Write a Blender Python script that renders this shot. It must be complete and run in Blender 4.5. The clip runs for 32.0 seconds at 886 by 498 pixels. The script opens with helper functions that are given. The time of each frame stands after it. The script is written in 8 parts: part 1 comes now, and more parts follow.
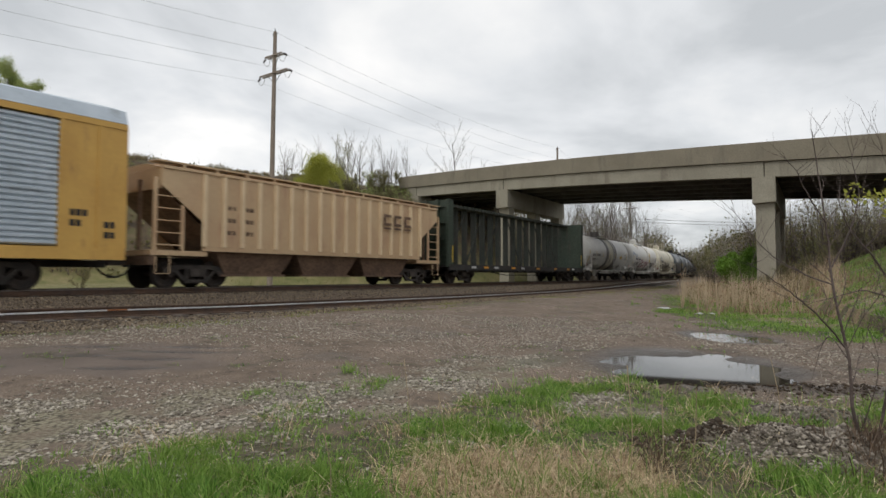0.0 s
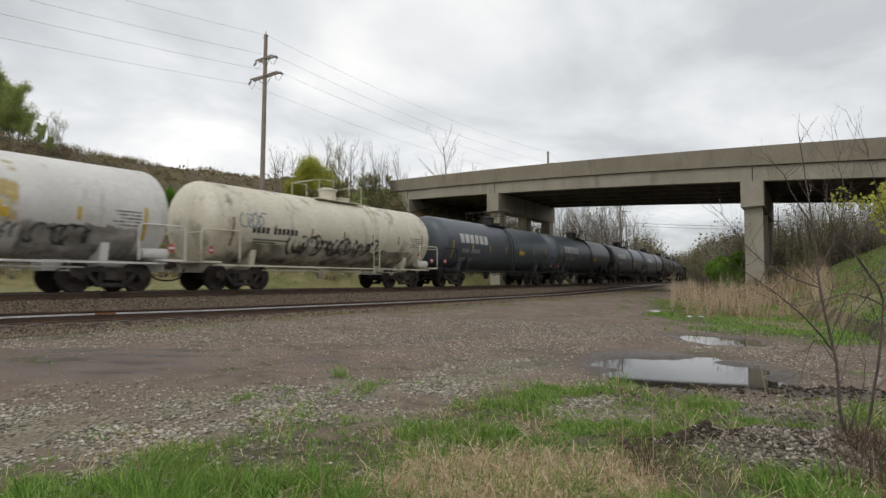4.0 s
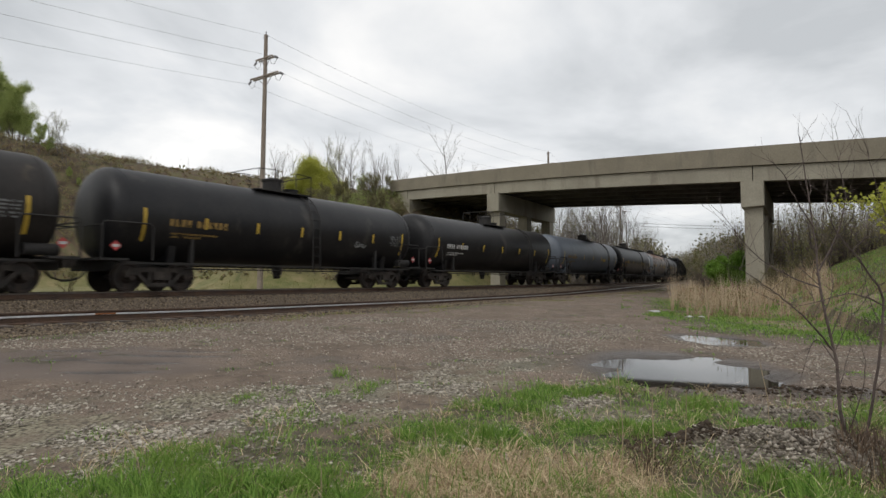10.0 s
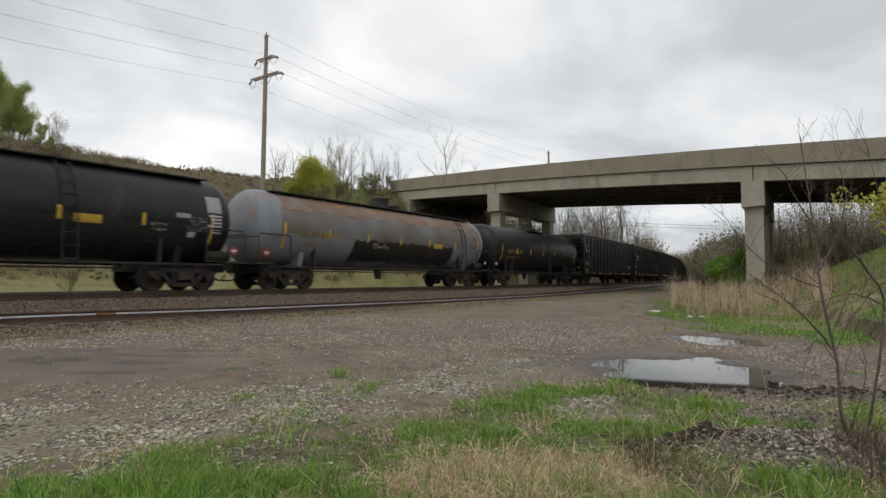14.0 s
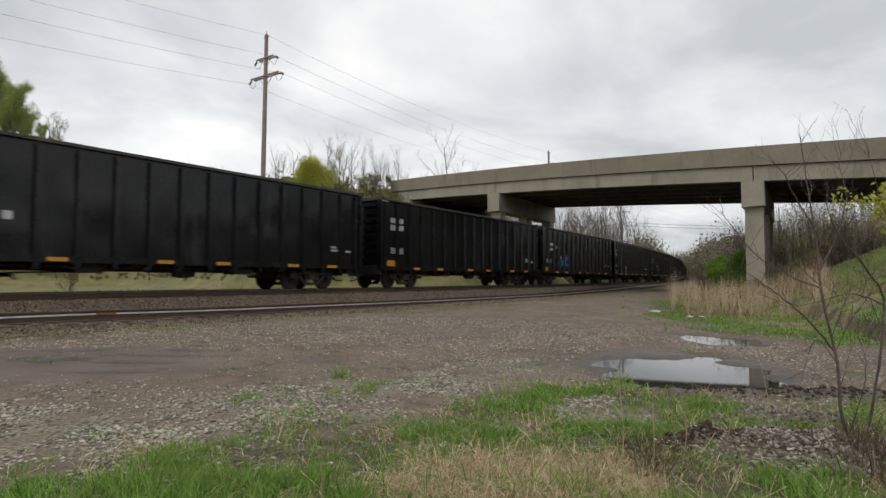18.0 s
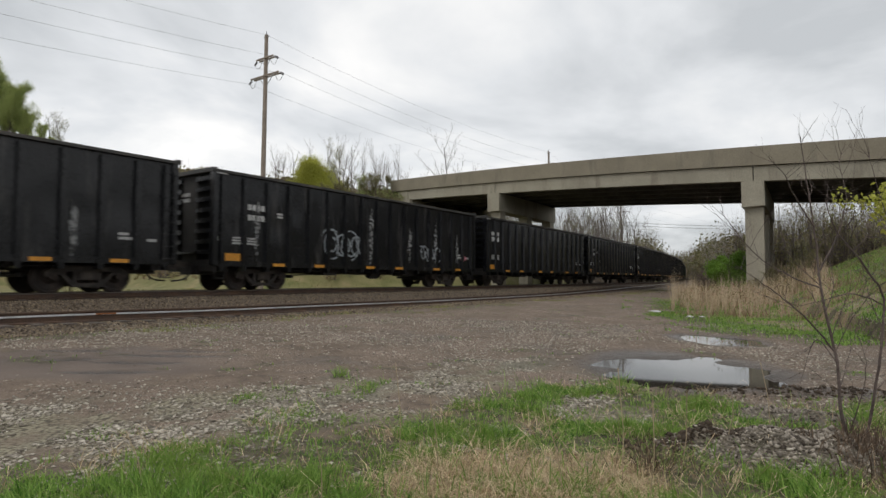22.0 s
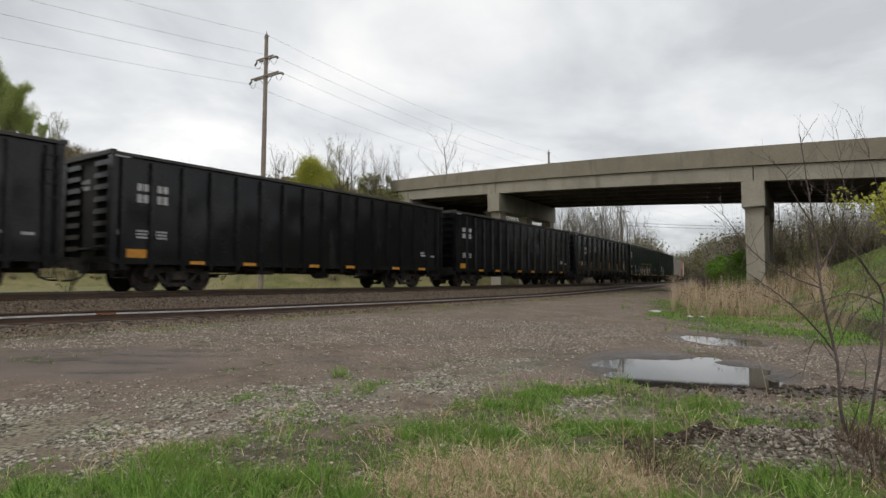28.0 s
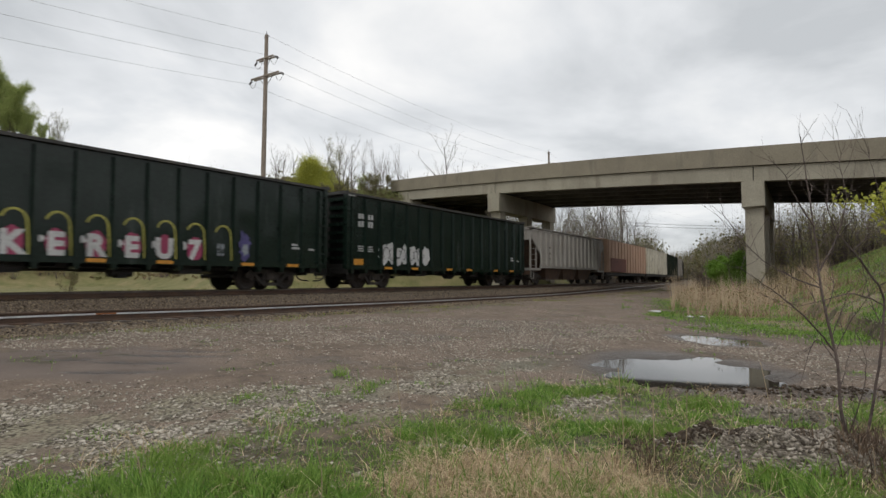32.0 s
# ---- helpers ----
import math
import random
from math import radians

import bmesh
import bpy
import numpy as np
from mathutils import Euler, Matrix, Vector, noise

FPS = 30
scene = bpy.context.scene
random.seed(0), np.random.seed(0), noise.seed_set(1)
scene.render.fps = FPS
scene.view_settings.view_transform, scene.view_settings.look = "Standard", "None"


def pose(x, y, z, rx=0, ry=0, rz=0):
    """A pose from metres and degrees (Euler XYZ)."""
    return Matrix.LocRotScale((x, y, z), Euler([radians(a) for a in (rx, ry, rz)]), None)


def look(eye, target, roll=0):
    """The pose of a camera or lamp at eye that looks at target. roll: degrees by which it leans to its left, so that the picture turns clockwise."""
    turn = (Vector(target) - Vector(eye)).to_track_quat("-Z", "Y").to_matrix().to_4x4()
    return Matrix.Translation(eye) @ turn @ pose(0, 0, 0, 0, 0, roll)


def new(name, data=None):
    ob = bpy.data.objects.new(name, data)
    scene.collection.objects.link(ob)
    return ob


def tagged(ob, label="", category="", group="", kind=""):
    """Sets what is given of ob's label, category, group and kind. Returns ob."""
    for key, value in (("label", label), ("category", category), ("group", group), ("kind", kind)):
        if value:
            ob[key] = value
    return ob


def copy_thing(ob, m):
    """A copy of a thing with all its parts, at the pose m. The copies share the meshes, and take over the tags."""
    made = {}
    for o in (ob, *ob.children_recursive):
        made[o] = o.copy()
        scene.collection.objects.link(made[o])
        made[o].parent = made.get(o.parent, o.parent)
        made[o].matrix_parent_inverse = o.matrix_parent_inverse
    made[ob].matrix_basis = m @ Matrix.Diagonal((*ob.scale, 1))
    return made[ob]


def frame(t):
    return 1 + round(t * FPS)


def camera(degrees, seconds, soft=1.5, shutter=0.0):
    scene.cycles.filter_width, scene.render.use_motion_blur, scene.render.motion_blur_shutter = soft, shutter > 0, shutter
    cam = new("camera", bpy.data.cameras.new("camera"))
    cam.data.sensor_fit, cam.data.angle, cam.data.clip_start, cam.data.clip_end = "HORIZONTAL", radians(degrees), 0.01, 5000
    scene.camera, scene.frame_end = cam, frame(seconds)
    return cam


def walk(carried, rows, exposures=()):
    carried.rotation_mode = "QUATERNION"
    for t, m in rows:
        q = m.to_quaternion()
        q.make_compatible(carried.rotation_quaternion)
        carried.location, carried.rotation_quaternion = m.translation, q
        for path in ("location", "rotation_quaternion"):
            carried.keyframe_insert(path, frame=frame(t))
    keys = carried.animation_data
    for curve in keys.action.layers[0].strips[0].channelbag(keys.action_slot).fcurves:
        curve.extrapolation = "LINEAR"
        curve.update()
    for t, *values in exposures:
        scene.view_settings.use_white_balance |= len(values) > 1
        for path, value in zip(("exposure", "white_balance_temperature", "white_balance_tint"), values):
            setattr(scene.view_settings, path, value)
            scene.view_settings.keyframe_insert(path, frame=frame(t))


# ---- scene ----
# ------------------------------------------------------------------ camera
cam = camera(73.74, 32.0, shutter=0.22)
EYE = (0.0, 0.0, 1.30)
TILT = 92.81


def aim(right, down):
    """The camera's pose, turned by small angles in degrees from its resting view."""
    return pose(*EYE, TILT + down, 0, right)


walk(cam, [(0, aim(0.855, -0.327)), (0.1, aim(0.754, -0.679)), (0.2, aim(0.704, -0.729)), (0.3, aim(0.654, -0.729)), (0.4, aim(0.604, -0.679)), (0.5,
           aim(0.543, -0.563)), (0.6, aim(0.503, -0.352)), (0.7, aim(0.453, -0.075)), (0.8, aim(0.438, 0.226)), (0.9, aim(0.402, 0.478)), (1.0, aim(0.387,
           0.674)), (1.1, aim(0.352, 0.694)), (1.2, aim(0.302, 0.729)), (1.3, aim(0.292, 0.734)), (1.4, aim(0.252, 0.770)), (1.5, aim(0.221, 0.744)), (1.6,
           aim(0.151, 0.578)), (1.7, aim(0.101, 0.417)), (1.8, aim(0.060, 0.226)), (1.9, aim(0.000, 0.111)), (2.0, aim(-0.060, 0.060)), (2.1, aim(-0.050,
           0.020)), (2.3, aim(-0.025, 0.000)), (2.5, aim(-0.015, 0.000)),            (3.5, aim(-0.02, 0.0)), (9.0, aim(-0.01, 0.0)), (14.0, aim(0.03, 0.0)),
           (20.0, aim(0.04, 0.0)), (32.0, aim(0.05, 0.0))])

# ------------------------------------------------------------------ light
scene.view_settings.exposure = 0.0
world = bpy.data.worlds.new("overcast_sky")
scene.world = world
world.use_nodes = True


def build_world():
    nt = world.node_tree
    nt.nodes.clear()
    N, Lk = nt.nodes.new, nt.links.new
    out, bg = N("ShaderNodeOutputWorld"), N("ShaderNodeBackground")
    sky = N("ShaderNodeTexSky")
    sky.sky_type, sky.sun_disc, sky.sun_elevation, sky.sun_rotation = "NISHITA", False, radians(48), radians(150)
    dim = N("ShaderNodeVectorMath"); dim.operation = "SCALE"; dim.inputs["Scale"].default_value = 0.10
    Lk(sky.outputs[0], dim.inputs[0])
    tc, sep = N("ShaderNodeTexCoord"), N("ShaderNodeSeparateXYZ")
    Lk(tc.outputs["Generated"], sep.inputs[0])
    add = N("ShaderNodeMath"); add.operation = "ADD"; add.inputs[1].default_value = 0.22
    ab = N("ShaderNodeMath"); ab.operation = "ABSOLUTE"
    Lk(sep.outputs[2], ab.inputs[0]); Lk(ab.outputs[0], add.inputs[0])
    com = N("ShaderNodeCombineXYZ")
    for i in (0, 1):
        d = N("ShaderNodeMath"); d.operation = "DIVIDE"
        Lk(sep.outputs[i], d.inputs[0]); Lk(add.outputs[0], d.inputs[1]); Lk(d.outputs[0], com.inputs[i])
    n1 = N("ShaderNodeTexNoise"); n1.inputs["Scale"].default_value = 1.15; n1.inputs["Detail"].default_value = 7; n1.inputs["Roughness"].default_value = 0.5
    n1.inputs["Distortion"].default_value = 0.35
    Lk(com.outputs[0], n1.inputs["Vector"])
    ramp = N("ShaderNodeValToRGB")
    cr = ramp.color_ramp
    cr.elements[0].position, cr.elements[0].color = 0.34, (0.555, 0.575, 0.592, 1)
    cr.elements[1].position, cr.elements[1].color = 0.60, (0.98, 0.97, 0.953, 1)
    mid = cr.elements.new(0.47); mid.color = (0.755, 0.77, 0.785, 1)
    away = N("ShaderNodeVectorMath"); away.operation = "DOT_PRODUCT"; away.inputs[1].default_value = (0.80, 0.60, -2.5)
    Lk(tc.outputs["Generated"], away.inputs[0])
    dull = N("ShaderNodeMapRange"); dull.inputs["From Min"].default_value, dull.inputs["From Max"].default_value = 0.1, 0.75
    dull.inputs["To Max"].default_value = 0.2
    Lk(away.outputs["Value"], dull.inputs["Value"])
    less = N("ShaderNodeMath"); less.operation = "SUBTRACT"
    Lk(n1.outputs["Fac"], less.inputs[0]); Lk(dull.outputs[0], less.inputs[1]); Lk(less.outputs[0], ramp.inputs[0])
    mix = N("ShaderNodeMix"); mix.data_type = "RGBA"; mix.inputs["Factor"].default_value = 0.93
    Lk(dim.outputs[0], mix.inputs["A"]); Lk(ramp.outputs[0], mix.inputs["B"])
    Lk(mix.outputs["Result"], bg.inputs[0]); bg.inputs[1].default_value = 1.08
    Lk(bg.outputs[0], out.inputs[0])


build_world()
sun = new("sun", bpy.data.lights.new("sun", "SUN"))
sun.data.energy, sun.data.angle, sun.data.color = 0.8, radians(25), (1.0, 0.97, 0.92)
sun.matrix_world = look((-20, -40, 50), (0, 0, 0))


# ------------------------------------------------------------------ materials
def mat(name, c1, c2=None, rough=0.7, metal=0.0, big=0.8, fine=25.0, bump=0.2, c3=None, amt=0.5, stretch=(1, 1, 1), spec=0.5, fac=0.35, rand=0.0):
    """Two paints mixed by a broad noise, a fine grain, and a third tone (dirt, rust, wear) in stretched patches."""
    m = bpy.data.materials.new(name)
    m.use_nodes = True
    nt = m.node_tree
    N, Lk = nt.nodes.new, nt.links.new
    b = nt.nodes["Principled BSDF"]
    b.inputs["Roughness"].default_value, b.inputs["Metallic"].default_value = rough, metal
    b.inputs["Specular IOR Level"].default_value = spec
    tc = N("ShaderNodeTexCoord")
    n1, n2 = N("ShaderNodeTexNoise"), N("ShaderNodeTexNoise")
    for n, s, d in ((n1, big, 5), (n2, fine, 3)):
        n.inputs["Scale"].default_value, n.inputs["Detail"].default_value = s, d
        Lk(tc.outputs["Object"], n.inputs["Vector"])
    c2 = c2 or tuple(v * 0.75 for v in c1)
    r1 = N("ShaderNodeMapRange"); r1.inputs["From Min"].default_value, r1.inputs["From Max"].default_value = 0.35, 0.65
    Lk(n1.outputs["Fac"], r1.inputs["Value"])
    m1 = N("ShaderNodeMix"); m1.data_type = "RGBA"
    m1.inputs["A"].default_value, m1.inputs["B"].default_value = (*c1, 1), (*c2, 1)
    Lk(r1.outputs[0], m1.inputs["Factor"])
    col = m1.outputs["Result"]
    if c3:
        mp = N("ShaderNodeMapping"); mp.inputs["Scale"].default_value = stretch
        Lk(tc.outputs["Object"], mp.inputs["Vector"])
        n3 = N("ShaderNodeTexNoise"); n3.inputs["Scale"].default_value, n3.inputs["Detail"].default_value, n3.inputs["Roughness"].default_value = 1.0, 8, 0.65
        Lk(mp.outputs[0], n3.inputs["Vector"])
        r3 = N("ShaderNodeMapRange"); r3.inputs["From Min"].default_value, r3.inputs["From Max"].default_value = 0.62 - 0.25 * amt, 0.78 - 0.25 * amt
        Lk(n3.outputs["Fac"], r3.inputs["Value"])
        m3 = N("ShaderNodeMix"); m3.data_type = "RGBA"; m3.inputs["B"].default_value = (*c3, 1)
        Lk(r3.outputs[0], m3.inputs["Factor"]); Lk(col, m3.inputs["A"])
        col = m3.outputs["Result"]
    r2 = N("ShaderNodeMapRange"); r2.inputs["From Min"].default_value, r2.inputs["From Max"].default_value = 0.3, 0.7
    r2.inputs["To Min"].default_value, r2.inputs["To Max"].default_value = 1 - fac, 1 + fac
    Lk(n2.outputs["Fac"], r2.inputs["Value"])
    val = r2.outputs[0]
    if rand:
        oi = N("ShaderNodeObjectInfo")
        rr = N("ShaderNodeMapRange"); rr.inputs["To Min"].default_value, rr.inputs["To Max"].default_value = 1 - rand, 1 + rand
        Lk(oi.outputs["Random"], rr.inputs["Value"])
        mm = N("ShaderNodeMath"); mm.operation = "MULTIPLY"
        Lk(val, mm.inputs[0]); Lk(rr.outputs[0], mm.inputs[1]); val = mm.outputs[0]
    vs = N("ShaderNodeVectorMath"); vs.operation = "SCALE"
    Lk(col, vs.inputs[0]); Lk(val, vs.inputs["Scale"])
    Lk(vs.outputs[0], b.inputs["Base Color"])
    if bump:
        bp = N("ShaderNodeBump"); bp.inputs["Strength"].default_value, bp.inputs["Distance"].default_value = bump, 0.02
        Lk(n2.outputs["Fac"], bp.inputs["Height"]); Lk(bp.outputs[0], b.inputs["Normal"])
    return m


def leaf_mat(name, c1, c2, rough=0.6, trans=0.25, seed_scale=1.0, patch=None):
    """Leaves and blades: each island its own tone between two greens."""
    m = bpy.data.materials.new(name)
    m.use_nodes = True
    nt = m.node_tree
    N, Lk = nt.nodes.new, nt.links.new
    b = nt.nodes["Principled BSDF"]
    b.inputs["Roughness"].default_value = rough
    b.inputs["Specular IOR Level"].default_value = 0.3
    g = N("ShaderNodeNewGeometry")
    mx = N("ShaderNodeMix"); mx.data_type = "RGBA"
    mx.inputs["A"].default_value, mx.inputs["B"].default_value = (*c1, 1), (*c2, 1)
    Lk(g.outputs["Random Per Island"], mx.inputs["Factor"])
    col = mx.outputs["Result"]
    if patch:
        tc, n = N("ShaderNodeTexCoord"), N("ShaderNodeTexNoise")
        n.inputs["Scale"].default_value, n.inputs["Detail"].default_value = seed_scale, 4
        Lk(tc.outputs["Object"], n.inputs["Vector"])
        r = N("ShaderNodeMapRange"); r.inputs["From Min"].default_value, r.inputs["From Max"].default_value = 0.4, 0.62
        Lk(n.outputs["Fac"], r.inputs["Value"])
        m2 = N("ShaderNodeMix"); m2.data_type = "RGBA"; m2.inputs["B"].default_value = (*patch, 1)
        h = N("ShaderNodeMath"); h.operation = "MULTIPLY"; h.inputs[1].default_value = 0.6
        Lk(r.outputs[0], h.inputs[0]); Lk(h.outputs[0], m2.inputs["Factor"]); Lk(col, m2.inputs["A"])
        col = m2.outputs["Result"]
    Lk(col, b.inputs["Base Color"])
    tr = N("ShaderNodeBsdfTranslucent"); Lk(col, tr.inputs["Color"])
    ms = N("ShaderNodeMixShader"); ms.inputs[0].default_value = trans
    Lk(b.outputs[0], ms.inputs[1]); Lk(tr.outputs[0], ms.inputs[2])
    Lk(ms.outputs[0], nt.nodes["Material Output"].inputs[0])
    return m


def plain(name, c, rough=0.6, metal=0.0, fac=0.2, fine=12.0):
    return mat(name, c, rough=rough, metal=metal, fac=fac, fine=fine, bump=0.0)


def worn(name, c, cover=0.6, scale=2.5, rough=0.65, soft=0.16):
    """Thin or faded paint and grime: it covers only in patches and lets the surface beneath show."""
    m = plain(name, c, rough)
    nt = m.node_tree
    N, Lk = nt.nodes.new, nt.links.new
    n, r, tc = N("ShaderNodeTexNoise"), N("ShaderNodeMapRange"), N("ShaderNodeTexCoord")
    n.inputs["Scale"].default_value, n.inputs["Detail"].default_value = scale, 6
    r.inputs["From Min"].default_value, r.inputs["From Max"].default_value = 0.62 - 0.3 * cover - soft / 2, 0.62 - 0.3 * cover + soft / 2
    r.inputs["To Max"].default_value = 0.35 + 0.6 * cover
    Lk(tc.outputs["Object"], n.inputs["Vector"]); Lk(n.outputs["Fac"], r.inputs["Value"])
    ms, tr = N("ShaderNodeMixShader"), N("ShaderNodeBsdfTransparent")
    Lk(r.outputs[0], ms.inputs[0]); Lk(tr.outputs[0], ms.inputs[1]); Lk(nt.nodes["Principled BSDF"].outputs[0], ms.inputs[2])
    Lk(ms.outputs[0], nt.nodes["Material Output"].inputs[0])
    return m


CONCRETE = mat("weathered_concrete", (0.32, 0.295, 0.232), (0.265, 0.243, 0.19), rough=0.9, big=0.5, fine=14, bump=0.25, c3=(0.19, 0.165, 0.13), amt=0.32, stretch=(0.9, 0.9, 0.16), fac=0.14)
CONCRETE_D = mat("parapet_concrete", (0.25, 0.222, 0.166), (0.212, 0.186, 0.138), rough=0.9, big=0.5, fine=14, bump=0.25, c3=(0.16, 0.14, 0.11), amt=0.3, stretch=(0.8, 0.8, 0.2), fac=0.12)
# Darker copy of the concrete: shade under the deck put into the colour.
SHADED_CONCRETE = mat("shaded_concrete", (0.11, 0.10, 0.088), (0.075, 0.068, 0.06), rough=0.95, big=0.7, fine=12, bump=0.2)
RUST = mat("rusted_steel", (0.10, 0.058, 0.036), (0.065, 0.042, 0.032), rough=0.85, big=3, fine=40, bump=0.3)
RAILTOP = mat("worn_rail_head", (0.66, 0.66, 0.67), (0.54, 0.54, 0.55), rough=0.55, metal=1.0, big=2, fine=60, bump=0.05)
RAILDULL = mat("dull_rail_head", (0.16, 0.13, 0.115), (0.11, 0.09, 0.08), rough=0.5, metal=0.6, big=2, fine=60, bump=0.05)
TIE = mat("creosoted_wood", (0.075, 0.06, 0.05), (0.12, 0.10, 0.085), rough=0.9, big=6, fine=60, bump=0.5, rand=0.3)
BLACK = mat("black_car_paint", (0.0050, 0.0054, 0.0066), (0.0115, 0.012, 0.0135), rough=0.21, spec=0.30, big=1.2, fine=9, bump=0.08, c3=(0.030, 0.030, 0.031), amt=0.2, stretch=(1.8, 1.8, 0.35), fac=0.25, rand=0.2)
BLACK_WORN = mat("streaked_black_paint", (0.006, 0.0065, 0.0075), (0.011, 0.0115, 0.013), rough=0.24, spec=0.30, big=1.2, fine=9, bump=0.08, c3=(0.055, 0.053, 0.052), amt=0.30, stretch=(2.4, 2.4, 0.28), fac=0.25)
GREEN_GON = mat("dark_green_paint", (0.007, 0.0145, 0.0105), (0.010, 0.019, 0.014), rough=0.23, spec=0.30, big=1.2, fine=9, bump=0.08, c3=(0.04, 0.05, 0.045), amt=0.12, stretch=(1.8, 1.8, 0.35), fac=0.25)
# Paler than the black paint: top-rail sky sheen put into the colour.
LIT_STEEL = mat("lit_black_steel", (0.045, 0.042, 0.037), (0.022, 0.021, 0.02), rough=0.6, big=1.5, fine=12, bump=0.15, c3=(0.09, 0.078, 0.064), amt=0.3, stretch=(0.8, 2, 2))
# Near-black stand-in for the shade of deep slots.
RECESS_SHADE = mat("recess_shade", (0.004, 0.004, 0.004), (0.007, 0.0065, 0.006), rough=0.95, spec=0.1, big=2, fine=20, bump=0.2)
TRUCK = mat("grimy_cast_steel", (0.020, 0.017, 0.015), (0.062, 0.050, 0.042), rough=0.8, big=3, fine=30, bump=0.3)
WHEEL = mat("brown_wheel_steel", (0.05, 0.037, 0.03), (0.03, 0.025, 0.023), rough=0.7, metal=0.3, big=4, fine=30, bump=0.2)
UNDER = mat("dark_underframe", (0.014, 0.013, 0.013), (0.03, 0.027, 0.025), rough=0.8, big=2, fine=20, bump=0.2)
YELLOW = plain("reflective_yellow", (0.60, 0.40, 0.05), 0.5)
ORANGE = plain("reflective_orange", (0.55, 0.24, 0.02), 0.5)
WHITE = plain("white_lettering", (0.55, 0.55, 0.54), 0.6)
MARKW = plain("worn_white_marks", (0.46, 0.46, 0.455), 0.6)
GREYLET = plain("faded_lettering", (0.30, 0.31, 0.31), 0.6)
STENCIL = worn("worn_stencil", (0.24, 0.245, 0.245), 0.55, 9.0)
YELLET = worn("faded_yellow_lettering", (0.34, 0.215, 0.06), 0.75, 6.0)
RED = plain("red_placard", (0.45, 0.05, 0.05), 0.5)
BLUE = plain("blue_spray_paint", (0.03, 0.13, 0.38), 0.5)
MAROON = plain("maroon_spray_paint", (0.30, 0.03, 0.09), 0.5)
LIME = plain("yellow_green_spray_paint", (0.38, 0.36, 0.07), 0.5)
PURPLE = plain("purple_spray_paint", (0.07, 0.06, 0.19), 0.5)
PINK = plain("faded_red_spray_paint", (0.42, 0.14, 0.17), 0.6)
SPRAYGREY = worn("grey_spray_paint", (0.32, 0.35, 0.37), 0.8, 4.0)
PINKW = worn("washed_red_spray_paint", (0.45, 0.20, 0.25), 0.55, 3.0)
BLUEW = worn("washed_blue_spray_paint", (0.12, 0.22, 0.42), 0.6, 4.0)
DARKW = worn("washed_black_spray_paint", (0.05, 0.05, 0.05), 0.6, 3.0)
GOLDW = worn("washed_yellow_spray_paint", (0.60, 0.44, 0.12), 0.45, 2.0)
GRIME = worn("oily_grime", (0.12, 0.095, 0.07), 0.5, 1.6, soft=0.35)
SOOT = worn("grey_grime", (0.20, 0.19, 0.175), 0.45, 1.3, soft=0.4)
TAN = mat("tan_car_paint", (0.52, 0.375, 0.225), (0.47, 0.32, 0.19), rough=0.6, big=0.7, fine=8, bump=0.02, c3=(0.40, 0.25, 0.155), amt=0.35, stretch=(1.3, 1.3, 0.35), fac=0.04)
TAN_PINK = mat("faded_tan_paint", (0.47, 0.30, 0.21), (0.43, 0.27, 0.18), rough=0.65, big=0.8, fine=8, bump=0.02, c3=(0.31, 0.19, 0.12), amt=0.35, stretch=(1.4, 1.4, 0.3), fac=0.04)
# Lighter copy of TAN: light caught by the ribs put into the colour.
LIT_TAN = mat("lit_tan_rib", (0.66, 0.52, 0.34), (0.60, 0.46, 0.29), rough=0.6, big=1.2, fine=8, bump=0.02, c3=(0.42, 0.28, 0.17), amt=0.3, stretch=(2, 2, 0.5), fac=0.04)
# Much darker brown than TAN; slope sheets, bays and block marks use it.
DARK_TAN = mat("dark_tan_hopper", (0.155, 0.095, 0.06), (0.10, 0.062, 0.042), rough=0.8, big=1.5, fine=10, bump=0.1)
RACKYEL = mat("yellow_rack_paint", (0.58, 0.35, 0.085), (0.52, 0.30, 0.07), rough=0.55, big=0.9, fine=8, bump=0.02, c3=(0.25, 0.13, 0.05), amt=0.22, stretch=(2, 2, 0.5), fac=0.04)
GALV = mat("galvanised_panel", (0.50, 0.56, 0.62), (0.42, 0.48, 0.54), rough=0.5, metal=0.3, big=1.5, fine=14, bump=0.02, c3=(0.27, 0.29, 0.31), amt=0.2, stretch=(1, 1, 1.5), fac=0.04)
BEAMGREEN = mat("faded_green_paint", (0.022, 0.036, 0.023), (0.032, 0.044, 0.030), rough=0.7, big=1.0, fine=10, bump=0.1, c3=(0.05, 0.042, 0.032), amt=0.3, stretch=(2, 2, 0.5))
BEAMDARK = mat("dull_green_brown_paint", (0.020, 0.026, 0.019), (0.030, 0.032, 0.025), rough=0.75, big=1.0, fine=10, bump=0.1, c3=(0.05, 0.038, 0.03), amt=0.35, stretch=(2, 2, 0.5))
WHITETANK = mat("chalky_white_tank", (0.66, 0.65, 0.62), (0.58, 0.565, 0.53), rough=0.5, big=0.7, fine=8, bump=0.04, c3=(0.36, 0.34, 0.29), amt=0.2, stretch=(1.6, 1.6, 0.4), fac=0.07)
CREAMTANK = mat("cream_white_tank", (0.62, 0.585, 0.48), (0.55, 0.51, 0.40), rough=0.55, big=0.8, fine=8, bump=0.04, c3=(0.20, 0.175, 0.14), amt=0.4, stretch=(1.2, 1.2, 0.7), fac=0.08)
BANDGREY = mat("grey_band_paint", (0.19, 0.175, 0.165), (0.15, 0.14, 0.13), rough=0.6, big=1, fine=8, bump=0.05)
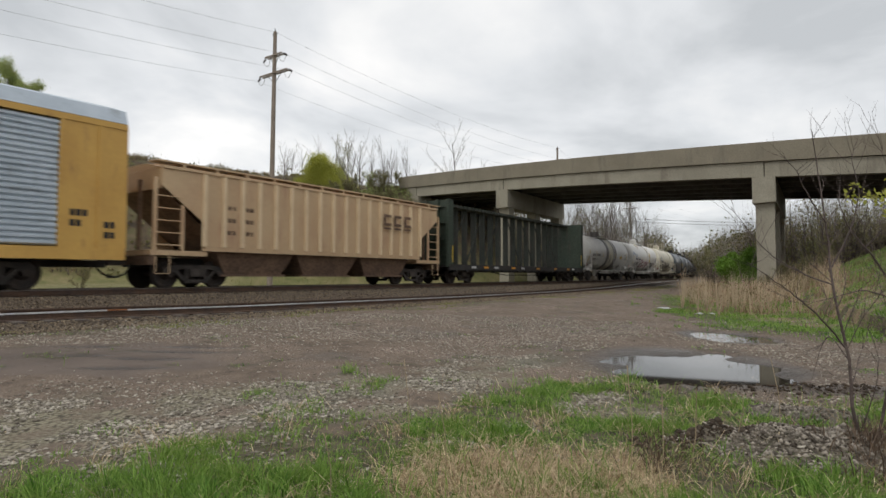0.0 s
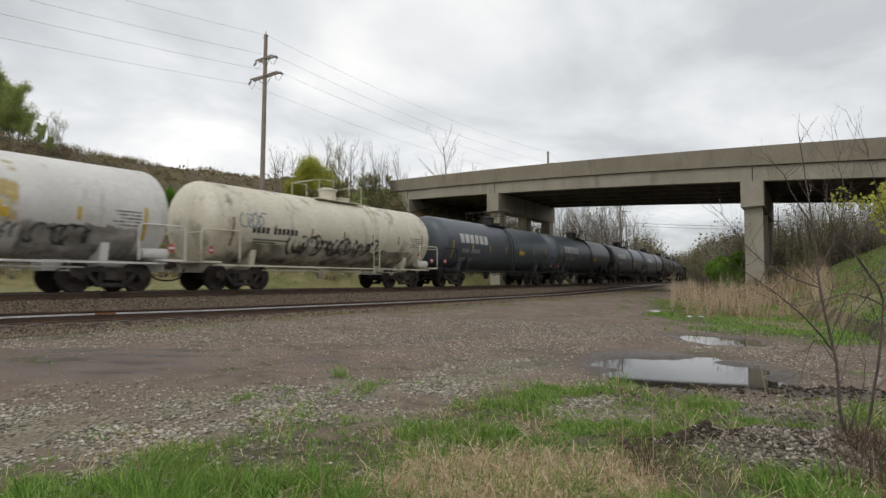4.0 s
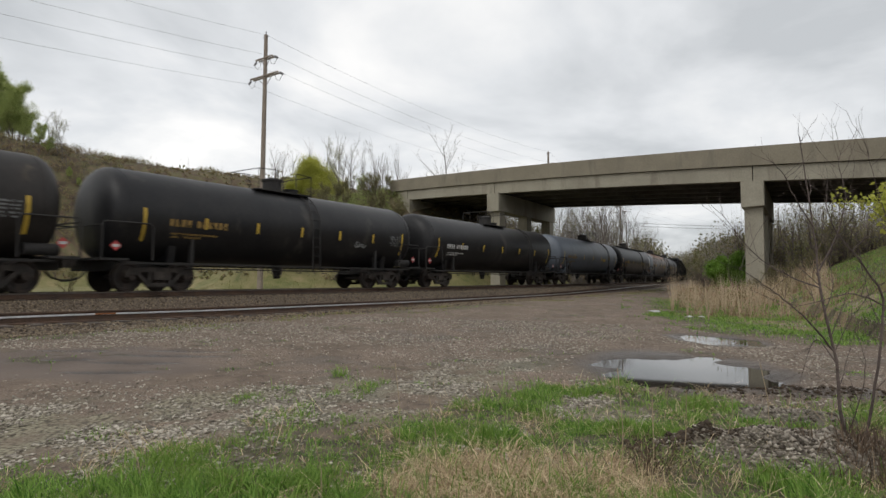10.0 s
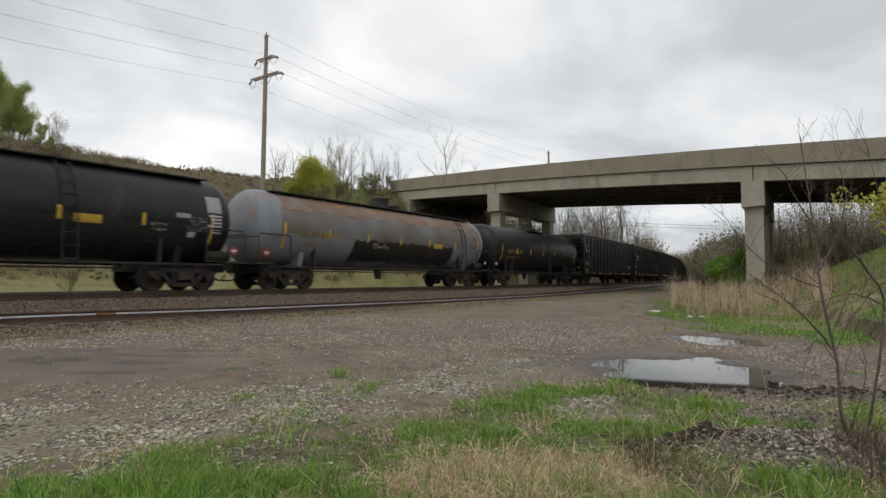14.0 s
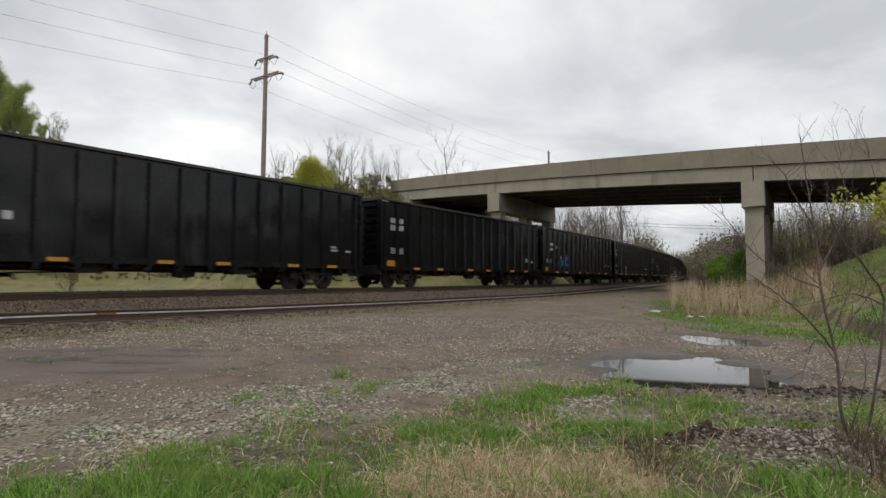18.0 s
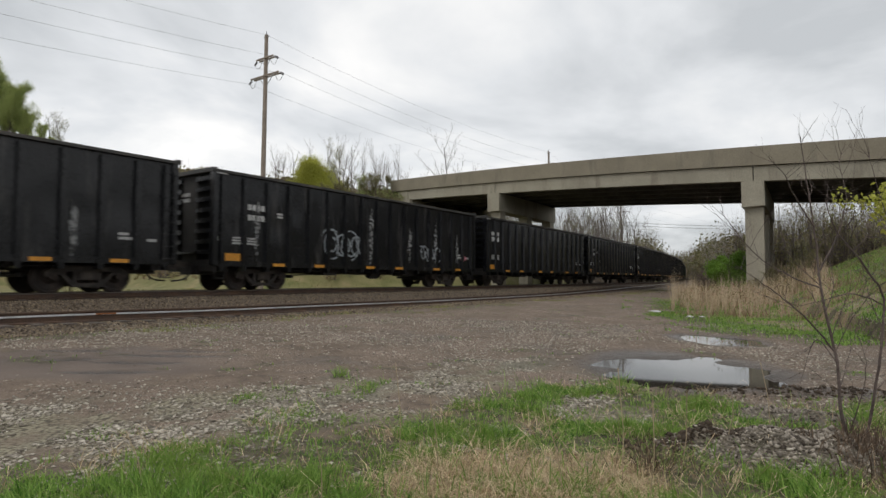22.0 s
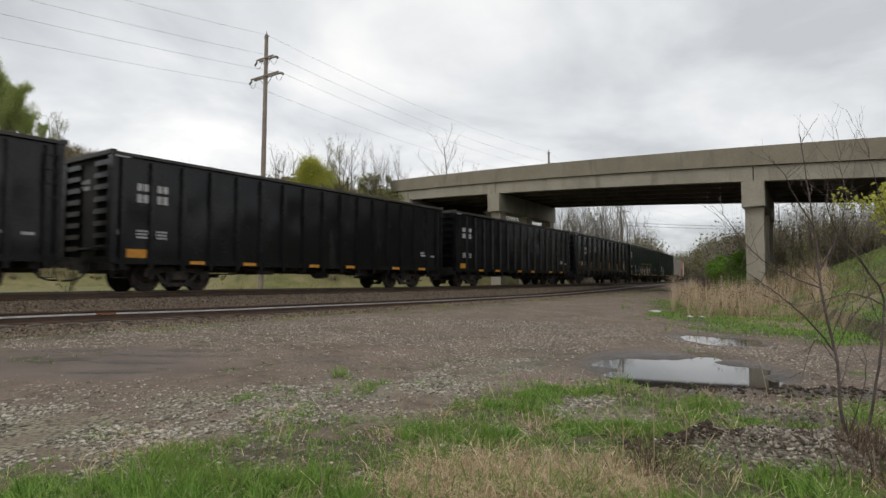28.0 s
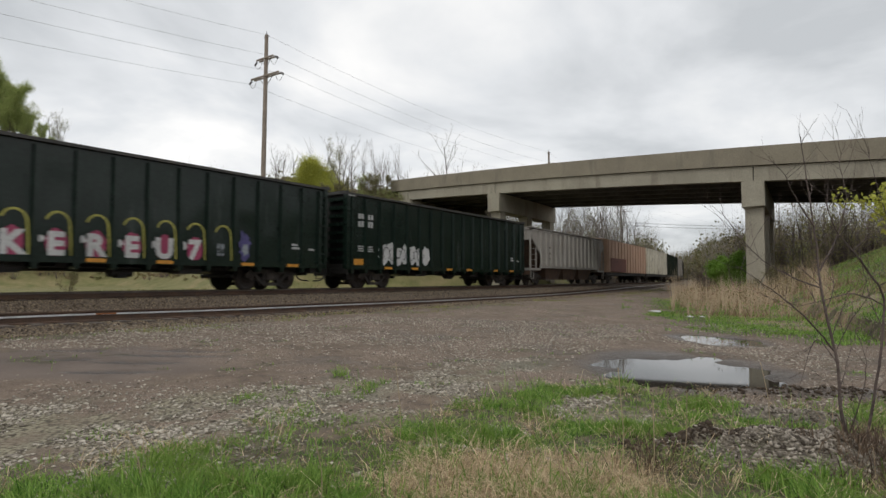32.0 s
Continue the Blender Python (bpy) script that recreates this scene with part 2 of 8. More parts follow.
GREYTANK = mat("slate_grey_tank", (0.080, 0.093, 0.108), (0.068, 0.080, 0.094), rough=0.40, spec=0.45, big=0.8, fine=7, bump=0.03, c3=(0.05, 0.055, 0.06), amt=0.2, stretch=(1.2, 1.2, 0.4), fac=0.08)
LIGHTGREY = mat("light_grey_tank", (0.13, 0.148, 0.175), (0.105, 0.12, 0.145), rough=0.45, spec=0.4, big=0.8, fine=7, bump=0.03, c3=(0.09, 0.095, 0.10), amt=0.22, stretch=(1.2, 1.2, 0.4), fac=0.08)
BLACKTANK = mat("sooty_black_tank", (0.010, 0.010, 0.0115), (0.017, 0.0165, 0.017), rough=0.45, spec=0.3, big=0.8, fine=7, bump=0.04, c3=(0.05, 0.045, 0.04), amt=0.2, stretch=(1.2, 1.2, 0.4), fac=0.15)
BROWNTANK = mat("brown_black_tank", (0.026, 0.022, 0.0195), (0.018, 0.016, 0.0145), rough=0.55, spec=0.3, big=0.8, fine=7, bump=0.04, c3=(0.085, 0.066, 0.045), amt=0.25, stretch=(1.2, 1.2, 0.5), fac=0.15)
RUSTTANK = mat("rust_streaked_grey_tank", (0.20, 0.215, 0.235), (0.16, 0.175, 0.19), rough=0.55, big=0.8, fine=7, bump=0.04, c3=(0.27, 0.135, 0.07), amt=0.22, stretch=(0.45, 0.8, 0.9), fac=0.1)
RUSTW = worn("washed_rust", (0.30, 0.155, 0.075), 0.62, 0.9, soft=0.4)
TANW = worn("washed_brown", (0.20, 0.15, 0.10), 0.5, 0.7, soft=0.5)
SPILL = mat("tar_spill", (0.014, 0.013, 0.013), (0.022, 0.021, 0.02), rough=0.35, big=1, fine=8, bump=0.05)
GREYCAR = mat("weathered_grey_car", (0.33, 0.31, 0.28), (0.27, 0.25, 0.225), rough=0.7, big=0.8, fine=8, bump=0.02, c3=(0.15, 0.125, 0.10), amt=0.35, stretch=(1.6, 1.6, 0.3), fac=0.04)
REDCAR = mat("boxcar_red_paint", (0.16, 0.045, 0.03), (0.12, 0.035, 0.025), rough=0.7, big=0.8, fine=8, bump=0.05)
POLEWOOD = mat("weathered_pole_wood", (0.26, 0.215, 0.175), (0.20, 0.165, 0.135), rough=0.9, big=2, fine=30, bump=0.3)
WIRE = plain("aluminium_cable", (0.42, 0.43, 0.44), 0.6)
INSUL = plain("brown_porcelain", (0.06, 0.05, 0.05), 0.3)
BARK = mat("grey_bark", (0.17, 0.145, 0.125), (0.11, 0.095, 0.082), rough=0.9, big=3, fine=40, bump=0.4)
TWIG = mat("red_brown_twig", (0.105, 0.07, 0.058), (0.07, 0.05, 0.044), rough=0.85, big=5, fine=60, bump=0.2)
SHRUBWOOD = mat("grey_brown_twig", (0.13, 0.098, 0.087), (0.07, 0.052, 0.047), rough=0.85, big=5, fine=60, bump=0.2)
DEADSTEM = leaf_mat("dead_stem", (0.065, 0.045, 0.032), (0.22, 0.155, 0.105))
STRAWTWIG = plain("dry_stalk", (0.42, 0.33, 0.21), 0.85)
LEAFGREEN = leaf_mat("spring_leaves", (0.20, 0.285, 0.075), (0.50, 0.52, 0.21), trans=0.5)
LEAFBRIGHT = leaf_mat("bright_new_leaves", (0.14, 0.28, 0.035), (0.27, 0.42, 0.08), trans=0.5)
LEAFYEL = leaf_mat("yellow_green_leaves", (0.34, 0.37, 0.06), (0.50, 0.49, 0.10), trans=0.4)
LEAFPALE = leaf_mat("pale_buds", (0.26, 0.27, 0.14), (0.36, 0.35, 0.24))
LEAFDULL = leaf_mat("olive_brush_leaves", (0.13, 0.14, 0.05), (0.20, 0.165, 0.085))
LEAFRUST = leaf_mat("russet_brush", (0.19, 0.125, 0.07), (0.33, 0.235, 0.14), seed_scale=0.12, patch=(0.24, 0.23, 0.09))
HILLGREEN = leaf_mat("hillside_green", (0.17, 0.185, 0.06), (0.30, 0.275, 0.13), seed_scale=0.1, patch=(0.26, 0.17, 0.10))
RUSTORANGE = mat("orange_rust", (0.27, 0.10, 0.03), (0.17, 0.07, 0.03), rough=0.9, big=6, fine=40, bump=0.3)
GRASS = leaf_mat("fresh_grass", (0.045, 0.15, 0.016), (0.36, 0.54, 0.12), trans=0.4, seed_scale=1.6, patch=(0.19, 0.28, 0.055))
STRAW = leaf_mat("dead_grass", (0.82, 0.67, 0.44), (0.27, 0.18, 0.095))
WEED = leaf_mat("tawny_weeds", (0.44, 0.345, 0.215), (0.17, 0.12, 0.075), seed_scale=0.5, patch=(0.25, 0.15, 0.10))
STONE = leaf_mat("pale_limestone_gravel", (0.55, 0.50, 0.42), (0.12, 0.10, 0.078), rough=0.9, trans=0.0)
STONE_D = leaf_mat("brown_ballast_stone", (0.282, 0.222, 0.155), (0.043, 0.031, 0.022), rough=0.9, trans=0.0)


# ------------------------------------------------------------------ mesh helpers
class Shape:
    """Gathers vertices and faces of one part."""

    def __init__(self):
        self.v, self.f, self.n = [], [], 0

    def add(self, verts, faces):
        self.v.extend(verts)
        n = self.n
        self.f.extend([tuple(i + n for i in f) for f in faces])
        self.n += len(verts)
        return self

    def box(self, x0, x1, y0, y1, z0, z1):
        return self.add([(x0, y0, z0), (x1, y0, z0), (x1, y1, z0), (x0, y1, z0), (x0, y0, z1), (x1, y0, z1), (x1, y1, z1), (x0, y1, z1)],
                        [(0, 3, 2, 1), (4, 5, 6, 7), (0, 1, 5, 4), (1, 2, 6, 5), (2, 3, 7, 6), (3, 0, 4, 7)])

    def tube(self, p, q, r0, r1=None, sides=8, caps=True):
        """A tapered round bar from p to q."""
        r1 = r0 if r1 is None else r1
        p, q = Vector(p), Vector(q)
        w = (q - p).normalized()
        u = w.orthogonal().normalized()
        t = w.cross(u)
        ring = [(math.cos(2 * math.pi * i / sides), math.sin(2 * math.pi * i / sides)) for i in range(sides)]
        vs = [tuple(p + r0 * (c * u + s * t)) for c, s in ring] + [tuple(q + r1 * (c * u + s * t)) for c, s in ring]
        fs = [(i, (i + 1) % sides, sides + (i + 1) % sides, sides + i) for i in range(sides)]
        if caps:
            fs += [tuple(range(sides))[::-1], tuple(range(sides, 2 * sides))]
        return self.add(vs, fs)

    def path(self, pts, r, sides=6):
        """A bent round bar through the points, as one skin."""
        pts = [Vector(p) for p in pts]
        vs, fs, u = [], [], None
        for j, p in enumerate(pts):
            w = (pts[min(j + 1, len(pts) - 1)] - pts[max(j - 1, 0)]).normalized()
            u = w.orthogonal().normalized() if u is None else (u - w * u.dot(w)).normalized()
            t = w.cross(u)
            vs += [tuple(p + r * (math.cos(2 * math.pi * i / sides) * u + math.sin(2 * math.pi * i / sides) * t)) for i in range(sides)]
            if j:
                k = (j - 1) * sides
                fs += [(k + i, k + (i + 1) % sides, k + sides + (i + 1) % sides, k + sides + i) for i in range(sides)]
        n = len(vs)
        return self.add(vs, fs + [tuple(range(sides))[::-1], tuple(range(n - sides, n))])

    def prism(self, poly, axis, lo, hi):
        """A polygon in the plane across the axis, pushed from lo to hi."""
        put = {"x": lambda a, b, h: (h, a, b), "y": lambda a, b, h: (a, h, b), "z": lambda a, b, h: (a, b, h)}[axis]
        n = len(poly)
        vs = [put(a, b, lo) for a, b in poly] + [put(a, b, hi) for a, b in poly]
        return self.add(vs, [tuple(range(n)), tuple(range(n, 2 * n))[::-1]] + [(i, n + i, n + (i + 1) % n, (i + 1) % n) for i in range(n)])

    def lathe_x(self, prof, cy, cz, sides=32):
        """A body of revolution along x: prof is pairs of x and radius."""
        vs, fs = [], []
        for x, r in prof:
            vs += [(x, cy + r * math.sin(2 * math.pi * i / sides), cz + r * math.cos(2 * math.pi * i / sides)) for i in range(sides)]
        for j in range(len(prof) - 1):
            for i in range(sides):
                fs.append((j * sides + i, j * sides + (i + 1) % sides, (j + 1) * sides + (i + 1) % sides, (j + 1) * sides + i))
        fs += [tuple(range(sides))[::-1], tuple(range((len(prof) - 1) * sides, len(prof) * sides))]
        return self.add(vs, fs)

    def mesh(self, name, material, smooth=False):
        me = bpy.data.meshes.new(name)
        me.from_pydata(self.v, [], self.f)
        bm = bmesh.new()
        bm.from_mesh(me)
        bmesh.ops.recalc_face_normals(bm, faces=bm.faces)
        bm.to_mesh(me)
        bm.free()
        me.materials.append(material)
        if smooth:
            me.shade_smooth()
            me.set_sharp_from_angle(angle=radians(40))
        return me


def part(name, shape, material, parent=None, label="", smooth=False, at=None, kind=""):
    me = shape if isinstance(shape, bpy.types.Mesh) else shape.mesh(name, material, smooth)
    ob = new(name, me)
    if parent is not None:
        ob.parent = parent
    if at is not None:
        ob.matrix_basis = at
    return tagged(ob, label=label, kind=kind)


def thing(name, label, category, group="", at=None, kind=""):
    ob = new(name)
    ob.empty_display_size = 0.3
    if at is not None:
        ob.matrix_basis = at
    return tagged(ob, label, category, group, kind)


def arrays(name, v, f, material, smooth=False):
    """A mesh from numpy arrays of vertices and of equal-sided faces."""
    me = bpy.data.meshes.new(name)
    k = f.shape[1]
    me.vertices.add(len(v)); me.loops.add(f.size); me.polygons.add(len(f))
    me.vertices.foreach_set("co", v.astype(np.float32).ravel())
    me.loops.foreach_set("vertex_index", f.astype(np.int32).ravel())
    me.polygons.foreach_set("loop_start", np.arange(0, f.size, k, dtype=np.int32))
    me.update(calc_edges=True)
    me.validate()
    if material:
        me.materials.append(material)
    if smooth:
        me.shade_smooth()
    return me


# ------------------------------------------------------------------ the line of the railway
HEAD = radians(34.55)
LAT, R_CURVE, S_CURVE, U_MAX = 19.05, 530.0, 21.0, 0.205
RC = R_CURVE - 1.55
E_BEND, R_BEND = 90.0, 300.0            # far off the line bends on behind the hill
SPEED = 15.57
DX, DY = math.sin(HEAD), math.cos(HEAD)
NX, NY = -DY, DX
RAIL_S = [-80, 5, 17, 25, 51, 74, 105, 140, 800]
RAIL_Z = [0.92, 0.90, 0.855, 0.825, 0.80, 0.76, 0.66, 0.60, 0.60]
SIDE_S = [-80, 5, 10, 20, 31, 42, 50, 70, 105, 140, 800]
SIDE_Z = [0.52, 0.52, 0.44, 0.37, 0.35, 0.43, 0.52, 0.52, 0.50, 0.50, 0.50]


def line(s, o=0.0):
    """The plan point s metres along the main track and o metres to its far side."""
    if s <= S_CURVE:
        A, L, u, e = s, LAT, 0.0, 0.0
    else:
        u = min((s - S_CURVE) / R_CURVE, U_MAX)
        e = max(0.0, s - S_CURVE - U_MAX * R_CURVE)
        A, L = S_CURVE + RC * math.sin(u) + min(e, E_BEND) * math.cos(u), LAT + RC * (1 - math.cos(u)) + min(e, E_BEND) * math.sin(u)
        if e > E_BEND:
            v = min((e - E_BEND) / R_BEND, 1.1)
            r = max(0.0, e - E_BEND - 1.1 * R_BEND)
            A += R_BEND * (math.sin(u + v) - math.sin(u)) + r * math.cos(u + v)
            L += R_BEND * (math.cos(u) - math.cos(u + v)) + r * math.sin(u + v)
            u += v
    A, L = A - o * math.sin(u), L + o * math.cos(u)
    return A * DX + L * NX, A * DY + L * NY


def rail_z(s):
    return float(np.interp(s, RAIL_S, RAIL_Z))


def side_z(s):
    return float(np.interp(s, SIDE_S, SIDE_Z))


def smooth01(x, lo, hi):
    t = np.clip((x - lo) / (hi - lo), 0, 1)
    return t * t * (3 - 2 * t)


def side_o(s):
    """How far the siding's centre lies from the main track's."""
    return -4.1 * (1 - smooth01(np.asarray(s, float), 34.0, 108.0))


def rail_coords(x, y):
    A, L = x * DX + y * DY, x * NX + y * NY
    cy = LAT + RC
    u = np.arctan2(A - S_CURVE, cy - L)
    rho = np.hypot(A - S_CURVE, cy - L)
    s = np.where(A < S_CURVE, A, S_CURVE + u * R_CURVE)
    o = np.where(A < S_CURVE, L - LAT, RC - rho)
    ue = U_MAX
    Ae, Le = S_CURVE + RC * math.sin(ue), LAT + RC * (1 - math.cos(ue))
    e = (A - Ae) * math.cos(ue) + (L - Le) * math.sin(ue)
    o2 = -(A - Ae) * math.sin(ue) + (L - Le) * math.cos(ue)
    far = (e > 0) & (A > 0)
    return np.where(far, S_CURVE + ue * R_CURVE + e, s), np.where(far, o2, o)


# ------------------------------------------------------------------ the lie of the land
BX, BY = 19.9, 37.7                      # foot of the near pier, under the bridge's near face
BDX, BDY = 0.696, -0.718                 # along the road, towards the near side of the railway
BNX, BNY = 0.5225, 0.8526                  # along the piers, away from the viewer: the bridge is skewed to suit the tracks
PNX, PNY = 0.718, 0.696                  # square across the road
SPAN, BRIDGE_W, ROAD_Z = 21.9, 13.7, 10.9


def vnoise(x, y, k, seed=0):
    """Smooth value noise over arrays."""
    x, y = x * k + seed * 17.3, y * k - seed * 9.1
    xi, yi = np.floor(x), np.floor(y)
    fx, fy = x - xi, y - yi
    fx, fy = fx * fx * (3 - 2 * fx), fy * fy * (3 - 2 * fy)

    def h(a, b):
        q = np.sin(a * 127.1 + b * 311.7 + seed * 74.7) * 43758.5453
        return q - np.floor(q)
    return (h(xi, yi) * (1 - fx) + h(xi + 1, yi) * fx) * (1 - fy) + (h(xi, yi + 1) * (1 - fx) + h(xi + 1, yi + 1) * fx) * fy


def fbm(x, y, k, n=4, seed=0):
    t, a = 0, 0.5
    for i in range(n):
        t = t + a * vnoise(x, y, k * 2 ** i, seed + i)
        a *= 0.5
    return t


def ell(x, y, cx, cy, rx, ry, turn=0.0):
    c, s = math.cos(turn), math.sin(turn)
    u, v = (x - cx) * c + (y - cy) * s, -(x - cx) * s + (y - cy) * c
    return np.sqrt((u / rx) ** 2 + (v / ry) ** 2)


POOLS = [(3.36, 8.62, 1.06, 1.42, 0.0), (5.72, 12.45, 0.62, 1.0, 0.0)]
RUTS = [(-4.1, 8.9, 0.55, 0.07, 0.12), (-4.26, 7.55, 0.4, 0.06, 0.2), (-4.27, 8.25, 0.45, 0.06, 0.1), (-5.65, 9.1, 0.4, 0.06, 0.1), (-4.0, 9.4, 0.5, 0.06, 0.15), (-5.2, 8.3, 0.3, 0.05, 0.3)]
MUDFLAT = (-5.0, 8.0, 2.3, 1.6, 0.08)
WATER_Z = -0.022


def height(x, y):
    s, o = rail_coords(x, y)
    so = side_o(s)
    zm, zs = np.interp(s, RAIL_S, RAIL_Z) - 0.21, np.interp(s, SIDE_S, SIDE_Z) - 0.21
    # the lot, rising gently to the siding
    lot = 0.02 + 0.20 * smooth01(-(o - so), 10.5, 3.6)
    lot = lot + 0.035 * (fbm(x, y, 0.5, 3, 3) - 0.45) + 0.018 * (fbm(x, y, 3.0, 3, 5) - 0.45)
    for cx, cy, rx, ry, tn in POOLS:
        lot = lot - 0.10 * (1 - smooth01(ell(x, y, cx, cy, rx, ry, tn) + 1.3 * (fbm(x, y, 1.5, 4, 8) - 0.45), 0.6, 1.5))
    # heap of dirt and stones by the shrub, and a low bank along the pool
    rough = fbm(x, y, 5.0, 3, 17) - 0.45
    lot = lot + (0.15 + 0.24 * rough) * np.exp(-ell(x, y, 2.62, 4.35, 0.8, 0.42, -0.1) ** 2 * 1.3)
    lot = lot + (0.07 + 0.25 * rough) * np.exp(-ell(x, y, 1.86, 4.5, 0.3, 0.13, -0.1) ** 2)
    lot = lot + (0.07 + 0.15 * rough) * np.exp(-ell(x, y, 3.15, 5.45, 0.5, 0.32, -0.1) ** 2)
    lot = lot + (0.09 + 0.14 * rough) * np.exp(-ell(x, y, 4.3, 6.45, 2.0, 0.2, -0.14) ** 2)
    for cx, cy, rx, ry, tn in RUTS:
        lot = lot - 0.05 * np.exp(-ell(x, y, cx, cy, rx, ry * 1.5, tn) ** 2) + 0.02 * np.exp(-ell(x, y, cx, cy + 2.2 * ry, rx, ry * 1.3, tn) ** 2)
    # both roadbeds
    side = np.clip(zs + (1.35 - np.abs(o - so)) * 0.42, None, zs)
    main = np.clip(zm + (1.75 - np.abs(o)) * 0.5, None, zm)
    field = 0.28 + 0.25 * (fbm(x, y, 0.07, 3, 2) - 0.5)
    base = np.where(o < 0, lot, field)
    base = np.where((o > -12) & (o < 0) & (s > 60), np.minimum(base, 0.45), base)
    z = np.maximum(np.maximum(base, side), main)
    # hill beyond the field
    hd = y - np.interp(x, [-120, -60, -45, -30, -15, 5, 20], [20, 48, 62, 76, 84, 92, 110])
    crest = np.interp(x, [-400, -120, -60, -45, -35, -20, -10, 0, 10, 18], [16, 21, 21, 19.5, 19.5, 19, 17, 13, 6, 0])
    hill = crest * smooth01(hd, 0, 28) * (0.96 + 0.1 * (fbm(x, y, 0.06, 4, 11) - 0.45)) + 1.6 * (fbm(x, y, 0.13, 4, 12) - 0.47) * smooth01(hd, 3, 14) * (crest > 0)
    # added rise behind the viewer, never in view; it cuts off low sky
    behind = 2.5 * smooth01(-y - 0.2 * np.abs(x), 9, 30) * smooth01(-o, 30, 36)
    # road embankments at both ends of the bridge
    b = (x - BX) * BDX + (y - BY) * BDY
    p = (x - BX) * PNX + (y - BY) * PNY - BRIDGE_W / 2
    side_fall = np.maximum(0, np.abs(p) - BRIDGE_W / 2 - 0.5) / 1.9
    left = np.clip((-b - SPAN - 2.4) / 1.15, 0, ROAD_Z - 0.6) - side_fall
    right = np.clip((b - 0.5) * 0.42, 0, 6.4) - np.maximum(0, np.abs(p) - BRIDGE_W / 2 - 0.5) * 0.17
    bank = np.maximum(left, right)
    z = z + np.maximum(hill, 0) + behind
    z = np.maximum(z, np.where(bank > 0, bank + 0.35, -9))
    # woods bank on the near side of the line beyond the bridge
    z = z + 5.0 * smooth01(-o, 12, 40) * smooth01(s, 75, 130)
    return z


def ground_lines(lo, f0, f1, hi, step, grow=1.045, cap=160):
    v = list(np.arange(f0, f1, step))
    d, x = step, f1
    while x < hi:
        v.append(x); x += d; d = min(d * grow, cap)
    d, x = step, f0
    pre = []
    while x > lo:
        d = min(d * grow, cap); x -= d; pre.append(x)
    return np.array(pre[::-1] + v)


def ground_material():
    """Mud and fine gravel; turf, dead grass, roadbed stone and woodland floor by painted weights of the place."""
    m = bpy.data.materials.new("ground_cover")
    m.use_nodes = True
    nt = m.node_tree
    N, Lk = nt.nodes.new, nt.links.new
    b = nt.nodes["Principled BSDF"]
    tc = N("ShaderNodeTexCoord")

    def noise_node(scale, detail=5, rough=0.6):
        n = N("ShaderNodeTexNoise")
        n.inputs["Scale"].default_value, n.inputs["Detail"].default_value, n.inputs["Roughness"].default_value = scale, detail, rough
        Lk(tc.outputs["Object"], n.inputs["Vector"])
        return n.outputs["Fac"]

    def ramp_of(sock, stops):
        r = N("ShaderNodeValToRGB")
        e = r.color_ramp.elements
        e[0].position, e[0].color = stops[0][0], (*stops[0][1], 1)
        e[1].position, e[1].color = stops[-1][0], (*stops[-1][1], 1)
        for p_, c_ in stops[1:-1]:
            q = e.new(p_); q.color = (*c_, 1)
        Lk(sock, r.inputs[0])
        return r.outputs[0]

    def mixc(fac, a_, b_):
        x = N("ShaderNodeMix"); x.data_type = "RGBA"
        Lk(fac, x.inputs["Factor"]); Lk(a_, x.inputs["A"]); Lk(b_, x.inputs["B"])
        return x.outputs["Result"]
    big, mid, fine, peb = noise_node(0.7), noise_node(5.0), noise_node(55.0, 3), noise_node(22.0, 2)
    mud = ramp_of(mid, [(0.3, (0.085, 0.061, 0.043)), (0.5, (0.140, 0.103, 0.074)), (0.72, (0.208, 0.157, 0.114))])
    grit = ramp_of(fine, [(0.36, (0.042, 0.029, 0.021)), (0.5, (0.156, 0.114, 0.084)), (0.64, (0.436, 0.342, 0.265))])
    vor = N("ShaderNodeTexVoronoi"); vor.inputs["Scale"].default_value = 26
    Lk(tc.outputs["Object"], vor.inputs["Vector"])
    stones = ramp_of(vor.outputs["Distance"], [(0.0, (0.349, 0.323, 0.228)), (0.45, (0.242, 0.216, 0.148)), (0.75, (0.073, 0.061, 0.040))])
    half = N("ShaderNodeMapRange"); half.inputs["From Min"].default_value, half.inputs["From Max"].default_value = 0.4, 0.62
    Lk(big, half.inputs["Value"])
    dirt = mixc(half.outputs[0], mud, grit)

    def weight(name):
        a_ = N("ShaderNodeAttribute"); a_.attribute_name = name
        return a_.outputs["Fac"]
    turf = ramp_of(mid, [(0.3, (0.035, 0.032, 0.018)), (0.5, (0.075, 0.066, 0.034)), (0.7, (0.17, 0.135, 0.085))])
    straw = ramp_of(peb, [(0.3, (0.12, 0.085, 0.05)), (0.5, (0.24, 0.175, 0.10)), (0.7, (0.33, 0.25, 0.15))])
    meadow = ramp_of(big, [(0.3, (0.094, 0.107, 0.029)), (0.48, (0.164, 0.155, 0.058)), (0.7, (0.242, 0.196, 0.097))])
    brush = ramp_of(big, [(0.3, (0.045, 0.034, 0.021)), (0.45, (0.10, 0.07, 0.042)), (0.55, (0.10, 0.092, 0.04)), (0.7, (0.16, 0.115, 0.07))])
    bed = ramp_of(vor.outputs["Distance"], [(0.0, (0.205, 0.160, 0.110)), (0.45, (0.120, 0.090, 0.062)), (0.8, (0.034, 0.025, 0.018))])
    ooze = ramp_of(big, [(0.3, (0.106, 0.082, 0.066)), (0.6, (0.161, 0.125, 0.102))])
    col = dirt
    for name, c in (("mudflat", ooze), ("gravel", stones), ("bed", bed), ("turf", turf), ("straw", straw), ("meadow", meadow), ("brush", brush)):
        col = mixc(weight(name), col, c)
    wet = weight("wet")
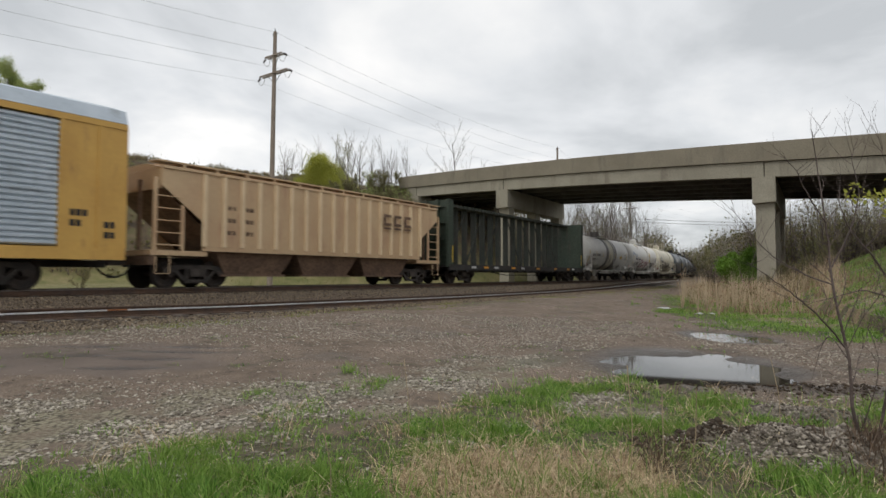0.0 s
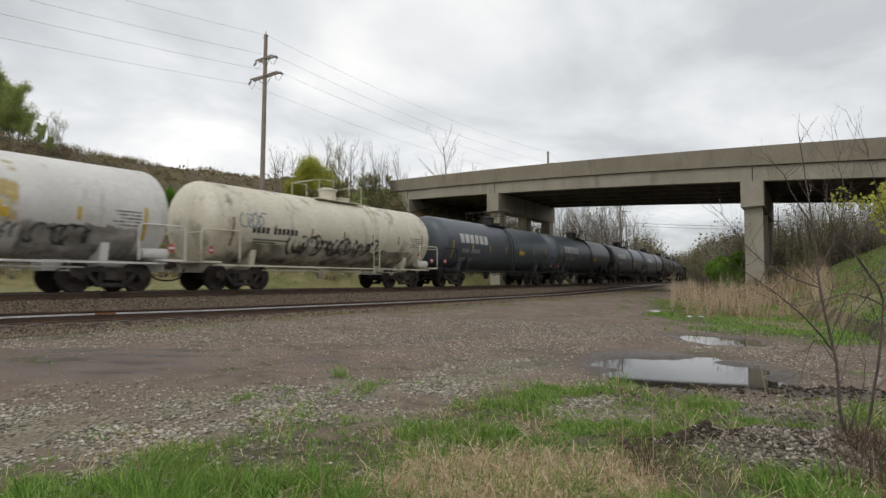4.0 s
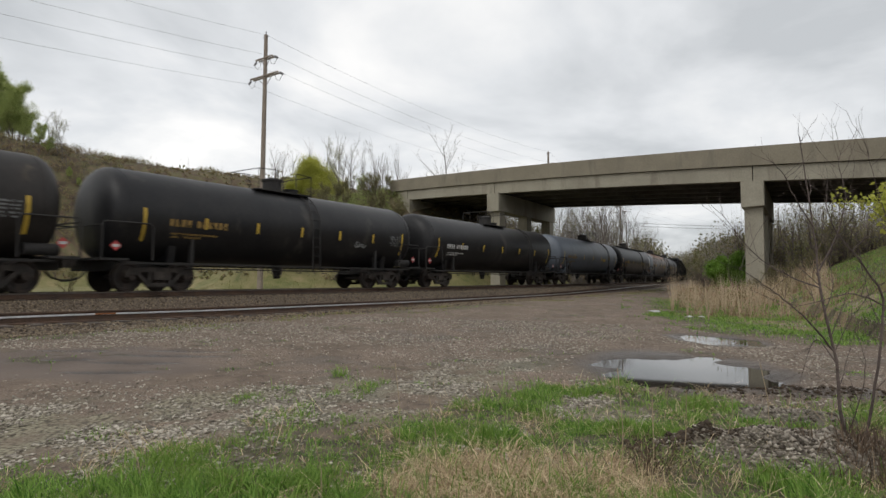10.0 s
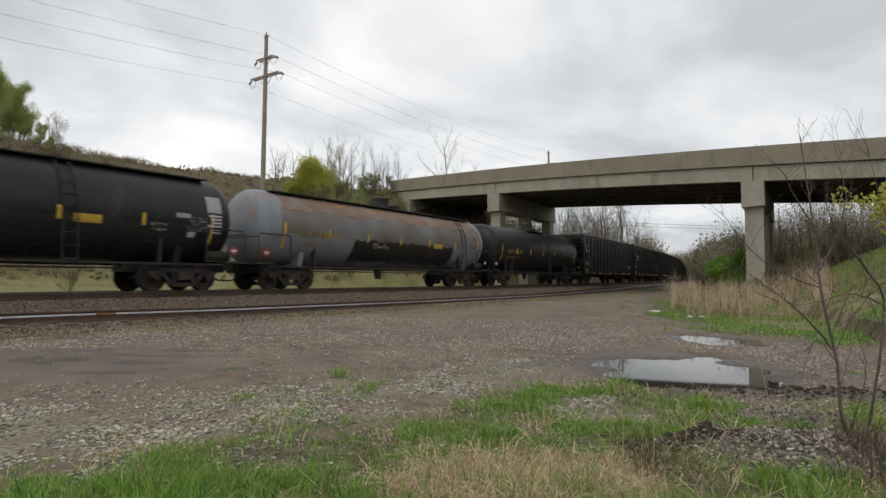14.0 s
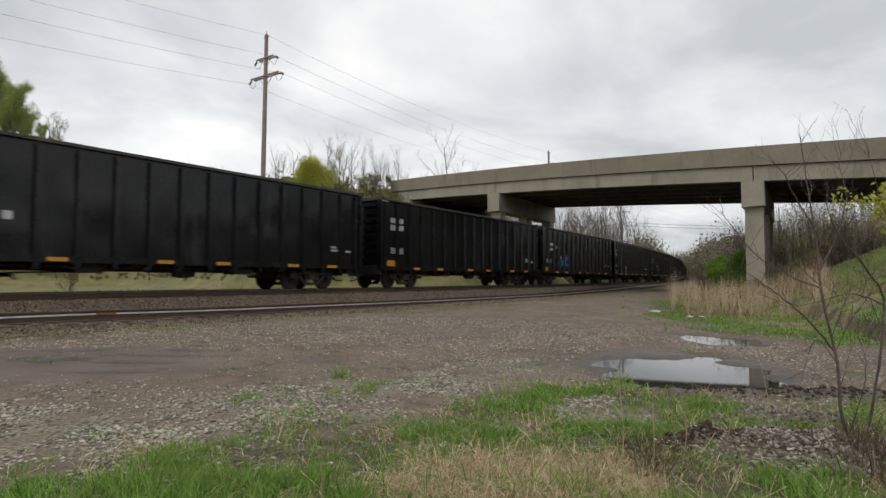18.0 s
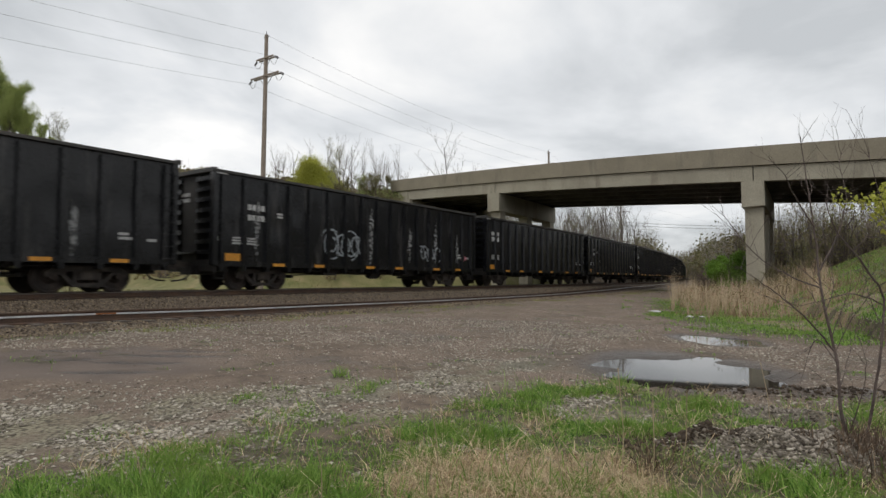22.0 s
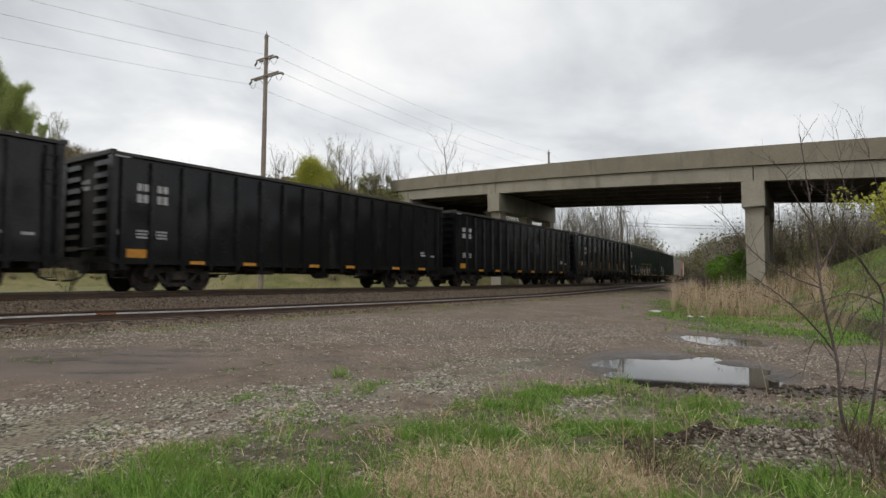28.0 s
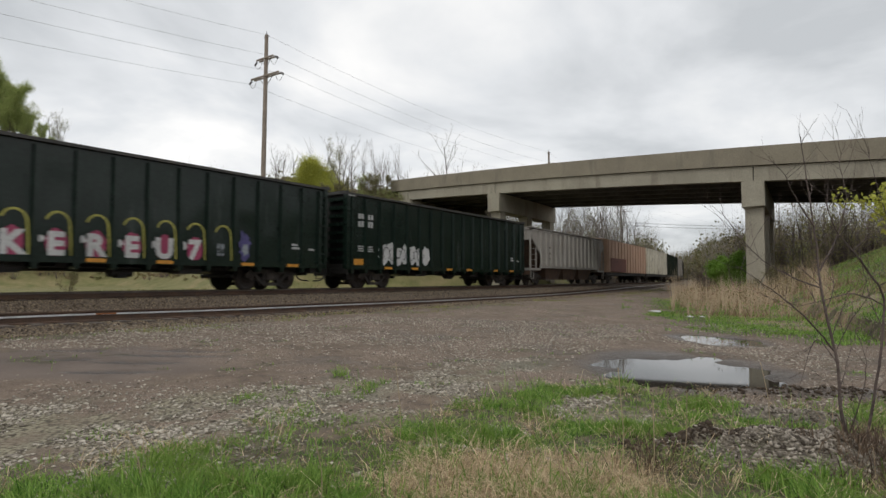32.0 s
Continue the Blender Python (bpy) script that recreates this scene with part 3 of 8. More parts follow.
    w = N("ShaderNodeVectorMath"); w.operation = "SCALE"
    wr = N("ShaderNodeMapRange"); wr.inputs["To Min"].default_value, wr.inputs["To Max"].default_value = 1.0, 0.36
    Lk(wet, wr.inputs["Value"]); Lk(col, w.inputs[0]); Lk(wr.outputs[0], w.inputs["Scale"])
    Lk(w.outputs[0], b.inputs["Base Color"])
    rr = N("ShaderNodeMapRange"); rr.inputs["To Min"].default_value, rr.inputs["To Max"].default_value = 0.92, 0.28
    Lk(wet, rr.inputs["Value"]); Lk(rr.outputs[0], b.inputs["Roughness"])
    bp = N("ShaderNodeBump"); bp.inputs["Strength"].default_value, bp.inputs["Distance"].default_value = 0.6, 0.03
    ad = N("ShaderNodeMath"); ad.operation = "ADD"
    Lk(fine, ad.inputs[0]); Lk(peb, ad.inputs[1]); Lk(ad.outputs[0], bp.inputs["Height"]); Lk(bp.outputs[0], b.inputs["Normal"])
    return m


def covers(x, y):
    """Weights of the ground covers at a place."""
    s, o = rail_coords(x, y)
    so = side_o(s)
    n1, n2 = fbm(x, y, 0.9, 4, 21), fbm(x, y, 2.5, 3, 31)
    # turf in front of the viewer: near edge of the lot
    edge = np.interp(x, [-6, -3.05, -2.9, -2.1, -1.7, -1.06, -0.6, -0.1, 0.7, 1.8, 2.3, 3.7, 4.6, 6.0, 9.0], [3.3, 3.6, 4.2, 4.55, 4.75, 5.15, 5.5, 5.95, 7.0, 7.3, 6.9, 6.2, 6.0, 6.0, 6.2])
    front = smooth01(edge + 1.0 * (n1 - 0.47) + 1.3 * (n2 - 0.45) - y, -0.2, 0.45)
    heap = np.maximum(smooth01(-ell(x, y, 2.62, 4.35, 0.95, 0.55, -0.1) + 0.8 * (n2 - 0.45), -1.1, -0.8), smooth01(-ell(x, y, 1.86, 4.5, 0.34, 0.17, -0.1) + 0.6 * (n2 - 0.45), -1.1, -0.8))
    heap = np.maximum(heap, smooth01(-ell(x, y, 3.15, 5.45, 0.55, 0.36, -0.1) + 0.8 * (n2 - 0.45), -1.1, -0.8))
    ridge = smooth01(-ell(x, y, 4.2, 6.45, 2.1, 0.24, -0.14) + 0.9 * (n2 - 0.45), -1.1, -0.7)
    bare = smooth01(-ell(x, y, 1.45, 5.8, 0.55, 0.65) + 1.2 * (n2 - 0.45), -1.1, -0.7)
    front = front * (1 - 0.95 * heap) * (1 - 0.85 * ridge) * (1 - 0.6 * bare)
    right = smooth01(x - np.maximum(6.7, 0.345 * y) + 2.0 * (n1 - 0.5) + 1.0 * (n2 - 0.5), -0.3, 0.5) * smooth01(y + 1.5 * (n2 - 0.5), 11.0, 12.0) * smooth01(y, 34.0, 29.0)
    strip = smooth01(-(o - so), 1.9, 2.4) * smooth01(-(o - so), 4.6, 3.2) * smooth01(n1, 0.42, 0.62) * 0.65
    far_turf = smooth01(n2 + 0.25 * n1, 0.68, 0.8) * smooth01(-(o - so), 3.0, 5.0) * 0.7
    turf = np.maximum(np.maximum(front, right), np.maximum(strip, far_turf))
    gravel = smooth01(edge + 2.4 + 1.2 * (n1 - 0.45) - y, -0.5, 0.5) * smooth01(n2, 0.25, 0.5) * (1 - smooth01(x, 1.0, 2.2)) * (1 - 0.4 * front) * (1 - 0.9 * front * smooth01(x, -1.7, -0.7))
    gravel = np.maximum(gravel, np.maximum(bare, front * smooth01(fbm(x, y, 1.9, 3, 66), 0.555, 0.63) * (1 - 0.6 * smooth01(x, -0.8, 0.6)) * (1 - smooth01(x, 2.0, 3.0))))
    gravel = np.maximum(gravel, heap * 0.5)
    bed = np.maximum(smooth01(np.abs(o), 3.1, 2.4), smooth01(np.abs(o - so), 2.7, 2.0))
    bed = np.maximum(bed, ((o > so) & (o < 0)) * 1.0)
    straw = front * np.maximum(smooth01(-ell(x, y, 0.55, 3.75, 0.95, 0.62, 0.1) + 0.7 * (n2 - 0.45), -1.15, -0.7), 0.25 * smooth01(n2, 0.52, 0.62))
    straw = np.maximum(straw, smooth01(height(x, y), 1.5, 0.8) * smooth01(x - np.maximum(7.8, 0.385 * y) + 2.0 * (n1 - 0.5), -0.2, 1.2) * smooth01(y, 13.0, 15.5) * smooth01(y, 44.0, 38.0) * smooth01(n2 + 0.3 * n1, 0.38, 0.7))
    meadow = smooth01(o, 2.9, 3.8)
    h = height(x, y)
    b = (x - BX) * BDX + (y - BY) * BDY
    slope = smooth01(h, 0.75, 1.4) * (o < -5)
    brush = smooth01(h, 1.2, 3.0) * (o > 6)
    brush = np.maximum(brush, smooth01(-o, 6, 12) * smooth01(s, 62, 75))
    brush = np.maximum(brush, smooth01(np.hypot(x, y), 220, 300))
    turf = np.maximum(turf, slope)
    behind = smooth01(y, 1.0, -2.0)
    turf = np.maximum(turf, behind)
    wet = np.zeros_like(x)
    for cx, cy, rx, ry, tn in POOLS + RUTS:
        wet = np.maximum(wet, 1 - smooth01(ell(x, y, cx, cy, rx, ry, tn) + 0.6 * (n1 - 0.45), 1.0, 1.75))
    track_ruts = smooth01(n1, 0.45, 0.6) * smooth01(n2, 0.3, 0.55) * smooth01(-(o - so), 4, 6) * 0.42 * (1 - turf)
    wet = np.maximum(wet * (1 - front * 0.6), track_ruts)
    wet = np.maximum(wet, heap * 0.55)
    wet = np.maximum(wet, ridge * 0.85)
    flat = smooth01(-ell(x, y, *MUDFLAT) + 0.9 * (n1 - 0.47), -1.1, -0.7) * (1 - front)
    return dict(gravel=gravel, bed=bed, turf=turf * (1 - bed) * (1 - 0.55 * gravel * front), straw=straw * (1 - bed) * (1 - 0.8 * gravel * front), meadow=meadow * (1 - bed), brush=brush * (1 - bed), wet=wet * (1 - bed), mudflat=flat * (1 - bed))


SHEET = {}


def surface(x, y):
    """The height of the built ground sheet at places."""
    xs, ys, Z = SHEET["x"], SHEET["y"], SHEET["z"]
    i = np.clip(np.searchsorted(xs, x) - 1, 0, len(xs) - 2)
    j = np.clip(np.searchsorted(ys, y) - 1, 0, len(ys) - 2)
    u, v = (x - xs[i]) / (xs[i + 1] - xs[i]), (y - ys[j]) / (ys[j + 1] - ys[j])
    return (Z[j, i] * (1 - u) + Z[j, i + 1] * u) * (1 - v) + (Z[j + 1, i] * (1 - u) + Z[j + 1, i + 1] * u) * v


def build_ground():
    xs = ground_lines(-1500, -7.0, 8.0, 1500, 0.06)
    ys = ground_lines(-300, 2.4, 12.0, 2500, 0.06)
    X, Y = np.meshgrid(xs, ys)
    Z = height(X, Y)
    SHEET.update(x=xs, y=ys, z=Z)
    n, k = len(ys), len(xs)
    v = np.stack([X, Y, Z], -1).reshape(-1, 3)
    i = np.arange(n * k).reshape(n, k)
    f = np.stack([i[:-1, :-1], i[:-1, 1:], i[1:, 1:], i[1:, :-1]], -1).reshape(-1, 4)
    me = arrays("ground", v, f, ground_material(), smooth=True)
    for name, w in covers(X, Y).items():
        a_ = me.attributes.new(name, "FLOAT", "POINT")
        a_.data.foreach_set("value", np.clip(w, 0, 1).astype(np.float32).ravel())
    tagged(new("ground", me), "muddy gravel lot with puddles, spring grass and a hillside", "ground", kind="structure")


def water_material():
    m = bpy.data.materials.new("still_water")
    m.use_nodes = True
    b = m.node_tree.nodes["Principled BSDF"]
    b.inputs["Base Color"].default_value = (0.035, 0.03, 0.024, 1)
    b.inputs["Roughness"].default_value = 0.03
    b.inputs["IOR"].default_value = 1.33
    b.inputs["Specular IOR Level"].default_value = 0.5
    return m


build_ground()
WATER = water_material()
for cx, cy, rx, ry, tn in POOLS:
    q = Shape().prism([(cx + 1.9 * rx * math.cos(t) * math.cos(tn) - 1.9 * ry * math.sin(t) * math.sin(tn),
                        cy + 1.9 * rx * math.cos(t) * math.sin(tn) + 1.9 * ry * math.sin(t) * math.cos(tn)) for t in [k * math.pi / 16 for k in range(32)]], "z", WATER_Z - 0.2, WATER_Z)
    tagged(new("puddle", q.mesh("puddle", WATER)), "shallow rain puddle lying in the gravel lot", "puddle", kind="structure")


# ------------------------------------------------------------------ tracks
def rail_section(s, o, z, w=1.0):
    x, y = line(s, o)
    u = min(max(0.0, (s - S_CURVE) / R_CURVE), U_MAX)
    ax, ay = -math.sin(u), math.cos(u)
    nx, ny = ax * DX + ay * NX, ax * DY + ay * NY
    prof = [(-0.07, -0.175), (-0.07, -0.155), (-0.012, -0.135), (-0.012, -0.045), (-0.036, -0.035), (-0.036, -0.004), (-0.028, 0.0),
            (0.028, 0.0), (0.036, -0.004), (0.036, -0.035), (0.012, -0.045), (0.012, -0.135), (0.07, -0.155), (0.07, -0.175)]
    return [(x + nx * a, y + ny * a, z + b) for a, b in prof]


def rail_pair(root, stations, off, zf, top):
    n = 14
    for g in (-0.755, 0.755):
        v, f = [], []
        for j, s in enumerate(stations):
            v += rail_section(s, float(off(s)) + g, zf(s))
            if j:
                for i in range(n - 1):
                    f.append((j * n + i, (j - 1) * n + i, (j - 1) * n + i + 1, j * n + i + 1))
        sh = Shape().add(v, f)
        me = sh.mesh("rail", RUST)
        me.materials.append(top)
        for p in me.polygons:
            i = p.index % (n - 1)
            if i in (4, 5, 6, 7) and (g < 0 or top is not RAILTOP):
                p.material_index = 1
        part("rail", me, RUST, root)


main_line = thing("main_track", "rusty steel rails on dark ties in brown ballast", "railway track", kind="structure")
siding = thing("siding_track", "worn siding rails with a bright head curving to the main track", "railway track", kind="structure")
rail_pair(main_line, list(np.arange(-90, 21, 10.0)) + list(np.arange(21, 260, 4.0)) + list(np.arange(260, 760, 25.0)), lambda s: 0.0, rail_z, RAILDULL)
rail_pair(siding, list(np.arange(-90, 0, 10.0)) + list(np.arange(0, 98, 2.0)), side_o, side_z, RAILTOP)
TIE_ME = Shape().box(-0.11, 0.11, -1.28, 1.28, -0.16, 0.012).mesh("tie", TIE)


def tie_at(root, s, o, z):
    x, y = line(s, o)
    u = min(max(0.0, (s - S_CURVE) / R_CURVE), U_MAX)
    ob = part("tie", TIE_ME, TIE, root)
    ob.matrix_basis = pose(x, y, z - 0.185 + random.uniform(-0.02, 0.008), 0, 0, math.degrees(math.pi / 2 - HEAD + u) + random.uniform(-1, 1))


for k in range(160):
    tie_at(main_line, -8 + k * 0.54, 0.0, rail_z(-8 + k * 0.54))
    if k < 150:
        s_ = -8 + k * 0.58
        tie_at(siding, s_, float(side_o(s_)), side_z(s_))


def rust_patch(s0, s1):
    sh = Shape()
    for g in (-0.755,):
        pts = [rail_section(s, float(side_o(s)) + g, side_z(s)) for s in np.linspace(s0, s1, 6)]
        for a_, b_ in zip(pts, pts[1:]):
            for i in range(3, 8):
                quad = [a_[i], a_[i + 1], b_[i + 1], b_[i]]
                sh.add([(x - 0.004 * NX, y - 0.004 * NY, z + 0.004) for x, y, z in quad], [(0, 1, 2, 3)])
    part("rust_patch", sh, RUSTORANGE, siding, "orange rust on the rail")


rust_patch(6.62, 7.08)


# ------------------------------------------------------------------ the road bridge
def bridge_point(b, p, z):
    return (BX + b * BDX + p * BNX, BY + b * BDY + p * BNY, z)


def slab(sh, b0, b1, p0, p1, z00, z01, z10, z11, n=1):
    """A bar along the bridge; z00, z01: bottom and top at its start, z10, z11 at its end."""
    vs = [bridge_point(b0, p0, z00), bridge_point(b0, p1, z00), bridge_point(b0, p1, z01), bridge_point(b0, p0, z01),
          bridge_point(b1, p0, z10), bridge_point(b1, p1, z10), bridge_point(b1, p1, z11), bridge_point(b1, p0, z11)]
    return sh.add(vs, [(0, 1, 2, 3), (4, 7, 6, 5), (0, 4, 5, 1), (1, 5, 6, 2), (2, 6, 7, 3), (3, 7, 4, 0)])


def deck_z(b):
    """The underside of the parapet along the bridge."""
    return 8.55 - 0.08 * b - 0.0006 * b * b


def beam(sh, stations, p0, p1, lo, hi):
    """One bar that follows the road's camber."""
    vs, fs = [], []
    for j, b in enumerate(stations):
        z = deck_z(b)
        vs += [bridge_point(b, p0, z + lo), bridge_point(b, p1, z + lo), bridge_point(b, p1, z + hi), bridge_point(b, p0, z + hi)]
        if j:
            fs += [(4 * j - 4 + i, 4 * j - 4 + (i + 1) % 4, 4 * j + (i + 1) % 4, 4 * j + i) for i in range(4)]
    n = len(vs)
    return sh.add(vs, fs + [(3, 2, 1, 0), (n - 4, n - 3, n - 2, n - 1)])


def bridge():
    root = thing("road_bridge", "weathered concrete girder bridge carrying a road over the tracks", "bridge")
    B = [-34.0, -SPAN, 0.0, SPAN, SPAN * 2.1]
    for p0 in (0.0, BRIDGE_W - 0.35):
        sh = Shape()
        st = np.linspace(B[0] - 2.8, B[-1], 25)
        beam(sh, st, p0 - 0.12 if p0 == 0 else p0, p0 + 0.3, -0.02, 1.2)
        part("parapet", sh, CONCRETE_D, root, "brown-stained concrete parapet")
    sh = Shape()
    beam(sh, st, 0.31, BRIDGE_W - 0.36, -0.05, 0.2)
    # deck and inner girders carry the underside's shade in their colour
    part("deck", sh, SHADED_CONCRETE, root)
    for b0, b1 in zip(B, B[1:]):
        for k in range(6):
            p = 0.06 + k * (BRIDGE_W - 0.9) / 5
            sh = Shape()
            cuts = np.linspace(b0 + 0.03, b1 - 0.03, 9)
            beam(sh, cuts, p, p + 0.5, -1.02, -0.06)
            part("girder", sh, CONCRETE if k == 0 else SHADED_CONCRETE, root, "pale precast concrete girder" if k == 0 else "")
    for b in (-SPAN, 0.0, SPAN):
        z = deck_z(b) - 1.02
        cap = slab(Shape(), b - 0.72, b + 0.66, -0.25, BRIDGE_W + 0.1, z - 1.66, z - 0.012, z - 1.66, z - 0.012)
        part("pier_cap", cap, CONCRETE, root)
        for p in (0.15, BRIDGE_W / 2 - 0.6, BRIDGE_W - 1.3):
            g = float(height(np.array(bridge_point(b, p, 0)[0]), np.array(bridge_point(b, p, 0)[1])))
            part("pier_column", slab(Shape(), b - 0.56, b + 0.56, p, p + 1.15, g - 0.6, z - 1.665, g - 0.6, z - 1.665), CONCRETE, root)
    z = deck_z(B[0]) - 1.2
    part("abutment", slab(Shape(), B[0] - 1.6, B[0] + 0.6, -0.3, BRIDGE_W + 0.3, z - 3.0, z + 0.16, z - 3.0, z + 0.16), CONCRETE, root)
    part("backwall", slab(Shape(), B[0] - 1.6, B[0] - 0.02, 0.02, BRIDGE_W - 0.1, z + 0.164, z + 1.14, z + 0.164, z + 1.14), CONCRETE, root)
    return root


bridge()


# ------------------------------------------------------------------ the train: running gear
def side_frame_mesh():
    sh = Shape()
    prof = [(-1.12, 0.60), (-0.98, 0.70), (-0.45, 0.74), (0.45, 0.74), (0.98, 0.70), (1.12, 0.60), (1.10, 0.44), (0.80, 0.44), (0.74, 0.56),
            (0.46, 0.60), (-0.46, 0.60), (-0.74, 0.56), (-0.80, 0.44), (-1.10, 0.44)]
    sh.prism(prof, "y", -0.07, 0.07)
    sh.prism([(-0.78, 0.56), (-0.62, 0.56), (-0.28, 0.22), (-0.40, 0.16)], "y", -0.065, 0.065)
    sh.prism([(0.62, 0.56), (0.78, 0.56), (0.40, 0.16), (0.28, 0.22)], "y", -0.065, 0.065)
    sh.prism([(-0.42, 0.15), (0.42, 0.15), (0.34, 0.26), (-0.34, 0.26)], "y", -0.10, 0.10)
    for x in (-0.33, 0.33):
        sh.prism([(x - 0.06, 0.25), (x + 0.06, 0.25), (x + 0.06, 0.62), (x - 0.06, 0.62)], "y", -0.07, 0.07)
    return sh.mesh("sideframe", TRUCK)


def wheelset_mesh():
    """Axle with two dished wheels and bearing caps; its own origin at the axle's middle."""
    sh = Shape()
    sides = 28

    def disc(y0, y1, prof):
        vs, fs = [], []
        for y, r in prof:
            vs += [(r * math.cos(2 * math.pi * i / sides), y, r * math.sin(2 * math.pi * i / sides)) for i in range(sides)]
        for j in range(len(prof) - 1):
            fs += [(j * sides + i, j * sides + (i + 1) % sides, (j + 1) * sides + (i + 1) % sides, (j + 1) * sides + i) for i in range(sides)]
        sh.add(vs, fs)
    for k in (1, -1):
        disc(0, 0, [(k * 0.68, 0.1), (k * 0.685, 0.30), (k * 0.68, 0.49), (k * 0.715, 0.49), (k * 0.725, 0.455), (k * 0.81, 0.45), (k * 0.815, 0.385), (k * 0.775, 0.35),
                    (k * 0.765, 0.20), (k * 0.82, 0.15), (k * 0.83, 0.09)])
        sh.tube((0, k * 0.83, 0), (0, k * 1.10, 0), 0.105, 0.105, 12)
        for i in range(3):
            a_ = 2 * math.pi * i / 3
            sh.tube((0.06 * math.cos(a_), k * 1.09, 0.06 * math.sin(a_)), (0.06 * math.cos(a_), k * 1.125, 0.06 * math.sin(a_)), 0.022, 0.022, 6)
    sh.tube((0, -0.7, 0), (0, 0.7, 0), 0.08, 0.08, 10)
    return sh.mesh("wheelset", WHEEL, True)


SIDEFRAME, WHEELSET = side_frame_mesh(), wheelset_mesh()
BOLSTER = Shape().box(-0.24, 0.24, -1.12, 1.12, 0.36, 0.62).box(-0.12, 0.12, -0.35, 0.35, 0.62, 0.78).mesh("truck", TRUCK)
SPRING_S = Shape().path([(0.055 * math.cos(t * 0.7), 0.055 * math.sin(t * 0.7), 0.27 + t * 0.0098) for t in range(36)], 0.016, 5)
SPRING = SPRING_S.mesh("spring", WHEEL)
COUPLER = Shape().box(-0.06, 0.42, -0.08, 0.08, 0.80, 0.98).box(0.34, 0.62, -0.17, 0.14, 0.72, 1.03).tube((0.52, -0.15, 0.70), (0.52, -0.15, 1.05), 0.05, 0.05, 8).mesh("coupler", TRUCK)
HOSE = Shape().path([(0.05, 0.35, 0.75), (0.12, 0.4, 0.58), (0.28, 0.42, 0.42), (0.5, 0.4, 0.34), (0.75, 0.34, 0.33)], 0.03, 6).mesh("air_hose", UNDER)
WHEELS = []


def truck(root, x):
    t = part("truck", BOLSTER, TRUCK, root, at=pose(x, 0, 0))
    for y in (1.0, -1.0):
        part("sideframe", SIDEFRAME, TRUCK, t, at=pose(0, y, 0))
        part("spring", SPRING, WHEEL, t, at=pose(-0.12, y, 0))
        part("spring", SPRING, WHEEL, t, at=pose(0.12, y, 0))
    for dx in (-0.89, 0.89):
        w = part("wheelset", WHEELSET, WHEEL, t)
        w.matrix_parent_inverse = pose(dx, 0, 0.45)
        WHEELS.append(w)


def ends(root, half, wide=1.3, steps=True):
    """Couplers and hoses at both ends; half: from the middle to the end sill."""
    for k, a_ in ((1, 0), (-1, 180)):
        part("coupler", COUPLER, TRUCK, root, at=pose(k * half, 0, 0, 0, 0, a_))
        part("air_hose", HOSE, UNDER, root, at=pose(k * half, 0, 0, 0, 0, a_))


CARS = []


def car(name, label, front, length, group="cars of the freight train"):
    """A railway car; front: how far its front coupler lies along the line at the start."""
    root = thing(name, label, "freight car", group)
    CARS.append((root, front + length / 2, length * 0.34))
    return root


def bars(sh, x, z, rows, put, width, high, gap=0.35, words=None):
    """Unreadable lettering as rows of small upright blocks. Rows: how many marks in each."""
    for i, n in enumerate(rows):
        for k in range(n):
            x0 = x - k * width
            put(sh, x0, x0 - width * (1 - gap), z - i * high * 1.6 - high, z - i * high * 1.6)


def flat_put(y):
    def put(sh, x0, x1, z0, z1):
        sh.box(min(x0, x1), max(x0, x1), y, y + 0.008, z0, z1)
    return put


# ------------------------------------------------------------------ gondolas
GB, GT, GHALF, GW = 0.96, 4.04, 8.38, 1.46
RIBS = [8.04] + [7.14 - 1.02 * k for k in range(15)] + [-8.04]
RIB_ME, SHELF_ME, TAB_ME, TABL_ME = {}, {}, None, None


def rib_mesh(m):
    """A pressed vertical stake, tapered at its foot."""
    if m.name not in RIB_ME:
        sh = Shape()
        sh.add([(-0.11, 0, GB - 0.02), (0.11, 0, GB - 0.02), (0.075, 0.11, GB - 0.02), (-0.075, 0.11, GB - 0.02),
                (-0.11, 0, GT - 0.1), (0.11, 0, GT - 0.1), (0.075, 0.11, GT - 0.1), (-0.075, 0.11, GT - 0.1)],
               [(0, 3, 2, 1), (4, 5, 6, 7), (0, 1, 5, 4), (1, 2, 6, 5), (2, 3, 7, 6), (3, 0, 4, 7)])
        sh.prism([(-0.10, GB - 0.03), (0.10, GB - 0.03), (0.05, GB - 0.30), (-0.05, GB - 0.30)], "y", -0.25, 0.09)
        RIB_ME[m.name] = sh.mesh("rib", m)
        s2 = Shape().prism([(0, -0.085), (0.10, -0.075), (0.10, 0.075), (0, 0.085)], "y", -0.46, 0.46)
        SHELF_ME[m.name] = s2.mesh("end_shelf", m)
    return RIB_ME[m.name], SHELF_ME[m.name]


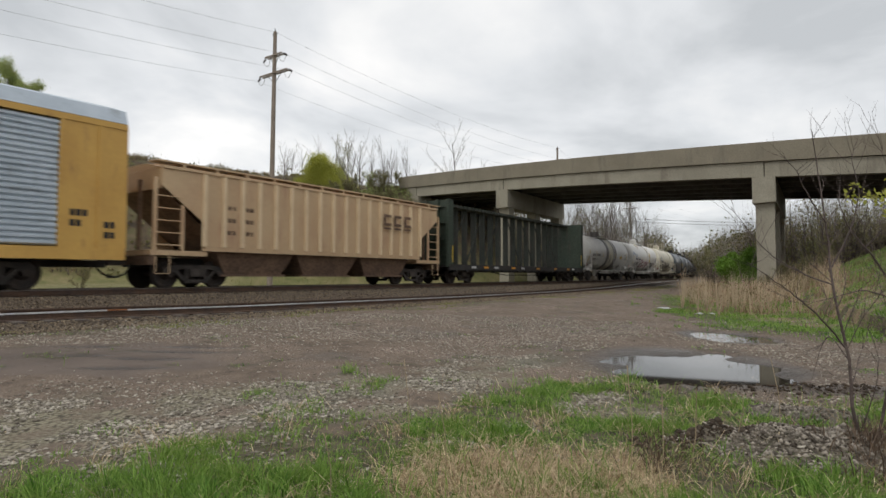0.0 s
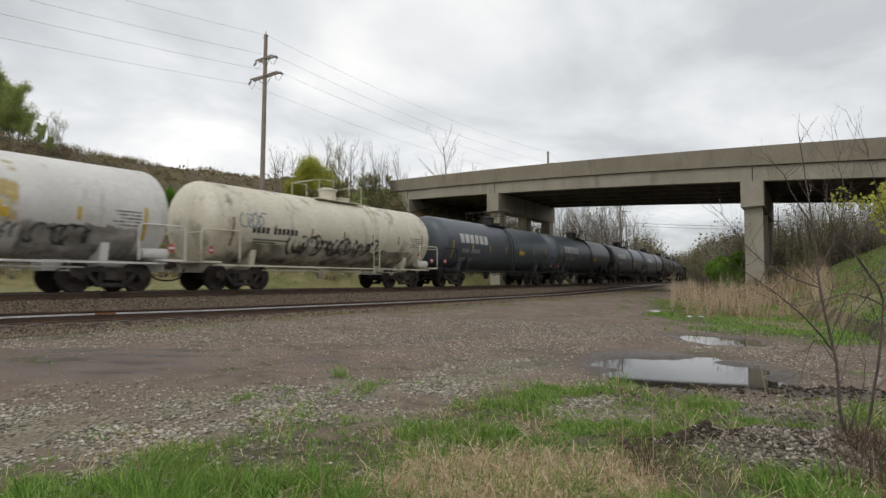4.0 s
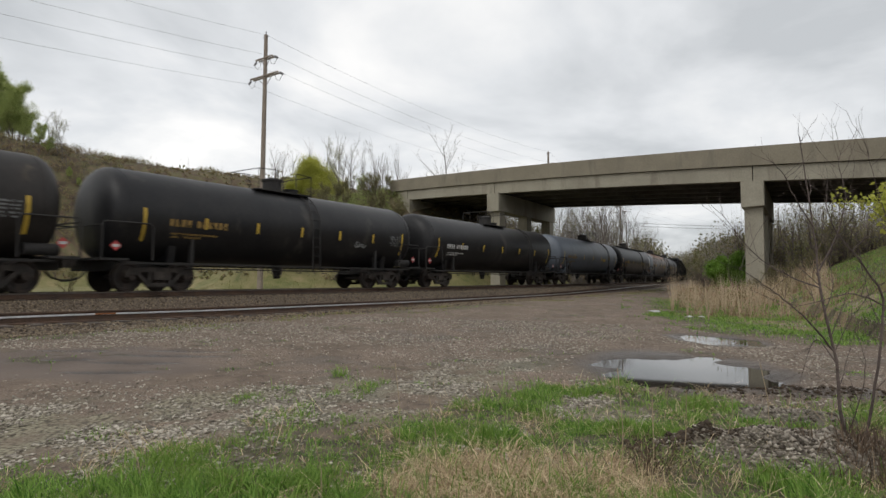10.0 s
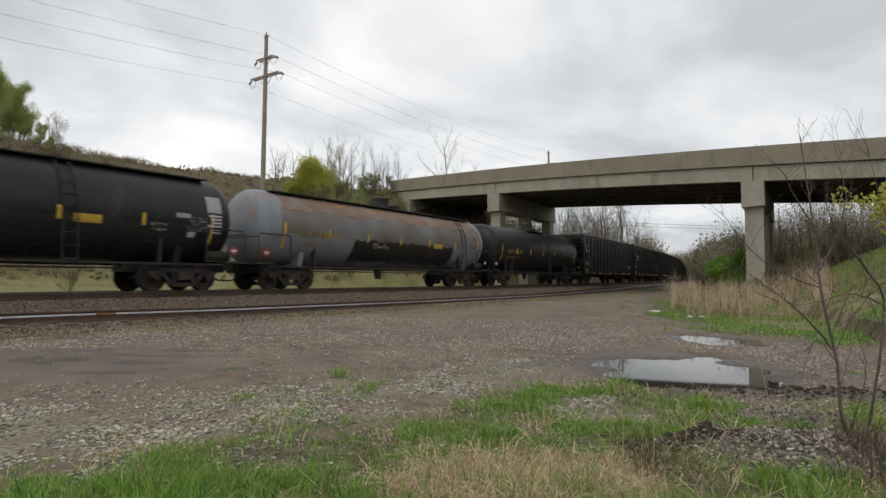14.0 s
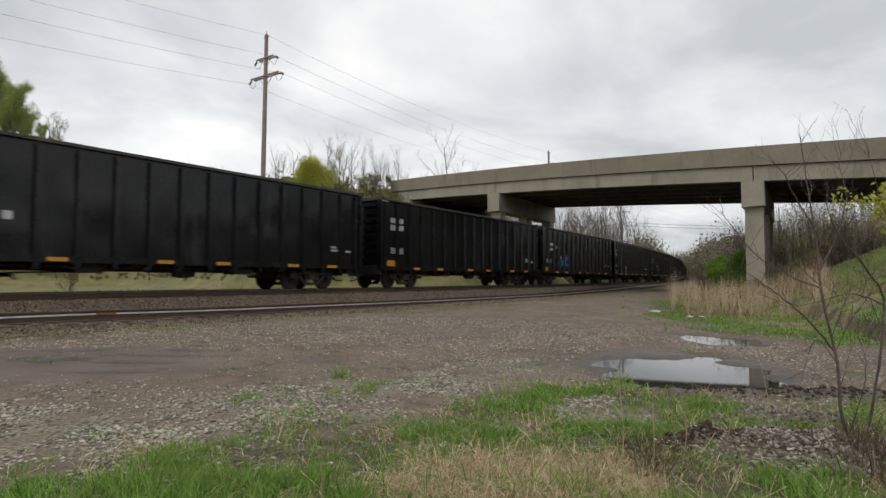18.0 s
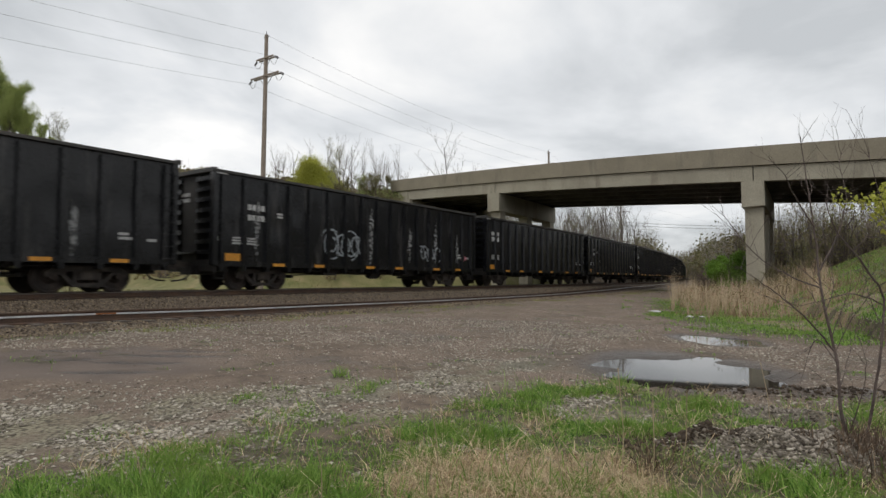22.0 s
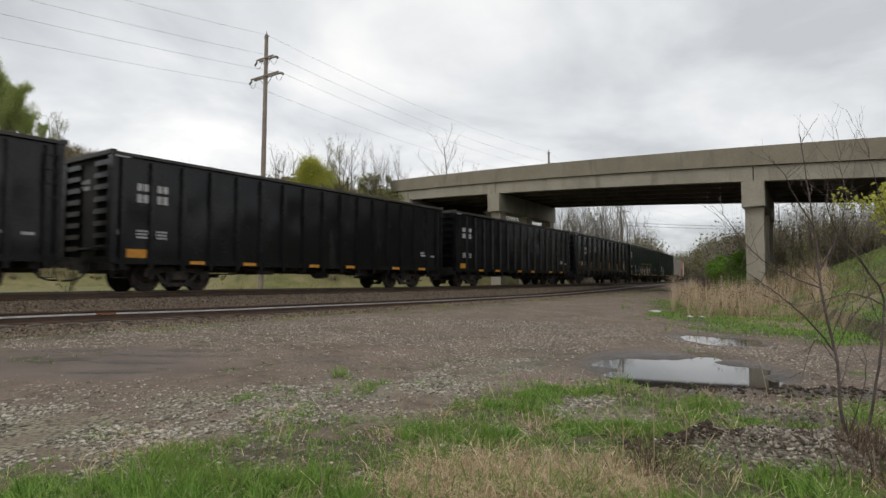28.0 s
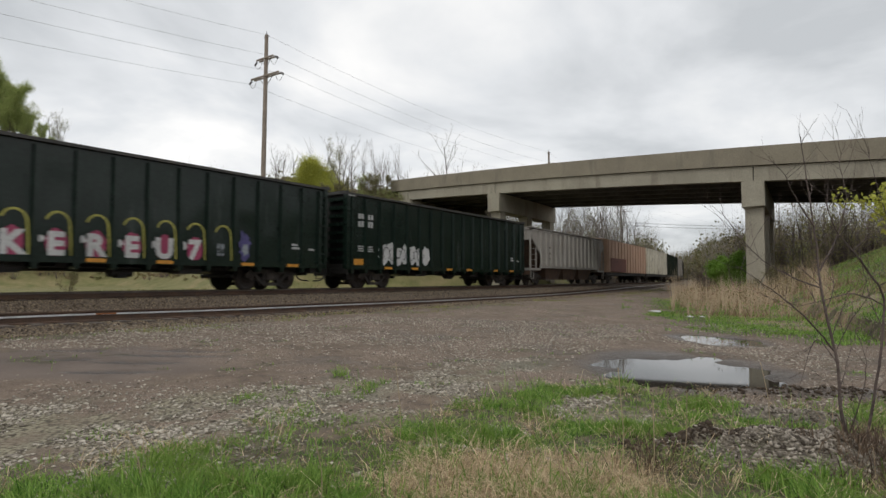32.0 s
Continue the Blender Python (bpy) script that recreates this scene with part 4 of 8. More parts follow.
def dented(x0, x1, z0, z1, y, out, seed, nx=90, nz=12, deep=0.10):
    """A side sheet with dents, as a closed thin plate."""
    rng = np.random.default_rng(seed)
    xs, zs = np.linspace(x0, x1, nx), np.linspace(z0, z1, nz)
    X, Z = np.meshgrid(xs, zs)
    d = deep * (fbm(X + seed * 3, Z + seed, 1.15, 2, seed) - 0.4) * np.sin((Z - z0) / (z1 - z0) * math.pi)
    n = nx * nz
    v = np.concatenate([np.stack([X, np.full_like(X, y) + out * d, Z], -1).reshape(-1, 3), np.stack([X, np.full_like(X, y - out * 0.08), Z], -1).reshape(-1, 3)])
    i = np.arange(n).reshape(nz, nx)
    f = np.stack([i[:-1, :-1], i[:-1, 1:], i[1:, 1:], i[1:, :-1]], -1).reshape(-1, 4)
    g = f + n
    sh = Shape()
    sh.add([tuple(p) for p in v.tolist()], [tuple(q) for q in f.tolist()] + [tuple(q[::-1]) for q in g.tolist()])
    top, bot = i[-1], i[0]
    sh.f += [(int(a_), int(b_), int(b_) + n, int(a_) + n) for a_, b_ in zip(top, top[1:])]
    sh.f += [(int(a_), int(b_), int(b_) + n, int(a_) + n) for a_, b_ in zip(bot, bot[1:])]
    return sh


def gondola(front, m, label, seed, marks=4, style=0, name="gondola_car"):
    global TAB_ME, TABL_ME
    L = 17.97
    root = car(name, label, front, L, "black high-sided gondolas")
    if TAB_ME is None:
        TAB_ME = Shape().box(-0.26, 0.26, 0, 0.012, 0, 0.11).mesh("reflector", ORANGE)
        TABL_ME = Shape().box(-0.30, 0.30, 0, 0.012, 0, 0.26).mesh("reflector", ORANGE)
    rib, shelf = rib_mesh(m)
    ribs = RIBS if style == 0 else [GHALF - 0.75 - k * (2 * GHALF - 1.5) / 11 for k in range(12)]
    for k in (1, -1):
        zb = GB if style == 0 else GB + 0.30
        side = part("side", dented(-GHALF, GHALF, zb, GT, k * GW, k, seed + k), m, root, smooth=True)
        for x in ribs:
            part("rib", rib, m, side, at=pose(x, k * GW, 0, 0, 0, 0 if k > 0 else 180))
        part("top_rail", Shape().prism([(k * (GW - 0.10), GT - 0.02), (k * (GW + 0.13), GT - 0.02), (k * (GW + 0.13), GT + 0.07), (k * (GW - 0.06), GT + 0.11)], "x", -GHALF - 0.03, GHALF + 0.03), LIT_STEEL, root, "paler top rail with sky sheen in its colour")
        part("side_sill", Shape().prism([(k * (GW - 0.02), zb - 0.13), (k * (GW + 0.075), zb - 0.13), (k * (GW + 0.075), zb + 0.05), (k * (GW - 0.02), zb + 0.05)], "x", -GHALF, GHALF), m, root)
        if style:
            part("inner_sill", Shape().box(-GHALF, GHALF, min(k * (GW - 0.16), k * (GW - 0.085)), max(k * (GW - 0.16), k * (GW - 0.085)), GB - 0.12, zb + 0.02), UNDER, root)
            part("side_pipe", Shape().path([(-5, k * 1.3, 0.8), (-4.6, k * 1.3, 0.5), (4.6, k * 1.3, 0.5), (5, k * 1.3, 0.8)], 0.02, 6), UNDER, root)
            for x in (-3.0, 0.0, 3.0):
                part("pipe_hanger", Shape().box(x - 0.03, x + 0.03, k * 1.3 - 0.03, k * 1.3 + 0.03, 0.46, GB - 0.1), UNDER, root)
            for x in ribs:
                part("gusset", Shape().prism([(x - 0.30, zb - 0.12), (x + 0.30, zb - 0.12), (x + 0.11, zb - 0.62), (x - 0.11, zb - 0.62)], "y", min(k * (GW - 0.1), k * (GW + 0.06)), max(k * (GW - 0.1), k * (GW + 0.06))), LIT_STEEL, side)
        end = part("end", Shape().box(k * (GHALF - 0.14) - 0.03, k * (GHALF - 0.14) + 0.03, -GW + 0.09, GW - 0.09, GB, GT), UNDER, root)
        for y in (0.9, -0.9):
            # flat black panel just proud of the end paints shade between shelves
            part("shelf_shade", Shape().box(min(k * (GHALF - 0.11), k * (GHALF - 0.104)), max(k * (GHALF - 0.11), k * (GHALF - 0.104)), y - 0.47, y + 0.46, GB + 0.1, GT - 0.1), RECESS_SHADE, end, "black panel painting the shade between the end shelves")
        part("end_beam", Shape().box(min(k * (GHALF - 0.11), k * (GHALF + 0.12)), max(k * (GHALF - 0.11), k * (GHALF + 0.12)), -0.82, 0.82, GB + 0.3, GB + 0.36), m, end)
        for j in range(8):
            for y in (0.9, -0.9):
                part("end_shelf", shelf, m, end, at=pose(k * (GHALF - 0.11), y, GB + 0.35 + j * 0.36, 0, 0, 0 if k > 0 else 180))
        part("end_rail", Shape().box(k * GHALF - 0.11, k * GHALF + 0.05, -GW - 0.1, GW + 0.1, GT - 0.01, GT + 0.125), LIT_STEEL, root)
        for y in (1, -1):
            part("corner_post", Shape().box(k * (GHALF - 0.17), k * (GHALF + 0.02), y * (GW - 0.1) - 0.03 * y, y * (GW + 0.1), GB - 0.1, GT - 0.012), m, root)
    part("floor", Shape().box(-GHALF + 0.1, GHALF - 0.1, -GW + 0.09, GW - 0.09, GB - 0.08, GB), UNDER, root)
    part("centre_sill", Shape().box(-GHALF, GHALF, -0.3, 0.3, 0.62, GB - 0.085), UNDER, root)
    for j, x in enumerate((-4.0, -1.3, 1.3, 4.0)):
        part("cross_bearer", Shape().prism([(-1.45, GB - 0.09), (1.45, GB - 0.09), (1.2, 0.70), (-1.2, 0.70)], "x", x - 0.14, x + 0.14), UNDER, root)
    for k in (1, -1):
        part("draft_gear", Shape().box(min(k * 6.9, k * 8.3), max(k * 6.9, k * 8.3), -0.5, 0.5, 0.55, GB - 0.085).box(min(k * 7.7, k * 8.25), max(k * 7.7, k * 8.25), -1.35, 1.35, 0.66, GB - 0.085), UNDER, root)
        part("brake_beam", Shape().tube((k * 4.4, -0.9, 0.5), (k * 4.4, 0.9, 0.5), 0.06, 0.06, 8).tube((k * 4.4, 0.5, 0.55), (k * 1.0, 0.6, 0.66), 0.025, 0.025, 6), UNDER, root)
        part("outlet_box", Shape().prism([(-0.5, GB - 0.09), (0.5, GB - 0.09), (0.36, 0.56), (-0.36, 0.56)], "y", 0.55, 1.2), UNDER, root, at=pose(k * 2.6, 0, 0))
    part("train_line", Shape().path([(-7.2, 1.15, 0.78), (-3, 1.2, 0.72), (3, 1.2, 0.72), (7.2, 1.15, 0.78)], 0.022, 6), UNDER, root)
    part("corner_stripe", Shape().box(GHALF - 0.5, GHALF - 0.06, GW + 0.102, GW + 0.108, GT - 0.075, GT - 0.03), MARKW, root, "white painted stripe")
    part("brake_cylinder", Shape().tube((-0.9, 0.75, 0.62), (-0.2, 0.75, 0.62), 0.17, 0.17, 12).tube((-0.2, 0.75, 0.62), (0.7, 0.75, 0.62), 0.03, 0.03, 6).box(-0.7, -0.4, 0.6, 0.9, 0.42, 0.6), UNDER, root, smooth=True)
    part("side_ladder", Shape().path([(-GHALF + 0.42, GW + 0.1, GB - 0.2), (-GHALF + 0.42, GW + 0.1, GT - 0.3)], 0.02).path([(-GHALF + 0.12, GW + 0.13, GB - 0.2), (-GHALF + 0.12, GW + 0.13, GT - 0.3)], 0.02), m, root)
    for j in range(8):
        part("grab_iron", Shape().tube((-GHALF + 0.1, GW + 0.14, GB + 0.05 + j * 0.38), (-GHALF + 0.5, GW + 0.14, GB + 0.05 + j * 0.38), 0.011, 0.011, 6), m, root)
    step = Shape()
    for k in (1, -1):
        step.path([(k * (GHALF - 0.1), GW, GB - 0.1), (k * (GHALF - 0.12), GW, 0.42), (k * (GHALF - 0.48), GW, 0.42), (k * (GHALF - 0.5), GW, GB - 0.1)], 0.02, 6)
    part("sill_steps", step, UNDER, root)
    ends(root, GHALF)
    for x in (6.0, -6.0):
        truck(root, x)
    # reflectors along the sill
    if style == 0:
        for j, x in enumerate((7.58, 5.61, 3.57, 0.51, -1.53, -4.59, -6.63)):
            part("reflector", TABL_ME if j == 0 else TAB_ME, ORANGE, root, at=pose(x, GW + (0.012 if j == 0 else 0.078), GB + (0.06 if j == 0 else -0.1)))
    else:
        tall = Shape().box(-0.06, 0.06, 0, 0.012, 0, 0.52).mesh("reflector", ORANGE)
        for j in range(6):
            part("reflector", tall, ORANGE, root, at=pose(GHALF - 1.45 - j * 2.75, GW + 0.075, GB + 0.40))
    # lettering between the stakes
    sh = Shape()
    put = flat_put(GW + 0.014)
    x0, x1 = ribs[1] + 0.46, ribs[1] - 0.16
    if style == 0 and marks == 4:
        for x in (x0, x1):
            bars(sh, x, 3.26, [2], put, 0.19, 0.22, 0.25)
            bars(sh, x, 2.94, [2], put, 0.19, 0.25, 0.25)
    else:
        bars(sh, ribs[1] - 0.17, 3.05, [4], put, 0.19, 0.2, 0.28)
        bars(sh, ribs[1] - 0.17, 2.68, [4], put, 0.19, 0.2, 0.28)
        bars(sh, ribs[2] - 0.45, 2.85, [1, 1], put, 0.28, 0.07, 0.1)
    for x in (x0, x1):
        bars(sh, x, 1.86, [4, 4, 4], put, 0.09, 0.06, 0.3)
    sh.box(ribs[1] + 0.95, ribs[1] + 1.12, GW + 0.014, GW + 0.022, 1.68, 1.84)
    bars(sh, -GHALF + 1.75, 1.75, [3, 4], put, 0.10, 0.08, 0.2)
    bars(sh, -GHALF + 0.9, 1.6, [3], put, 0.10, 0.08, 0.2)
    part("lettering", sh, MARKW, root, "worn white painted marks", kind="stuff")
    e = Shape()
    for j, n in enumerate((4, 4)):
        for q in range(n):
            e.box(GHALF - 0.105, GHALF - 0.095, -0.55 + q * 0.14, -0.45 + q * 0.14, 3.3 - j * 0.2, 3.42 - j * 0.2)
    part("end_lettering", e, MARKW, root, kind="stuff")
    return root, ribs


def ribbon(pts, thick, place):
    """One painted stroke: a strip along the points; place lays a flat point on the surface."""
    n, vs = len(pts), []
    for j, (ax, az) in enumerate(pts):
        (px, pz), (qx, qz) = pts[max(0, j - 1)], pts[min(n - 1, j + 1)]
        d = math.hypot(qx - px, qz - pz) or 1
        nx, nz = -(qz - pz) / d * thick, (qx - px) / d * thick
        vs += [place(ax + nx, az + nz), place(ax - nx, az - nz)]
    return Shape().add(vs, [(2 * j, 2 * j + 1, 2 * j + 3, 2 * j + 2) for j in range(n - 1)])


def scrawl(root, x0, x1, z0, z1, material, seed, y=GW + 0.02, strokes=9, thick=0.035, name="graffiti", label=""):
    """Loose spray-painted strokes on the near side."""
    rng = random.Random(seed)
    for k in range(strokes):
        cx = x0 + (x1 - x0) * (k + 0.5) / strokes
        p = [(cx + rng.uniform(-0.2, 0.2), rng.uniform(z0, z1)) for _ in range(2)]
        a0, bend = rng.uniform(0, 6.3), rng.uniform(2.5, 5.5)
        r = (z1 - z0) * rng.uniform(0.2, 0.48)
        pts = [(p[0][0] + r * 0.8 * math.cos(a0 + bend * t / 10), min(z1, max(z0, (z0 + z1) / 2 + r * math.sin(a0 + bend * t / 10) + rng.uniform(-0.02, 0.02)))) for t in range(11)]
        part(name, ribbon(pts, thick, lambda u, v: (u, y + 0.0006 * k, v)), material, root, label)


def blotch(root, cx, cz, rx, rz, material, seed, y=GW + 0.016, name="graffiti", label="", jag=0.25, n=26):
    rng = random.Random(seed)
    pts = [(cx + rx * math.cos(t) * (1 + rng.uniform(-jag, jag)), cz + rz * math.sin(t) * (1 + rng.uniform(-jag, jag))) for t in [2 * math.pi * k / n for k in range(n)]]
    sh = Shape().prism(pts, "y", y, y + 0.006)
    return part(name, sh, material, root, label)


def letter(root, ch, x, z, size, material, y=GW + 0.03, name="graffiti_letter", bold=0.02):
    cu = bpy.data.curves.new(name, "FONT")
    cu.body, cu.size, cu.align_x, cu.extrude, cu.offset, cu.resolution_u = ch, size, "CENTER", 0.003, bold, 3
    ob = new(name, cu)
    me = bpy.data.meshes.new_from_object(ob.evaluated_get(bpy.context.evaluated_depsgraph_get()))
    bpy.data.objects.remove(ob)
    bpy.data.curves.remove(cu)
    me.name = name
    me.materials.clear()
    me.materials.append(material)
    turn = Matrix(((-1, 0, 0, x), (0, 0, 1, y), (0, 1, 0, z), (0, 0, 0, 1)))
    me.transform(turn)
    return part(name, me, material, root)


# ------------------------------------------------------------------ tank cars
TR, TC = 1.48, 2.40


def shell_patch(sh, x0, x1, z0, z1, r=TR, lift=0.012):
    """A thin painted patch lying on the near side of the tank."""
    n = 5
    zs = [z0 + (z1 - z0) * k / n for k in range(n + 1)]
    vs = []
    for z in zs:
        y = math.sqrt(max(0.01, (r + lift) ** 2 - (z - TC) ** 2))
        vs += [(x0, y, z), (x1, y, z)]
    sh.add(vs, [(2 * k, 2 * k + 1, 2 * k + 3, 2 * k + 2) for k in range(n)])


def shell_put(sh, x0, x1, z0, z1):
    shell_patch(sh, x0, x1, z0, z1)


def tank(front, length, m, label, name="tank_car", dome=0.0, rail_m=None, walkway=None, reflect=YELLOW, marks=YELLET, big_word=False, ladder=-1.0, bands=(), yellow_sign=True,
         white_gear=False, full_walk=False, dome_m=None, cage=True, sign_at=4.6):
    root = car(name, label, front, length, "tank cars")
    half = length / 2 - 0.50
    gear = rail_m or UNDER
    h = [(0.0, 1.0), (0.16, 0.985), (0.30, 0.94), (0.42, 0.86), (0.52, 0.72), (0.60, 0.50), (0.64, 0.25), (0.65, 0.05)]
    prof = [(-half + 0.65 - d, TR * r) for d, r in reversed(h)] + [(half - 0.65 + d, TR * r) for d, r in h]
    part("tank_shell", Shape().lathe_x(prof, 0, TC, 44), m, root, smooth=True)
    for x in (-half + 0.66, half - 0.66):
        part("weld_seam", Shape().lathe_x([(x - 0.015, TR + 0.002), (x - 0.015, TR + 0.007), (x + 0.015, TR + 0.007), (x + 0.015, TR + 0.002)], 0, TC, 44), m, root)
    for x0, x1, bm_ in bands:
        part("band", Shape().lathe_x([(x0, TR + 0.004), (x0, TR + 0.012), (x1, TR + 0.012), (x1, TR + 0.004)], 0, TC, 44), bm_, root, smooth=True)
    # dome with its lid and platform
    top = TC + TR
    d = part("dome", Shape().tube((dome, 0, top - 0.12), (dome, 0, top + 0.42), 0.38, 0.38, 20).tube((dome, 0, top + 0.42), (dome, 0, top + 0.49), 0.43, 0.43, 20)
             .tube((dome, 0, top + 0.49), (dome, 0, top + 0.55), 0.36, 0.22, 20), dome_m or gear, root, smooth=True)
    part("manway_cover", Shape().tube((dome - 0.95, 0, top - 0.1), (dome - 0.95, 0, top + 0.16), 0.30, 0.30, 16).tube((dome - 0.95, 0, top + 0.16), (dome - 0.95, 0, top + 0.2), 0.33, 0.33, 16), dome_m or gear, root, smooth=True)
    wl = half - 0.9 if full_walk else 1.35
    for y in (0.62, -0.62):
        part("walkway", Shape().box(dome - (wl if not full_walk else wl + dome), dome + (wl if not full_walk else wl - dome), y - 0.22, y + 0.22, top - 0.10, top - 0.06), gear, root)
    if cage:
        for y in (0.84, -0.84):
            g = Shape().path([(dome - 1.3, y, top - 0.1), (dome - 1.3, y, top + 0.70), (dome - 0.5, y, top + 0.74)], 0.018)
            g.path([(dome + 0.45, y, top + 0.74), (dome + 1.3, y, top + 0.70), (dome + 1.3, y, top - 0.1)], 0.018)
            g.path([(dome - 0.5, y, top - 0.1), (dome - 0.5, y, top + 0.74)], 0.018).path([(dome + 0.45, y, top + 0.74), (dome + 0.45, y, top - 0.1)], 0.018)
            part("handrail", g, gear, root, kind="stuff")
        for x in (dome - 1.3, dome + 1.3):
            part("handrail", Shape().tube((x, 0.84, top + 0.70), (x, -0.84, top + 0.70), 0.018, 0.018, 6), gear, root)
    # ladder down the near side
    lx = ladder
    for k in (-0.19, 0.19):
        pts = [(lx + k, (TR + 0.06) * math.sin(t), TC + (TR + 0.06) * math.cos(t)) for t in [0.35 + 0.14 * i for i in range(10)]] + [(lx + k, TR + 0.07, 0.72)]
        part("ladder_rail", Shape().path(pts, 0.022, 6), gear, root)
    for j in range(8):
        z = 0.95 + j * 0.36
        y = max(TR + 0.07 if z < TC else 0, (math.sqrt(max(0, (TR + 0.06) ** 2 - (z - TC) ** 2))))
        part("rung", Shape().tube((lx - 0.19, y, z), (lx + 0.19, y, z), 0.016, 0.016, 6), gear, root)
    # sills, end platforms, railings
    for k in (1, -1):
        part("stub_sill", Shape().box(min(k * (half - 3.4), k * (half + 0.22)), max(k * (half - 3.4), k * (half + 0.22)), -0.32, 0.32, 0.62, 0.98), gear, root)
        part("saddle", Shape().prism([(-1.1, 0.85), (1.1, 0.85), (1.22, 1.45), (0.9, 1.15), (0, 0.96), (-0.9, 1.15), (-1.22, 1.45)], "x", k * (half - 2.1) - 0.12, k * (half - 2.1) + 0.12), m, root)
        part("end_platform", Shape().box(min(k * (half - 0.55), k * (half + 0.25)), max(k * (half - 0.55), k * (half + 0.25)), -1.55, 1.55, 0.93, 1.0), gear, root)
        for y in (1.53, -1.53):
            part("end_railing", Shape().path([(k * (half + 0.22), y, 0.95), (k * (half + 0.22), y, 1.95), (k * (half + 0.14), y, 2.06), (k * (half - 1.2), y, 2.06), (k * (half - 1.28), y, 1.95), (k * (half - 1.28), y, 0.95)], 0.026, 6), gear, root)
        if not white_gear:
            part("side_bracket", Shape().box(k * (half - 2.75) - 0.05, k * (half - 2.75) + 0.05, 1.12, 1.3, 0.85, 1.75), gear, root)
        part("end_rail_bar", Shape().tube((k * (half + 0.22), 1.53, 1.95), (k * (half + 0.22), -1.53, 1.95), 0.022, 0.022, 6), gear, root)
    for y in (1.32, -1.32):
        part("running_board", Shape().box(-half + 0.3, half - 0.3, y - 0.08, y + 0.08, 0.84, 0.90), gear, root)
    for j in range(7):
        x = -half + 3.2 + j * (2 * half - 6.4) / 6
        part("pipe_hanger", Shape().path([(x - 0.12, 1.3, 0.86), (x - 0.10, 1.3, 0.62), (x + 0.10, 1.3, 0.62), (x + 0.12, 1.3, 0.86)], 0.018, 6), gear, root)
    part("brake_pipe", Shape().tube((-half + 2.6, 1.1, 0.72), (half - 2.6, 1.1, 0.72), 0.025, 0.025, 6), gear, root)
    part("bottom_valve", Shape().tube((0, 0, 0.55), (0, 0, 0.95), 0.16, 0.22, 12).tube((-0.12, 0, 0.5), (0.12, 0, 0.5), 0.09, 0.09, 10), gear, root, smooth=True)
    part("air_reservoir", Shape().tube((-half + 0.15, 1.05, 1.18), (-half + 1.0, 1.05, 1.18), 0.17, 0.17, 14), WHITETANK if white_gear else gear, root, smooth=True)
    ends(root, half + 0.02)
    for x in (half - 1.8, -half + 1.8):
        truck(root, x)
    # marks
    for j in range(7):
        x = half - 1.05 - j * (2 * half - 2.1) / 6
        s_ = Shape()
        z0 = 1.78 if 0 < j < 6 else 1.55
        shell_patch(s_, x - 0.05, x + 0.05, z0 + (0.25 if 0 < j < 6 else 0), z0 + (0.62 if 0 < j < 6 else 1.0))
        part("reflector", s_, reflect, root)
    sh = Shape()
    if big_word:
        for k in range(6):
            w = Shape()
            shell_patch(w, half - 1.8 - k * 0.53, half - 2.19 - k * 0.53, 2.44, 2.94)
            part("company_mark", w, WHITE, root, "white block lettering shape")
        bars(sh, half - 2.0, 2.12, [4, ], shell_put, 0.2, 0.22, 0.25)
        bars(sh, half - 3.0, 2.12, [5, ], shell_put, 0.2, 0.22, 0.25)
        bars(sh, half - 1.95, 1.62, [11, 11], shell_put, 0.13, 0.07, 0.2)
    else:
        bars(sh, half - 1.85, 2.28, [4, ], shell_put, 0.2, 0.22, 0.3)
        bars(sh, half - 2.8, 2.28, [6, ], shell_put, 0.2, 0.22, 0.3)
        bars(sh, half - 1.95, 1.86, [14, 9], shell_put, 0.12, 0.06, 0.3)
    part("lettering", sh, marks, root, kind="stuff")
    s2 = Shape()
    for j in range(5):
        shell_patch(s2, -half + 1.2, -half + 2.0 - 0.1 * (j % 3), 2.35 - j * 0.1, 2.40 - j * 0.1)
    part("data_stencil", s2, STENCIL, root, kind="stuff")
    if yellow_sign:
        s3 = Shape()
        shell_patch(s3, -half + sign_at, -half + sign_at + 0.75, 1.98, 2.22)
        part("caution_sign", s3, YELLOW, root)
    pl = Shape()
    for k in (1, -1):
        pl.add([(k * (half - 0.2), 1.47, 1.2), (k * (half - 0.2) - 0.16, 1.47, 1.36), (k * (half - 0.2), 1.47, 1.52), (k * (half - 0.2) + 0.16, 1.47, 1.36)], [(0, 1, 2, 3)])
    part("placard", pl, RED, root)
    p2 = Shape()
    for k in (1, -1):
        p2.box(k * (half - 0.2) - 0.10, k * (half - 0.2) + 0.10, 1.474, 1.478, 1.32, 1.40)
    part("placard_band", p2, WHITE, root)
    return root


